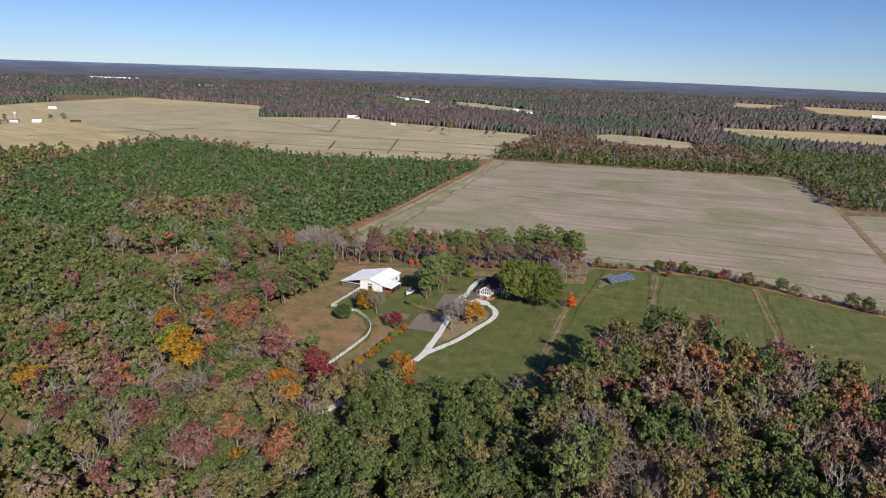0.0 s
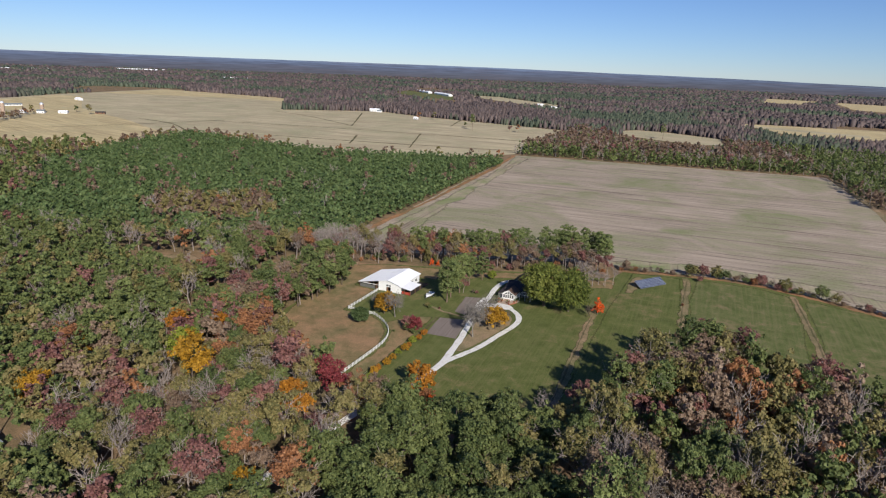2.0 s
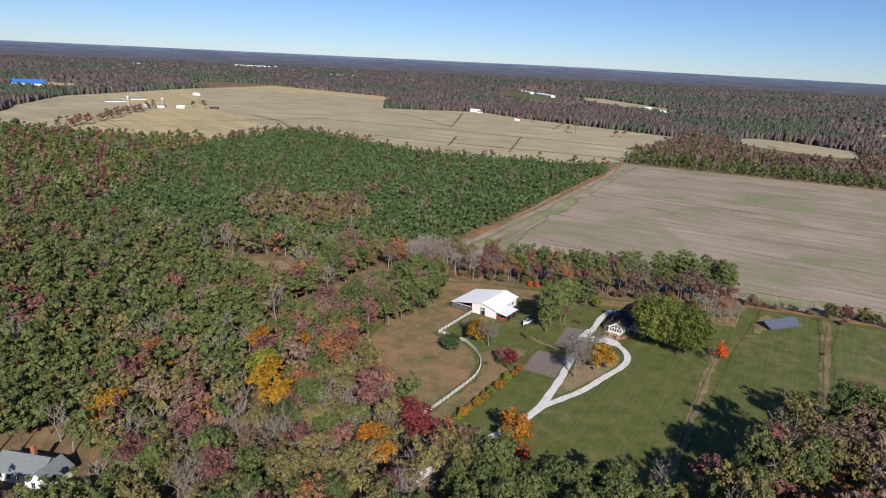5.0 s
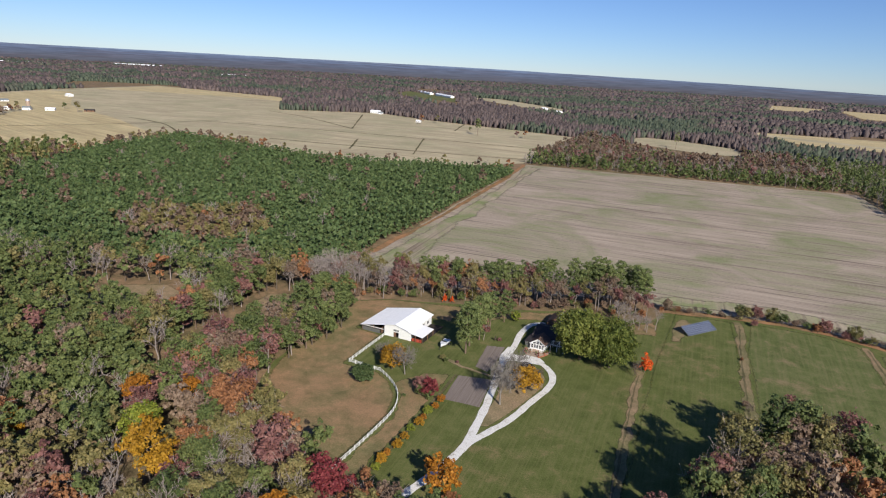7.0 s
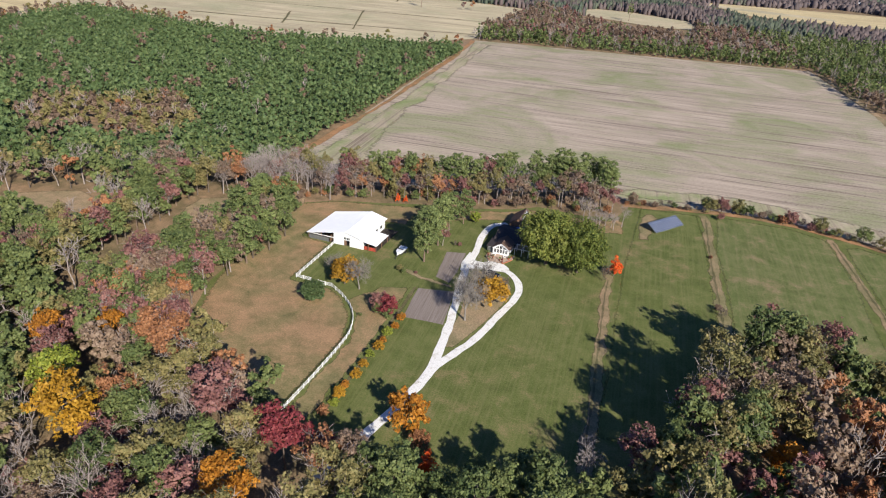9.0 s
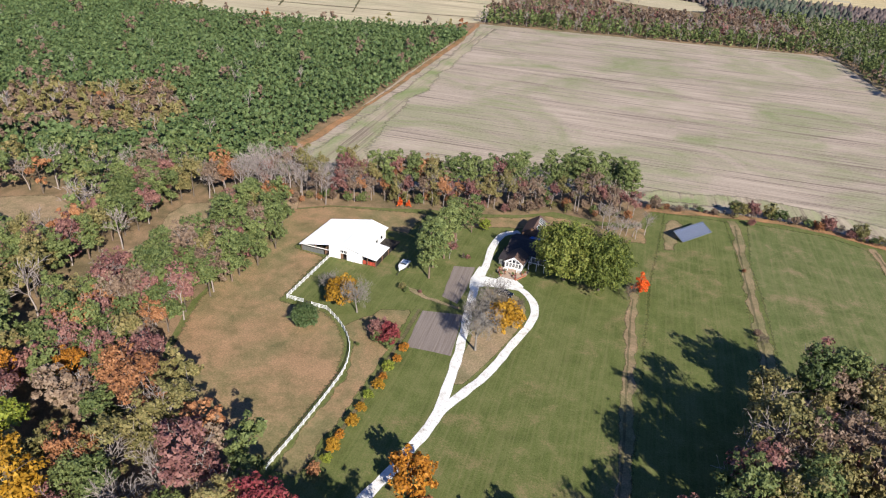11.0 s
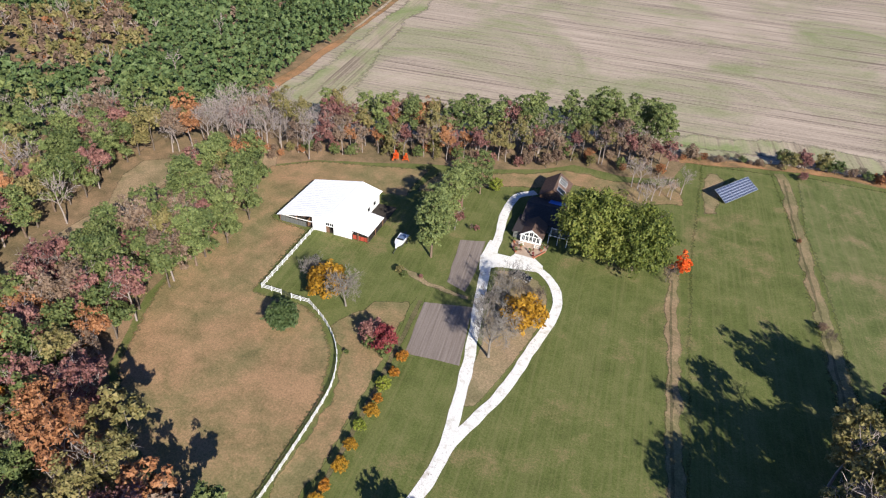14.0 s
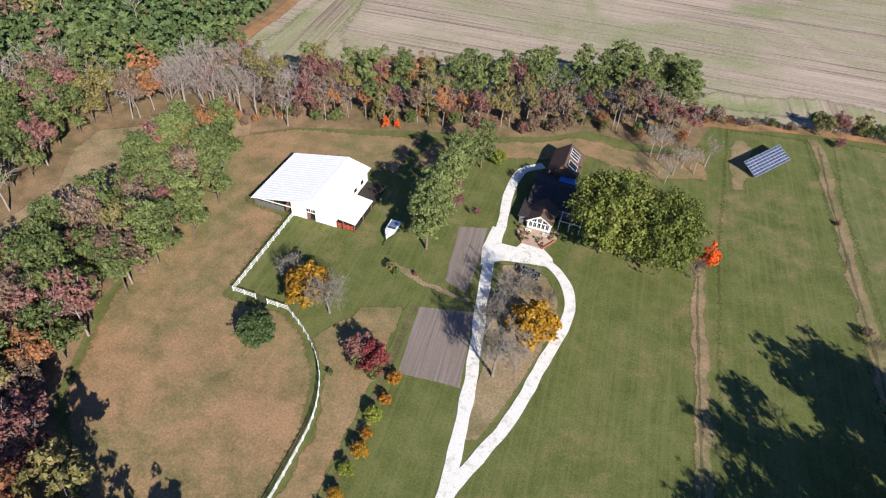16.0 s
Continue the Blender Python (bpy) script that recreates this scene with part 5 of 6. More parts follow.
for k, mat, label in (("green", "leaf_green", "dense green oak woodland"), ("olive", "leaf_olive", "olive-green oak woodland turning in autumn"), ("pine", "leaf_pine", "dark pines scattered in the woods"),
                      ("maroon", "leaf_maroon", "maroon autumn trees in the woods"), ("rust", "leaf_rust", "rust-coloured autumn trees in the woods"), ("orange", "leaf_orange", "orange autumn trees in the woods"),
                      ("yellow", "leaf_yellow", "yellow autumn trees in the woods"), ("brown", "leaf_brown", "brown thin-leaved autumn trees in the woods"), ("trunks", "bark", "grey-brown trunks of the woods"),
                      ("bare", "bark_pale", "leafless grey trees in the woods")):
    near[k].done("woodland_" + k, MAT[mat], label)

# pine plantation, in rows
plant = {k: Wood() for k in ("pine", "olive", "brown", "rust", "bare", "green")}
x, y = scatter(-645, -200, 205, 645, 3.5, wood_rng)
keep = inside(PINES, x, y)
gap = inside(PINE_GAP, x, y)
sparse = np.array([noise.noise((a * 0.02, b * 0.02, 8.0)) for a, b in zip(x, y)])
for a, b, g, d in zip(x[keep], y[keep], gap[keep], sparse[keep]):
    dice, s, turn = wood_rng.random(), wood_rng.uniform(0.8, 1.15), wood_rng.uniform(0, 6.28)
    edge = b < 250 + (a + 300) * 0.3
    if g:
        if dice < 0.40:
            k = "olive" if dice < 0.19 else "brown" if dice < 0.31 else "rust" if dice < 0.325 else "bare"
            if k == "bare":
                plant[k].add(MID_BARE[int(wood_rng.integers(3))], a, b, 0, s * 0.8, 1.0, turn)
            else:
                plant[k].add(MID_ROUND[int(wood_rng.integers(4))], a, b, 0, s * 0.75, 1.0, turn)
    elif dice < 0.008 + (0.02 if d > 0.3 else 0):
        plant["bare" if dice < 0.004 else "brown"].add((MID_BARE if dice < 0.004 else MID_ROUND)[int(wood_rng.integers(3))], a, b, 0, s * 0.85, 1.0, turn)
    else:
        plant["pine"].add(MID_PINE[int(wood_rng.integers(4))], a, b, 0, s, 1.0 + 0.12 * d, turn)
# broad-leaved fringe on the plantation's far side, and the belt across the fields
for line, n in (([(-228, 646), (-300, 622), (-390, 578), (-490, 576)], 26), ([(-480, 580), (-560, 592), (-640, 608)], 44), ([(-640, 600), (-604, 470), (-550, 350)], 60), ([(-820, 335), (-815, 404), (-1024, 655)], 95)):
    pts = smooth_line(line, 6.0)
    for i in range(n):
        a, b = pts[int(wood_rng.integers(len(pts)))]
        k = ("brown", "rust", "brown", "bare", "olive")[int(wood_rng.integers(5))]
        src = MID_BARE if k == "bare" else MID_ROUND
        plant[k].add(src[int(wood_rng.integers(3))], a + wood_rng.uniform(-7, 7), b + wood_rng.uniform(-7, 7), 0, wood_rng.uniform(0.6, 1.05), 1.0, wood_rng.uniform(0, 6))
for k, mat, label in (("pine", "leaf_young_pine", "dense young pine plantation"), ("olive", "leaf_olive", "olive broad-leaved trees in the plantation"), ("brown", "leaf_brown", "brown autumn trees round the plantation"),
                      ("rust", "leaf_rust", "rust autumn trees round the plantation"), ("bare", "bark_pale", "leafless grey trees in the plantation")):
    plant[k].done("plantation_" + k, MAT[mat], label)

# the woods go on behind and below the camera's way
LOW_ROUND = forms("round", 4, 13.5, 5.2, 2.0, 9, 44, 2.3)
south = {k: Wood() for k in ("green", "olive", "brown", "maroon")}
x, y = scatter(-420, 230, -170, 120, 8.2, wood_rng)
keep = ~inside(NEAR_ZONE, x, y) & free(x, y)
keep &= ~((abs(x + 162) < 15) & (abs(y - 76) < 12))
for a, b in zip(x[keep], y[keep]):
    dice = wood_rng.random()
    k = "green" if dice < 0.42 else "olive" if dice < 0.68 else "brown" if dice < 0.86 else "maroon"
    south[k].add(LOW_ROUND[int(wood_rng.integers(4))], a, b, 0, wood_rng.uniform(0.85, 1.2), 1.0, wood_rng.uniform(0, 6.28))
for k, mat, label in (("green", "leaf_green", "green oak woods to the south"), ("olive", "leaf_olive", "olive oak woods to the south"), ("brown", "leaf_brown", "brown oak woods to the south"), ("maroon", "leaf_maroon", "maroon oak woods to the south")):
    south[k].done("south_woods_" + k, MAT[mat], label)

# middle woods: west of the plantation, and the wood north of the field
mid = {k: Wood() for k in ("green", "pine", "brown", "maroon", "bare", "olive")}
WEST_WOOD = [(-430, 268), (-545, 355), (-604, 462), (-655, 400), (-860, 315), (-800, 200), (-560, 130), (-400, 140)]
NORTH_WOOD = [(-242, 712), (-262, 800), (-318, 985), (-262, 1058), (-200, 1025), (-54, 1005), (150, 985), (420, 960), (420, 575), (160, 592), (98, 586), (96, 605), (79, 764)]
for zone, step in ((WEST_WOOD, 7.6), (NORTH_WOOD, 5.8)):
    zx, zy = [p[0] for p in zone], [p[1] for p in zone]
    x, y = scatter(min(zx), max(zx), min(zy), max(zy), step, wood_rng)
    keep = inside(zone, x, y) & free(x, y)
    for a, b in zip(x[keep], y[keep]):
        dice, s = wood_rng.random(), wood_rng.uniform(0.62, 1.2)
        if zone is NORTH_WOOD:
            line = 712 + (a + 240) * 0.172 + 62
            k = ("pine" if (b < line - 34 and a < 75 and dice < 0.82) or a > 70 + (b - 780) * -0.2 and dice < 0.8 else "brown" if dice < 0.42 else "maroon" if dice < 0.46 else "pine" if dice < 0.66 else "bare")
        else:
            k = "green" if dice < 0.42 else "pine" if dice < 0.62 else "olive" if dice < 0.76 else "maroon" if dice < 0.84 else "brown" if dice < 0.93 else "bare"
        src = MID_BARE if k == "bare" else MID_TALL if k == "pine" else MID_ROUND
        mid[k].add(src[int(wood_rng.integers(len(src)))], a, b, 0, s, 1.05, wood_rng.uniform(0, 6.28))
for k, mat, label in (("green", "leaf_green", "green woods beyond the plantation"), ("pine", "leaf_pine", "dark pines north of the field"), ("brown", "leaf_brown", "brown autumn woods north of the field"),
                      ("maroon", "leaf_maroon", "maroon autumn woods north of the field"), ("bare", "bark_pale", "leafless woods north of the field"), ("olive", "leaf_olive", "olive woods beyond the plantation")):
    mid[k].done("middle_woods_" + k, MAT[mat], label)

# far woods out to the horizon
far = {k: Wood() for k in ("wood", "pine", "green")}
for r0, r1, gap, size, tall in ((560, 1500, 7.6, 5.2, 12.5), (1500, 2600, 13, 9.0, 13), (2600, 4750, 25, 17.0, 14)):
    x, y = scatter(-r1, r1 * 0.42, 0, r1, gap, wood_rng)
    d = np.hypot(x + 20, y - 30)
    ang = np.degrees(np.arctan2(-(x + 20), y - 30))
    keep = (d > r0) & (d <= r1) & (ang > -22) & (ang < 72) & free(x, y) & ~inside(PINES, x, y) & ~inside(WEST_WOOD, x, y) & ~inside(NORTH_WOOD, x, y) & ~((x > -665) & (x < -190) & (y < 730)) & ~((x > -260) & (y < 800))
    for a, b in zip(x[keep], y[keep]):
        q = noise.noise((a * 0.0026, b * 0.0044, 3.0)) + 0.40 * noise.noise((a * 0.009, b * 0.009, 5.0)) + wood_rng.uniform(-0.12, 0.12)
        if noise.noise((a * 0.0022 + 7, b * 0.0042, 11.0)) > 0.46 and r0 > 1000:
            continue
        k = "pine" if q < -0.17 else "green" if q < -0.06 else "wood"
        far[k].add(DOMES[int(wood_rng.integers(8))], a, b, 0, size * wood_rng.uniform(0.75, 1.25), tall / size * wood_rng.uniform(0.7, 1.15), wood_rng.uniform(0, 6.28))
far["wood"].done("far_woods_brown", MAT["far_wood_hazed"], "brown leafless woods far away")
far["pine"].done("far_woods_pine", MAT["far_pine_hazed"], "dark pine woods far away")
far["green"].done("far_woods_mixed", MAT["far_green_hazed"], "mixed woods far away")

# ---- barn ----


def mesh_from(bm, name, mat):
    me = bpy.data.meshes.new(name)
    bm.normal_update()
    bm.to_mesh(me)
    bm.free()
    me.materials.append(mat)
    return me


def wall_with_holes(outline, holes, axis_y, thick):
    """An upright wall in the x-z plane at y, with openings cut through."""
    bm = bmesh.new()
    xs = sorted({p[0] for p in outline} | {h[0] for h in holes} | {h[2] for h in holes})

    def top(x):
        pts = sorted((p for p in outline if p[1] > 0.01 or True), key=lambda p: p[0])
        best = 0.0
        ups = sorted({p[0]: max(q[1] for q in outline if q[0] == p[0]) for p in outline}.items())
        for (xa, za), (xb, zb) in zip(ups, ups[1:]):
            if xa <= x <= xb:
                best = za + (zb - za) * (x - xa) / (xb - xa)
        return best

    for xa, xb in zip(xs, xs[1:]):
        mid = (xa + xb) / 2
        cuts = sorted((h[1], h[3]) for h in holes if h[0] <= mid <= h[2])
        z = 0.0
        spans = []
        for a, b in cuts:
            if a > z:
                spans.append((z, z, a, a))
            z = b
        spans.append((z, z, top(xa), top(xb)))
        for z0a, z0b, z1a, z1b in spans:
            if max(z1a - z0a, z1b - z0b) < 0.01:
                continue
            q = [(xa, z0a), (xb, z0b), (xb, z1b), (xa, z1a)]
            front = [bm.verts.new((x, axis_y, z)) for x, z in q]
            back = [bm.verts.new((x, axis_y + thick, z)) for x, z in q]
            bm.faces.new(front)
            bm.faces.new(back[::-1])
            for i in range(4):
                j = (i + 1) % 4
                bm.faces.new((front[j], front[i], back[i], back[j]))
    bmesh.ops.remove_doubles(bm, verts=bm.verts[:], dist=0.0005)
    return bm


def build_barn():
    b = thing("barn", pose(-134, 235.2, 0) @ Matrix.Diagonal((0.96, 1.04, 0.88, 1)), "large white barn with wide metal roof and open side sheds", "barn")
    # walls of the core
    front = wall_with_holes([(-5.2, 0), (-5.2, 4.85), (0, 6.0), (5.6, 4.45), (5.6, 0)], [(-1.15, 0.0, 1.15, 2.35), (-1.15, 2.6, -0.1, 3.55), (0.1, 2.6, 1.15, 3.55)], 0.0, 0.18)
    part("front_wall", front, MAT["white_paint"], b)
    part("back_wall", wall_with_holes([(-5.2, 0), (-5.2, 4.85), (0, 6.0), (5.6, 4.45), (5.6, 0)], [(-1.5, 0, 1.5, 3.0)], 18.0, 0.18), MAT["white_paint"], b)
    part("side_wall", bx((-5.3, 0.18, 0), (-5.12, 18.0, 4.8)), MAT["board_grey"], b)
    part("side_wall", bx((5.42, 0.18, 0), (5.6, 18.0, 4.42)), MAT["white_paint"], b)
    part("floor_slab", bx((-15.2, 0.3, 0.05), (11.3, 18.0, 0.14)), MAT["inside_shade"], b)
    # roof
    def z_west(x):
        return 6.06 + 0.222 * x

    part("west_roof", slab(bmesh.new(), [(-15.8, -0.6, z_west(-15.8)), (0, -0.6, 6.06), (0, 18.8, 6.06), (-15.8, 18.8, z_west(-15.8))], 0.10), MAT["roof_white"], b, "white ribbed metal roof")
    part("east_roof", slab(bmesh.new(), [(0, -0.6, 6.06), (6.3, -0.6, 4.30), (6.3, 18.8, 4.30), (0, 18.8, 6.06)], 0.10), MAT["roof_white"], b, "white ribbed metal roof")
    part("ridge_cap", tube(bmesh.new(), (0, -0.65, 6.06), (0, 18.85, 6.06), 0.09, 0.09, 6), MAT["roof_white"], b)
    rib = bx((-0.03, 0, 0), (0.03, 1, 0.03))
    rib_w = mesh_from(rib, "roof_rib", MAT["roof_white"])
    for i in range(22):
        y = -0.4 + i * 0.9
        r = part("roof_rib", rib_w, None, b)
        d = Vector((15.8, 0, 6.06 - z_west(-15.8)))
        r.matrix_local = Matrix.Translation((-15.8, y, z_west(-15.8))) @ d.to_track_quat("Y", "Z").to_matrix().to_4x4() @ Matrix.Diagonal((1, d.length, 1, 1))
        r = part("roof_rib", rib_w, None, b)
        d = Vector((6.3, 0, -1.76))
        r.matrix_local = Matrix.Translation((0, y, 6.06)) @ d.to_track_quat("Y", "Z").to_matrix().to_4x4() @ Matrix.Diagonal((1, d.length, 1, 1))
    # western open shed
    post = mesh_from(bx((-0.1, -0.1, 0), (0.1, 0.1, 2.6), 0.01), "post", MAT["wood_brown"])
    for i in range(6):
        for x in (-15.3, -10.2):
            p = part("post", post, None, b)
            p.matrix_local = pose(x, 0.15 + i * 3.6, 0) @ Matrix.Diagonal((1, 1, (z_west(x) - 0.12) / 2.6, 1))
    plank = mesh_from(bx((-0.65, -0.03, 0), (0.65, 0.03, 0.26), 0.008), "plank", MAT["board_grey"])
    for k in range(6):
        for i in range(6):
            p = part("plank", plank, None, b)
            p.matrix_local = pose(-14.5 + i * 1.33, 0.05, 0.08 + k * 0.285)
    for k in range(5):
        for i in range(13):
            p = part("plank", plank, None, b)
            p.matrix_local = pose(-15.32, 0.9 + i * 1.34, 0.08 + k * 0.30, 0, 0, 90)
    part("shed_beam", bx((-15.5, -0.05, 2.28), (-5.3, 0.12, 2.50)), MAT["white_paint"], b)
    part("shed_panel", bx((-6.9, 0.35, 0), (-6.78, 6.0, 2.6)), MAT["wood_brown"], b)
    # doors and transom windows
    part("door", bx((-1.12, 0.10, 0.14), (-0.15, 0.15, 2.33)), MAT["wood_brown"], b)
    for x in (-0.62, 0.62):
        w = part("window", bx((x - 0.5, 0.06, 2.62), (x + 0.5, 0.10, 3.53)), MAT["glass_dark"], b)
        part("frame", bx((x - 0.53, -0.03, 2.57), (x + 0.53, 0.03, 2.64)), MAT["white_paint"], w)
        part("frame", bx((x - 0.03, -0.03, 2.64), (x + 0.03, 0.03, 3.53)), MAT["white_paint"], w)
    for y in (3.0, 6.5, 11.0, 14.5):
        w = part("window", bx((5.60, y, 1.5), (5.63, y + 1.2, 2.7)), MAT["glass_dark"], b)
        part("frame", bx((5.60, y - 0.1, 1.4), (5.66, y + 1.3, 1.5)), MAT["white_paint"], w)
    # eastern lean-to
    part("lean_to_roof", slab(bmesh.new(), [(5.3, -0.4, 3.85), (11.7, -0.4, 2.95), (11.7, 8.9, 2.95), (5.3, 8.9, 3.85)], 0.1), MAT["roof_white"], b, "white metal lean-to roof")
    for x, y in ((11.4, -0.1), (11.4, 4.2), (11.4, 8.6), (8.5, -0.1)):
        p = part("post", post, None, b)
        p.matrix_local = pose(x, y, 0) @ Matrix.Diagonal((1, 1, 1.12, 1))
    part("front_wall", bx((5.6, -0.02, 0), (6.6, 0.12, 3.6)), MAT["white_paint"], b)
    for i in range(4):
        part("red_panel", bx((6.75 + i * 1.15, 0.25, 0.14), (7.8 + i * 1.15, 0.33, 1.55), 0.02), MAT["red_paint"], b, "red painted gate panel")
    # coloured near-black so the lean-to reads as shaded within
    part("back_panel", bx((5.7, 8.6, 0), (11.4, 8.7, 2.9)), MAT["inside_shade"], b)
    return b


build_barn()

# ---- farmhouse ----


def gable_roof(x0, x1, y0, y1, eave, ridge, over, mat, parent, along="y", name="roof"):
    """Two roof plates that meet in a ridge."""
    if along == "y":
        xm = (x0 + x1) / 2
        k = (ridge - eave) / (xm - x0)
        part(name, slab(bmesh.new(), [(x0 - over, y0 - over, eave - k * over), (xm, y0 - over, ridge), (xm, y1 + over, ridge), (x0 - over, y1 + over, eave - k * over)], 0.16), mat, parent)
        part(name, slab(bmesh.new(), [(xm, y0 - over, ridge), (x1 + over, y0 - over, eave - k * over), (x1 + over, y1 + over, eave - k * over), (xm, y1 + over, ridge)], 0.16), mat, parent)
    else:
        ym = (y0 + y1) / 2
        k = (ridge - eave) / (ym - y0)
        part(name, slab(bmesh.new(), [(x0 - over, y0 - over, eave - k * over), (x1 + over, y0 - over, eave - k * over), (x1 + over, ym, ridge), (x0 - over, ym, ridge)], 0.16), mat, parent)
        part(name, slab(bmesh.new(), [(x0 - over, ym, ridge), (x1 + over, ym, ridge), (x1 + over, y1 + over, eave - k * over), (x0 - over, y1 + over, eave - k * over)], 0.16), mat, parent)


def gable_body(x0, x1, y0, y1, eave, ridge, mat, parent, along="y", name="wall"):
    """Walls under a gable roof, as one closed body."""
    bm = bmesh.new()
    if along == "y":
        prof = [(x0, 0), (x1, 0), (x1, eave), ((x0 + x1) / 2, ridge), (x0, eave)]
        a = [bm.verts.new((x, y0, z)) for x, z in prof]
        b = [bm.verts.new((x, y1, z)) for x, z in prof]
    else:
        prof = [(y0, 0), (y1, 0), (y1, eave), ((y0 + y1) / 2, ridge), (y0, eave)]
        a = [bm.verts.new((x0, y, z)) for y, z in prof]
        b = [bm.verts.new((x1, y, z)) for y, z in prof]
    bm.faces.new(a)
    bm.faces.new(b[::-1])
    for i in range(5):
        j = (i + 1) % 5
        bm.faces.new((a[j], a[i], b[i], b[j]))
    bmesh.ops.recalc_face_normals(bm, faces=bm.faces[:])
    part(name, bm, mat, parent)


def window(parent, x, y, z, w, h, mat_frame, slope=0.0):
    """A window in a wall that faces -y: dark pane and white frame strips."""
    bm = bmesh.new()
    top = [(x - w / 2, z + h), (x + w / 2, z + h + slope)]
    v = [bm.verts.new(p) for p in ((x - w / 2, y - 0.03, z), (x + w / 2, y - 0.03, z), (x + w / 2, y - 0.03, top[1][1]), (x - w / 2, y - 0.03, top[0][1]))]
    u = [bm.verts.new((p.co.x, y + 0.02, p.co.z)) for p in v]
    bm.faces.new(v)
    bm.faces.new(u[::-1])
    for i in range(4):
        j = (i + 1) % 4
        bm.faces.new((v[j], v[i], u[i], u[j]))
    pane = part("window", bm, MAT["glass_dark"], parent)
    part("sill", bx((x - w / 2 - 0.06, y - 0.10, z - 0.09), (x + w / 2 + 0.06, y, z - 0.005)), mat_frame, pane)
    part("frame", bx((x - 0.025, y - 0.055, z + 0.01), (x + 0.025, y - 0.032, z + h - 0.02)), mat_frame, pane)
    return pane


def build_house():
    h = thing("farmhouse", pose(-84.8, 252.6, 0), "brown-roofed farmhouse with a white glazed gable front", "house")
    W = MAT["white_paint"]
    gable_body(-2.75, 2.75, 0, 7.0, 2.75, 4.5, W, h)
    gable_roof(-2.75, 2.75, 0, 6.8, 2.80, 4.62, 0.38, MAT["shingle_brown"], h)
    for i in range(5):
        window(h, -1.95 + i * 0.975, 0, 0.95, 0.66, 1.35, W)
    window(h, -1.25, 0, 2.55, 0.95, 0.35, W, 0.50)
    window(h, 0, 0, 2.55, 0.85, 1.05, W)
    window(h, 1.25, 0, 2.55, 0.95, 0.85, W, -0.50)
    for s in (-1, 1):
        d = part("rake_board", bx((0, -0.44, -0.13), (3.62, -0.38, 0.05)), W, h, "white rake board")
        d.matrix_local = pose(0, 0, 4.60) @ Matrix.Rotation(math.atan2(1.82, 2.75), 4, "Y") if s > 0 else pose(0, 0, 4.60, 0, 0, 0) @ Matrix.Scale(-1, 4, (1, 0, 0)) @ Matrix.Rotation(math.atan2(1.82, 2.75), 4, "Y")
    # low western wing
    part("wall", bx((-5.0, 1.2, 0), (-2.8, 9.5, 2.2)), MAT["board_grey"], h)
    part("wing_roof", slab(bmesh.new(), [(-5.4, 0.9, 2.25), (-2.76, 0.9, 2.72), (-2.76, 9.8, 2.72), (-5.4, 9.8, 2.25)], 0.14), MAT["shingle_dark_and_shaded"], h)
    # middle block: brown roof, the oaks' shade put in as darker shingle
    gable_body(-4.2, 9.0, 7.0, 19.8, 2.7, 4.5, MAT["board_grey"], h, "x")
    gable_roof(-4.2, 9.0, 7.0, 19.8, 2.78, 4.6, 0.35, MAT["shingle_dark_and_shaded"], h, "x")
    # northern block with roof windows
    gable_body(-2.6, 4.6, 20.4, 30.4, 3.6, 6.0, MAT["wood_brown"], h)
    gable_roof(-2.6, 4.6, 20.4, 30.4, 3.68, 6.1, 0.4, MAT["shingle_brown"], h)
    slope = math.atan2(2.42, 3.6)
    for i, (y0, y1, u0, u1) in enumerate(((25.5, 26.5, 0.6, 3.2), (26.7, 27.7, 0.6, 3.2), (27.9, 28.9, 0.6, 3.2), (21.4, 23.6, 1.0, 3.6))):
        w = part("roof_window", bx((u0, y0, 0.03), (u1, y1, 0.12)), MAT["glass_dark"], h)
        w.matrix_local = pose(1.0, 0, 6.12) @ Matrix.Rotation(slope, 4, "Y")
        for v in (u0 - 0.08, u1):
            part("frame", bx((v, y0, 0.02), (v + 0.08, y1, 0.15)), W, w)
        for v in (y0 - 0.07, y1):
            part("frame", bx((u0 - 0.08, v, 0.02), (u1 + 0.08, v + 0.07, 0.15)), W, w)
    # pergola on the eastern side
    for x in (4.2, 6.6, 9.0):
        for y in (2.5, 6.0):
            part("pergola_post", bx((x - 0.09, y - 0.09, 0), (x + 0.09, y + 0.09, 2.5)), W, h)
    for y in (2.5, 6.0):
        part("pergola_beam", bx((4.0, y - 0.06, 2.5), (9.2, y + 0.06, 2.66)), W, h)
    for i in range(3):
        part("pergola_rafter", bx((4.16 + i * 2.4, 2.2, 2.66), (4.26 + i * 2.4, 6.3, 2.78)), W, h)
    for x in (-4.6, -2.6, -0.6):
        part("carport_post", bx((x - 0.07, 20.3, 0), (x + 0.07, 20.44, 2.6)), W, h)
    part("chimney", bx((5.6, 12.6, 3.0), (6.4, 13.4, 5.6), 0.02), MAT["brick_red"], h)
    # porch rail and steps
    for x in (-2.7, -1.4, 1.4, 2.7):
        part("porch_post", bx((x - 0.06, -1.55, 0.1), (x + 0.06, -1.43, 1.15)), W, h)
    for x0, x1 in ((-2.7, -1.4), (1.4, 2.7)):
        part("porch_rail", bx((x0, -1.53, 1.02), (x1, -1.45, 1.12)), W, h)
        part("porch_rail", bx((x0, -1.53, 0.35), (x1, -1.45, 0.42)), W, h)
        for i in range(8):
            x = x0 + 0.12 + i * 0.15
            part("baluster", bx((x - 0.02, -1.51, 0.42), (x + 0.02, -1.47, 1.02)), W, h)
    part("porch_floor", bx((-2.8, -1.6, 0.05), (2.8, -0.01, 0.38)), MAT["pavers"], h)
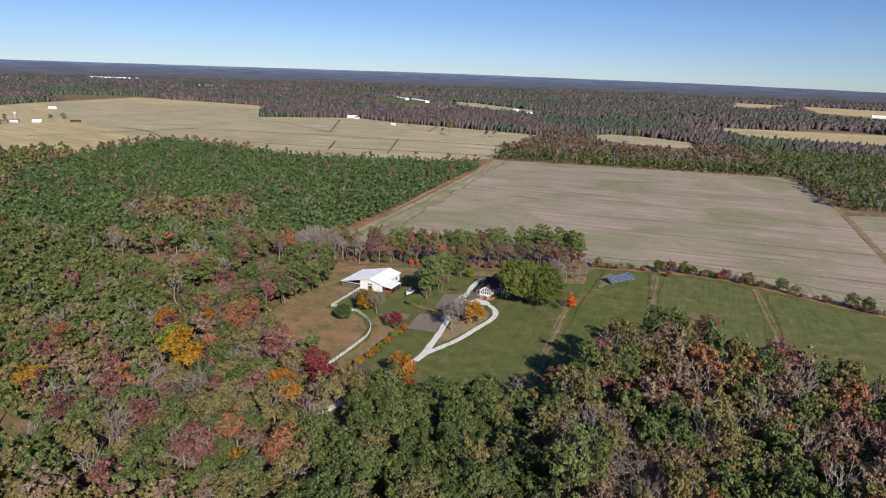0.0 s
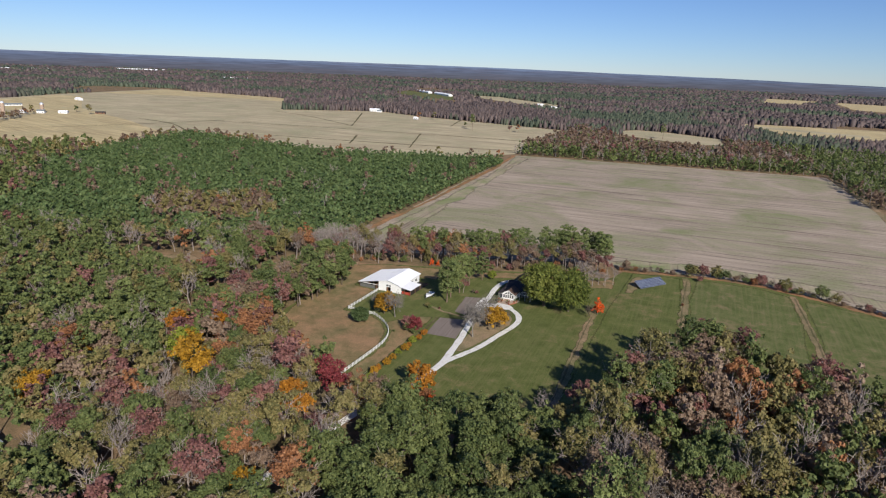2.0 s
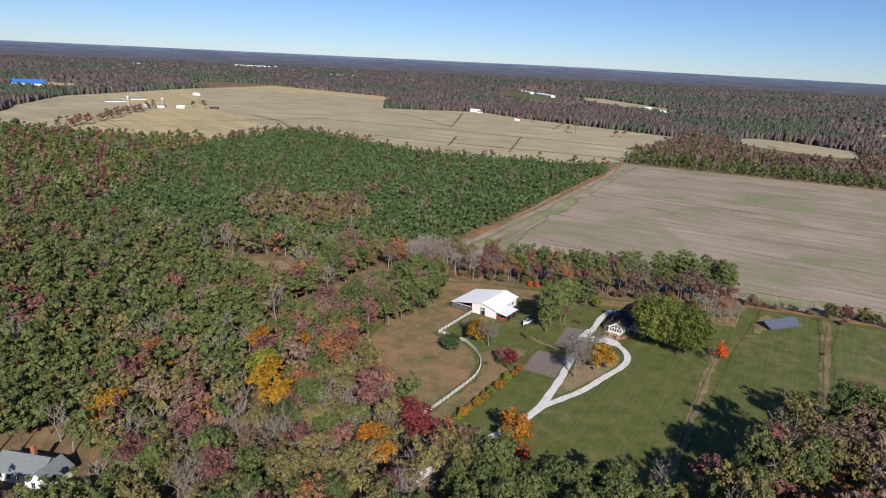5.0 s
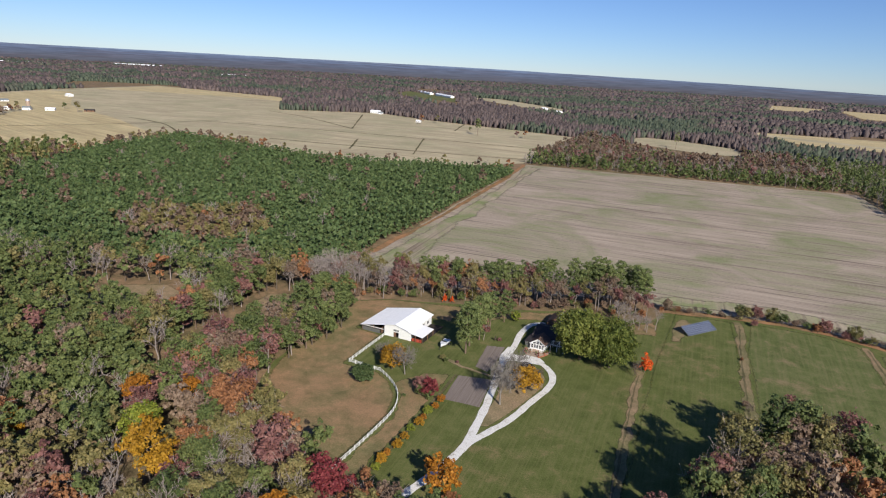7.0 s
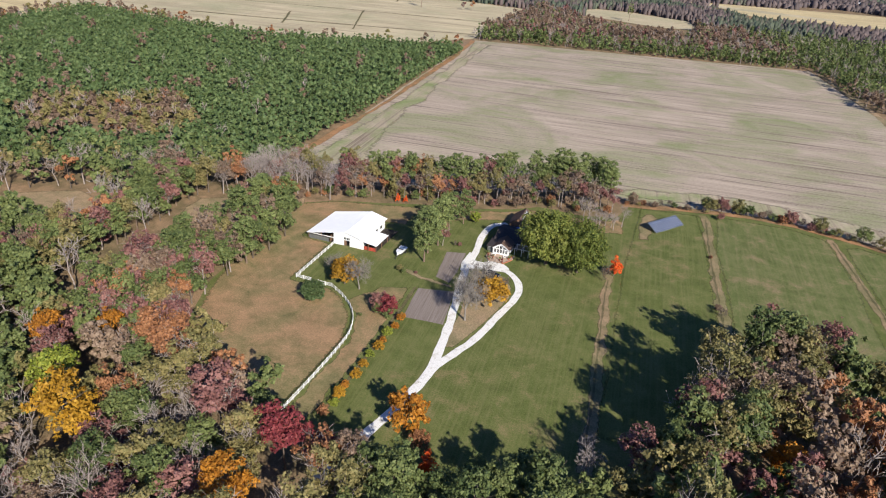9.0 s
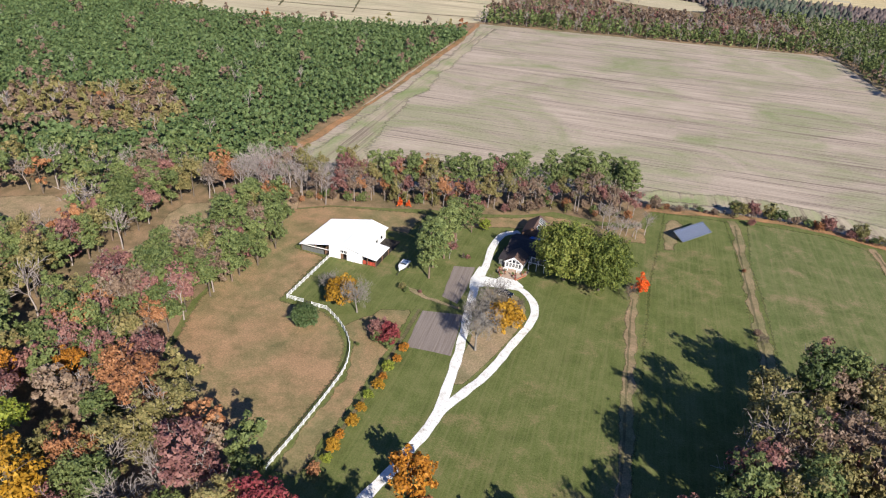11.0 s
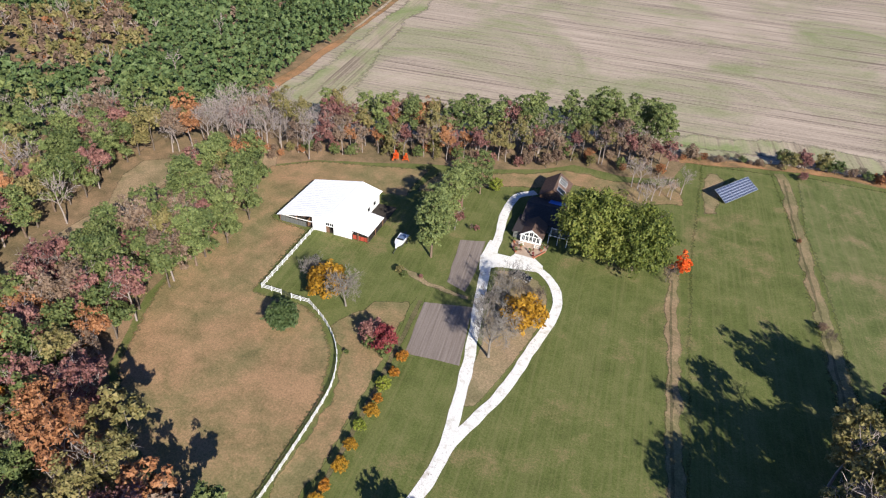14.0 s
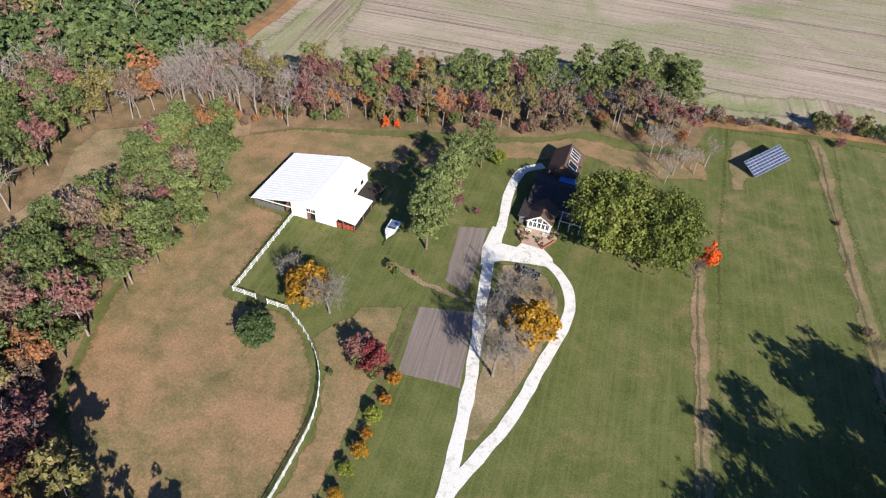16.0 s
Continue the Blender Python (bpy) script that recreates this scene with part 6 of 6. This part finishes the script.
    for i in range(2):
        part("step", bx((-1.3, -1.95 - i * 0.35, 0.05), (1.3, -1.61 - i * 0.35, 0.26 - i * 0.12), 0.01), MAT["pavers"], h)
    return h


build_house()
tarp = bmesh.new()
bmesh.ops.create_grid(tarp, x_segments=26, y_segments=10, size=0.5)
for v in tarp.verts:
    v.co.x, v.co.y = v.co.x * 9.6, v.co.y * 4.0
    v.co.z = 0.05 * noise.noise((v.co.x * 1.3, v.co.y * 1.3, 2)) + 0.05
tarp_ob = tagged(part("blue_tarp", tarp, MAT["tarp_blue"]), "blue tarpaulin spread over the house roof", "tarp")
sol = tarp_ob.modifiers.new("thick", "SOLIDIFY")
sol.thickness = 0.02
tarp_ob.matrix_world = pose(-79.2, 270.6, 3.34, math.degrees(math.atan2(-1.82, 6.4)), 0, 0)
patch("patio", [(-89.2, 253.0), (-89.2, 250), (-87.2, 246.9), (-82.4, 246.7), (-80.2, 250.8), (-80.0, 254)], 0.15, MAT["pavers"], "tan paved patio before the house", "patio", 1.5, 0.15, 41)
kerb = bmesh.new()
for i, (a, b) in enumerate(zip([(-80.3, 250.7), (-81.0, 249.3), (-81.8, 247.9)], [(-81.0, 249.3), (-81.8, 247.9), (-82.5, 246.6)])):
    d = Vector((b[0] - a[0], b[1] - a[1], 0))
    box(kerb, (0, -0.13, 0.1), (d.length, 0.13, 0.45), 0.02, Matrix.Translation((a[0], a[1], 0)) @ Matrix.Rotation(math.atan2(d.y, d.x), 4, "Z"))
tagged(part("patio_wall", kerb, MAT["brick_red"]), "low red brick wall at the patio's edge", "wall", "", "structure")


def planter(x, y, s, hue):
    t = thing("planter", pose(x, y, 0.15), "terracotta planter with a small shrub on the patio", "planter", "planters on the patio")
    bm = bmesh.new()
    bmesh.ops.create_cone(bm, cap_ends=True, segments=12, radius1=0.22 * s, radius2=0.32 * s, depth=0.45 * s, matrix=Matrix.Translation((0, 0, 0.225 * s)))
    part("pot", bm, MAT["terracotta"], t)
    v, f = crown_arrays("round", int(x * 10) % 97 + 5, 1.3 * s, 0.5 * s, 0.35 * s, 6, 120, 0.16)
    part("plant", mesh_of("plant", v, f, MAT[hue]), None, t)


for i, (x, y, s, hue) in enumerate(((-88.8, 251.6, 1.2, "leaf_green"), (-88.3, 249.0, 1.0, "leaf_maroon"), (-87.4, 247.6, 1.1, "leaf_green"), (-86.6, 250.1, 0.8, "leaf_olive"), (-84.0, 248.8, 0.9, "leaf_green"),
                                   (-82.8, 247.3, 1.0, "leaf_crimson"), (-81.4, 250.6, 1.2, "leaf_green"), (-81.0, 252.4, 1.1, "leaf_green"))):
    planter(x, y, s, hue)


def garden_chair(x, y, turn):
    c = thing("garden_chair", pose(x, y, 0.15, 0, 0, turn), "dark slatted garden chair on the patio", "chair", "chairs on the patio")
    part("seat", bx((-0.26, -0.26, 0.40), (0.26, 0.26, 0.45), 0.01), MAT["wood_brown"], c)
    part("backrest", bx((-0.26, 0.22, 0.45), (0.26, 0.27, 0.95), 0.01), MAT["wood_brown"], c)
    for a in (-0.23, 0.23):
        for b in (-0.23, 0.23):
            part("leg", bx((a - 0.03, b - 0.03, 0), (a + 0.03, b + 0.03, 0.40)), MAT["wood_brown"], c)


for x, y, a in ((-87.6, 249.9, 20), (-86.3, 248.5, 160), (-83.4, 249.6, -40)):
    garden_chair(x, y, a)

# ---- white board fence ----
FENCE = [[(-138.4, 235.0), (-137.5, 209.3), (-132.3, 209.2)], [(-129.5, 208.9), (-125.0, 208.9)]]
curve = smooth_line([(-125, 208.9), (-119.2, 205.1), (-114.2, 200.4), (-111.0, 195.5), (-108.8, 189), (-108.2, 182), (-108.0, 172), (-108.0, 163.8), (-108.2, 155.2)], 0.6)


def along(line, gap):
    """Points on a line at equal steps."""
    out, need = [line[0]], gap
    for (ax, ay), (bx_, by_) in zip(line, line[1:]):
        d = math.hypot(bx_ - ax, by_ - ay)
        t = need
        while t <= d:
            out.append((ax + (bx_ - ax) * t / d, ay + (by_ - ay) * t / d))
            t += gap
        need = t - d
    return out


fence = thing("fence", pose(-125, 209, 0), "long white painted three-board paddock fence", "fence")
post_me = mesh_from(bx((-0.075, -0.075, -0.1), (0.075, 0.075, 1.42), 0.012), "post", MAT["white_paint"])
cap_me = mesh_from(bx((-0.095, -0.095, 1.42), (0.095, 0.095, 1.47), 0.012), "cap", MAT["white_paint"])
rail_me = mesh_from(bx((0, -0.022, -0.08), (1, 0.022, 0.08)), "rail", MAT["white_paint"])
for line in FENCE + [curve]:
    pts = along(line, 2.3) if len(line) < 4 else along(line, 2.2)
    if len(line) < 4:
        pts = [p for seg in zip(line, line[1:]) for p in along(list(seg), math.dist(*seg) / max(1, round(math.dist(*seg) / 2.3)) - 1e-6)]
    for i, (x, y) in enumerate(pts):
        p = part("post", post_me, None, fence)
        p.matrix_local = pose(x + 125, y - 209, 0)
        c = part("cap", cap_me, None, p)
        if i and math.dist(pts[i - 1], (x, y)) > 0.3:
            ax, ay = pts[i - 1]
            d = Vector((x - ax, y - ay, 0))
            for z in (0.42, 0.82, 1.24):
                r = part("rail", rail_me, None, fence)
                r.matrix_local = pose(ax + 125, ay - 209, z, 0, 0, math.degrees(math.atan2(d.y, d.x))) @ Matrix.Diagonal((d.length, 1, 1, 1))
gate = thing("paddock_gate", pose(-132.3, 209.2, 0, 0, 0, -6), "grey tubular steel gate in the paddock fence", "gate")
for z in (0.25, 0.5, 0.75, 1.0, 1.2):
    part("bar", tube(bmesh.new(), (0.1, 0, z), (2.7, 0, z), 0.025, 0.025, 6), MAT["steel_dark"], gate)
for x in (0.1, 1.4, 2.7):
    part("upright", tube(bmesh.new(), (x, 0, 0.15), (x, 0, 1.22), 0.028, 0.028, 6), MAT["steel_dark"], gate)

# ---- solar array ----
along_u = Vector((9.6, 13.6, 0)).normalized()
array = thing("solar_array", Matrix.Translation((-33.2, 305.2, 0)) @ Matrix.Rotation(math.atan2(along_u.y, along_u.x), 4, "Z"), "ground-mounted blue solar array with pale metal frames", "solar array")
tilt = Matrix.Translation((0, 0, 1.75)) @ Matrix.Rotation(radians(27), 4, "X")
COLS, ROWS_N, PW, PH = 10, 6, 1.66, 0.86
rim_me = mesh_from(bx((-PW / 2 + 0.012, -PH / 2 + 0.012, 0.0), (PW / 2 - 0.012, PH / 2 - 0.012, 0.04)), "panel", MAT["alloy"])
cell_bm = bmesh.new()
for i in range(2):
    for j in range(1):
        x0 = -PW / 2 + 0.075 + i * (PW - 0.10) / 2
        box(cell_bm, (x0, -PH / 2 + 0.075, 0.041), (x0 + (PW - 0.10) / 2 - 0.055, PH / 2 - 0.075, 0.047))
cell_me = mesh_from(cell_bm, "cell", MAT["cell_blue"])
for i in range(COLS):
    for j in range(ROWS_N):
        p = part("panel", rim_me, None, array)
        p.matrix_local = tilt @ Matrix.Translation(((i - (COLS - 1) / 2) * PW, (j - (ROWS_N - 1) / 2) * PH, 0))
        part("cell", cell_me, None, p)
for i in range(5):
    x = (i - 2) * 3.6
    for y, z in ((-1.7, 0.78), (1.7, 2.50)):
        part("post", tube(bmesh.new(), (x, y, -0.1), (x, y, z), 0.06, 0.06, 8), MAT["steel_dark"], array)
for y in (-1.7, 1.7):
    r = part("rail", bx((-8.2, y - 0.05, -0.12), (8.2, y + 0.05, -0.02)), MAT["steel_dark"], array)
    r.matrix_local = tilt

# ---- boat on its trailer ----


def build_boat():
    t = thing("boat", pose(-115.4, 238.2, 0.0, 0, 0, 180) @ Matrix.Diagonal((1.12, 1.12, 1.12, 1)), "white motorboat with a blue cover on a trailer", "boat")
    bm = bmesh.new()
    rings = []
    for k in range(11):
        u = k / 10
        y = -2.6 + 5.4 * u
        w = 1.12 * (1 - max(0, (u - 0.45) / 0.55) ** 2.2) + 0.02
        keel = 0.62 + 0.45 * max(0, u - 0.55) ** 1.5
        top = 1.45 + 0.25 * u ** 2
        rings.append([bm.verts.new(p) for p in ((-w, y, top), (-w * 0.86, y, keel + 0.35), (0, y, keel), (w * 0.86, y, keel + 0.35), (w, y, top))])
    for a, b in zip(rings, rings[1:]):
        for i in range(4):
            bm.faces.new((a[i], a[i + 1], b[i + 1], b[i]))
    bm.faces.new(rings[0][::-1])
    bm.faces.new(rings[-1])
    part("hull", bm, MAT["gelcoat"], t)
    deck = bmesh.new()
    prev = None
    for k in range(11):
        u = k / 10
        y = -2.6 + 5.4 * u
        w = 1.08 * (1 - max(0, (u - 0.45) / 0.55) ** 2.2) + 0.01
        z = 1.42 + 0.25 * u ** 2
        cur = [deck.verts.new((-w, y, z)), deck.verts.new((0, y, z + 0.06)), deck.verts.new((w, y, z))]
        if prev:
            deck.faces.new((prev[0], prev[1], cur[1], cur[0]))
            deck.faces.new((prev[1], prev[2], cur[2], cur[1]))
        prev = cur
    part("deck", deck, MAT["gelcoat"], t)
    part("cockpit_cover", bx((-0.82, -1.9, 1.46), (0.82, 0.1, 1.60), 0.05), MAT["vinyl_blue"], t, "blue canvas cockpit cover")
    part("windscreen", bx((-0.8, 0.12, 1.50), (0.8, 0.20, 1.95), 0.03), MAT["glass_dark"], t)
    part("outboard_motor", bx((-0.25, -3.15, 0.7), (0.25, -2.62, 1.75), 0.08), MAT["steel_dark"], t)
    for s in (-0.8, 0.8):
        part("trailer_beam", bx((s - 0.05, -2.4, 0.48), (s + 0.05, 1.8, 0.60)), MAT["steel_dark"], t)
        w = bmesh.new()
        tube(w, (s * 1.42 - 0.1, -1.1, 0.32), (s * 1.42 + 0.1, -1.1, 0.32), 0.32, 0.32, 16)
        wheel = part("wheel", w, MAT["rubber"], t)
        part("rim", tube(bmesh.new(), (s * 1.42 - 0.11, -1.1, 0.32), (s * 1.42 + 0.11, -1.1, 0.32), 0.17, 0.17, 12), MAT["alloy"], wheel)
    for y in (-1.9, -1.1, 0.6):
        part("cross_beam", bx((-1.05, y - 0.05, 0.40), (1.05, y + 0.05, 0.48)), MAT["steel_dark"], t)
    part("tongue", bx((-0.05, 1.6, 0.42), (0.05, 4.3, 0.52)), MAT["steel_dark"], t)
    part("jockey_wheel", tube(bmesh.new(), (0, 3.9, 0.0), (0, 3.9, 0.5), 0.07, 0.05, 8), MAT["rubber"], t)


build_boat()

# ---- parked car ----


def build_car():
    t = thing("car", pose(-83.1, 237.3, 0.1, 0, 0, -8), "black sport utility vehicle parked beside the drive loop", "car")
    bm = bmesh.new()
    prof = [(-2.25, 0.38), (2.2, 0.38), (2.3, 0.72), (2.15, 0.98), (1.15, 1.08), (0.55, 1.62), (-1.75, 1.68), (-2.2, 1.08), (-2.3, 0.7)]
    a = [bm.verts.new((x, -0.92 if z < 1.2 else -0.72, z)) for x, z in prof]
    b = [bm.verts.new((x, 0.92 if z < 1.2 else 0.72, z)) for x, z in prof]
    bm.faces.new(a)
    bm.faces.new(b[::-1])
    for i in range(len(prof)):
        j = (i + 1) % len(prof)
        bm.faces.new((a[j], a[i], b[i], b[j]))
    bmesh.ops.recalc_face_normals(bm, faces=bm.faces[:])
    bmesh.ops.bevel(bm, geom=bm.edges[:], offset=0.05, segments=2, affect="EDGES")
    part("body", bm, MAT["car_black"], t)
    part("windscreen", slab(bmesh.new(), [(1.14, -0.76, 1.12), (1.14, 0.76, 1.12), (0.62, 0.66, 1.60), (0.62, -0.66, 1.60)], 0.02), MAT["glass_dark"], t)
    part("rear_window", slab(bmesh.new(), [(-2.20, 0.74, 1.14), (-2.20, -0.74, 1.14), (-1.86, -0.64, 1.60), (-1.86, 0.64, 1.60)], 0.02), MAT["glass_dark"], t)
    for s in (-1, 1):
        part("side_window", bx((-1.6, s * 0.80 - 0.03, 1.15), (0.5, s * 0.80 + 0.03, 1.52), 0.01), MAT["glass_dark"], t)
        part("roof_rail", tube(bmesh.new(), (-1.6, s * 0.62, 1.74), (0.3, s * 0.62, 1.72), 0.025, 0.025, 6), MAT["alloy"], t)
        part("headlight", bx((2.16, s * 0.62 - 0.18, 0.78), (2.29, s * 0.62 + 0.18, 0.92), 0.02), MAT["alloy"], t)
        part("tail_light", bx((-2.30, s * 0.72 - 0.1, 0.85), (-2.22, s * 0.72 + 0.1, 1.15), 0.01), MAT["red_paint"], t)
        part("wing_mirror", bx((0.85, s * 1.0 - 0.1, 1.05), (1.0, s * 1.0 + 0.1, 1.2), 0.02), MAT["car_black"], t)
        for x in (-1.4, 1.45):
            w = part("wheel", tube(bmesh.new(), (x, s * 0.72, 0.36), (x, s * 0.95, 0.36), 0.36, 0.36, 18), MAT["rubber"], t)
            part("rim", tube(bmesh.new(), (x, s * 0.80, 0.36), (x, s * 0.965, 0.36), 0.22, 0.22, 14), MAT["alloy"], w)


build_car()

# ---- grey-roofed house in the near woods ----


def build_wood_house():
    h = thing("house", pose(-164.5, 80.5, 0, 0, 0, 24), "grey-roofed house with a brick chimney among the trees", "house")
    W = MAT["white_paint"]
    gable_body(-7, 5, -3.6, 3.6, 3.0, 5.6, W, h, "x")
    gable_roof(-7, 5, -3.6, 3.6, 3.08, 5.7, 0.45, MAT["shingle_grey"], h, "x")
    gable_body(3.0, 8.6, -5.0, 2.2, 2.8, 5.0, W, h)
    gable_roof(3.0, 8.6, -5.0, 2.2, 2.88, 5.1, 0.4, MAT["shingle_grey"], h)
    c = part("chimney", bx((-0.5, 0.6, 3.5), (0.5, 1.5, 7.1), 0.03), MAT["brick_red"], h, "red brick chimney")
    part("cap", bx((-0.58, 0.52, 7.1), (0.58, 1.58, 7.25)), MAT["brick_red"], c)
    for x in (-5.4, -3.2, -1.0, 1.2):
        window(h, x, -3.6, 0.95, 0.95, 1.35, W)
    for x in (4.6, 6.9):
        window(h, x, -5.0, 0.95, 0.95, 1.35, W)
    part("door", bx((2.1, -3.68, 0), (2.9, -3.6, 2.05)), MAT["wood_brown"], h)


build_wood_house()

# ---- far farm buildings ----


def far_building(x, y, w, d, eave, turn, roof, wall, label, name="farm_building"):
    h = thing(name, pose(x, y, 0, 0, 0, turn), label, "building", "far farm buildings")
    gable_body(-w / 2, w / 2, -d / 2, d / 2, eave, eave + d * 0.22, MAT[wall], h, "x")
    gable_roof(-w / 2, w / 2, -d / 2, d / 2, eave + 0.1, eave + d * 0.22 + 0.1, 0.4, MAT[roof], h, "x")
    for i in range(max(2, int(w / 5))):
        xw = -w / 2 + w * (i + 0.5) / max(2, int(w / 5))
        part("window", bx((xw - 0.6, -d / 2 - 0.04, 1.0), (xw + 0.6, -d / 2 - 0.002, 2.2)), MAT["glass_dark"], h)
    return h


for x, y, w, d, e, a, roof, wall, label in (
        (-706, 1166, 20, 10, 4, 10, "roof_white", "white_paint", "white farmhouse at the edge of far woods"),
        (-690, 1158, 9, 7, 3, 10, "shingle_grey", "white_paint", "small white outbuilding by the far farmhouse"),
        (-556, 1064, 8, 6, 3, 0, "roof_white", "white_paint", "small white shed alone in the fields"),
        (-250, 1092, 22, 10, 4, -8, "shingle_grey", "white_paint", "grey-roofed farmhouse behind the northern wood"),
        (-272, 1082, 8, 8, 5, 0, "shingle_dark_and_shaded", "board_grey", "dark barn beside the far farmhouse"),
        (-1000, 690, 13, 8, 3, 40, "roof_white", "white_paint", "white farm shed among far fields"),
        (-1022, 668, 11, 8, 4, 40, "shingle_grey", "white_paint", "grey farm barn among far fields"),
        (-1042, 652, 9, 7, 3, 20, "roof_white", "white_paint", "white farmhouse among far fields"),
        (-960, 726, 14, 7, 2.6, 40, "shingle_dark_and_shaded", "wood_brown", "low brown shed among far fields"),
        (-1150, 665, 40, 9, 2.5, 70, "shingle_grey", "white_paint", "long grey chicken house"),
        (-1190, 720, 40, 9, 2.5, 70, "shingle_grey", "white_paint", "long grey chicken house"),
        (-1260, 905, 14, 9, 4, 0, "roof_white", "white_paint", "white house before the far woods"),
        (-1100, 2160, 150, 14, 5, -45, "roof_white", "white_paint", "long pale chicken house far away"),
        (-960, 2030, 150, 14, 5, -45, "roof_white", "white_paint", "long pale chicken house far away"),
        (-527, 1745, 16, 10, 4, 0, "roof_white", "white_paint", "white house on a far field"),
        (-467, 1644, 34, 12, 4, -30, "roof_white", "white_paint", "long white shed on a far field"),
        (-2200, 2380, 120, 22, 5, 40, "roof_white", "white_paint", "long white farm sheds near the horizon"),
        (-2120, 2480, 60, 22, 5, 40, "shingle_grey", "white_paint", "grey farm shed near the horizon"),
        (-3300, 2780, 260, 30, 8, 40, "roof_white", "white_paint", "very long pale sheds near the horizon"),
        (-3280, 2090, 220, 26, 6, 50, "roof_white", "white_paint", "long pale roofs near the horizon"),
        (-2110, 2690, 50, 20, 6, 30, "roof_white", "white_paint", "white house near the horizon"),
        (-1660, 745, 70, 40, 4, 50, "tarp_blue", "white_paint", "long blue-roofed shed far away"),
        (330, 1900, 24, 12, 5, 0, "roof_white", "white_paint", "white farmhouse far beyond the woods"),
        (470, 2500, 40, 16, 6, 0, "roof_white", "white_paint", "white barn on far tan fields")):
    far_building(x, y, w, d, e, a, roof, wall, label)
for x, y, h in ((-1036, 618, 17), (-1034, 678, 13)):
    s = thing("silo", pose(x, y, 0), "pale concrete farm silo with a domed top", "silo", "far farm buildings")
    part("tower", tube(bmesh.new(), (0, 0, 0), (0, 0, h), 3.0, 3.0, 20), MAT["pavers"], s)
    dm = bmesh.new()
    bmesh.ops.create_uvsphere(dm, u_segments=16, v_segments=8, radius=3.02, matrix=Matrix.Translation((0, 0, h)))
    part("dome", dm, MAT["alloy"], s)
for x, y, s, what in ((-535, 1034, 1.0, "broad_rust"), (-528, 1082, 0.9, "broad_olive"), (-395, 948, 1.15, "pine"), (-339, 967, 0.8, "broad_maroon"), (-327, 971, 0.85, "broad_rust"), (-118, 1042, 1.0, "pine"), (-960, 706, 1.1, "broad_olive"),
                      (-1010, 720, 0.8, "broad_green"), (-425, 990, 0.6, "broad_green")):
    tree(what, x, y, s, "lone tree standing in the far fields", "lone_tree", "tree", "lone trees in the fields")
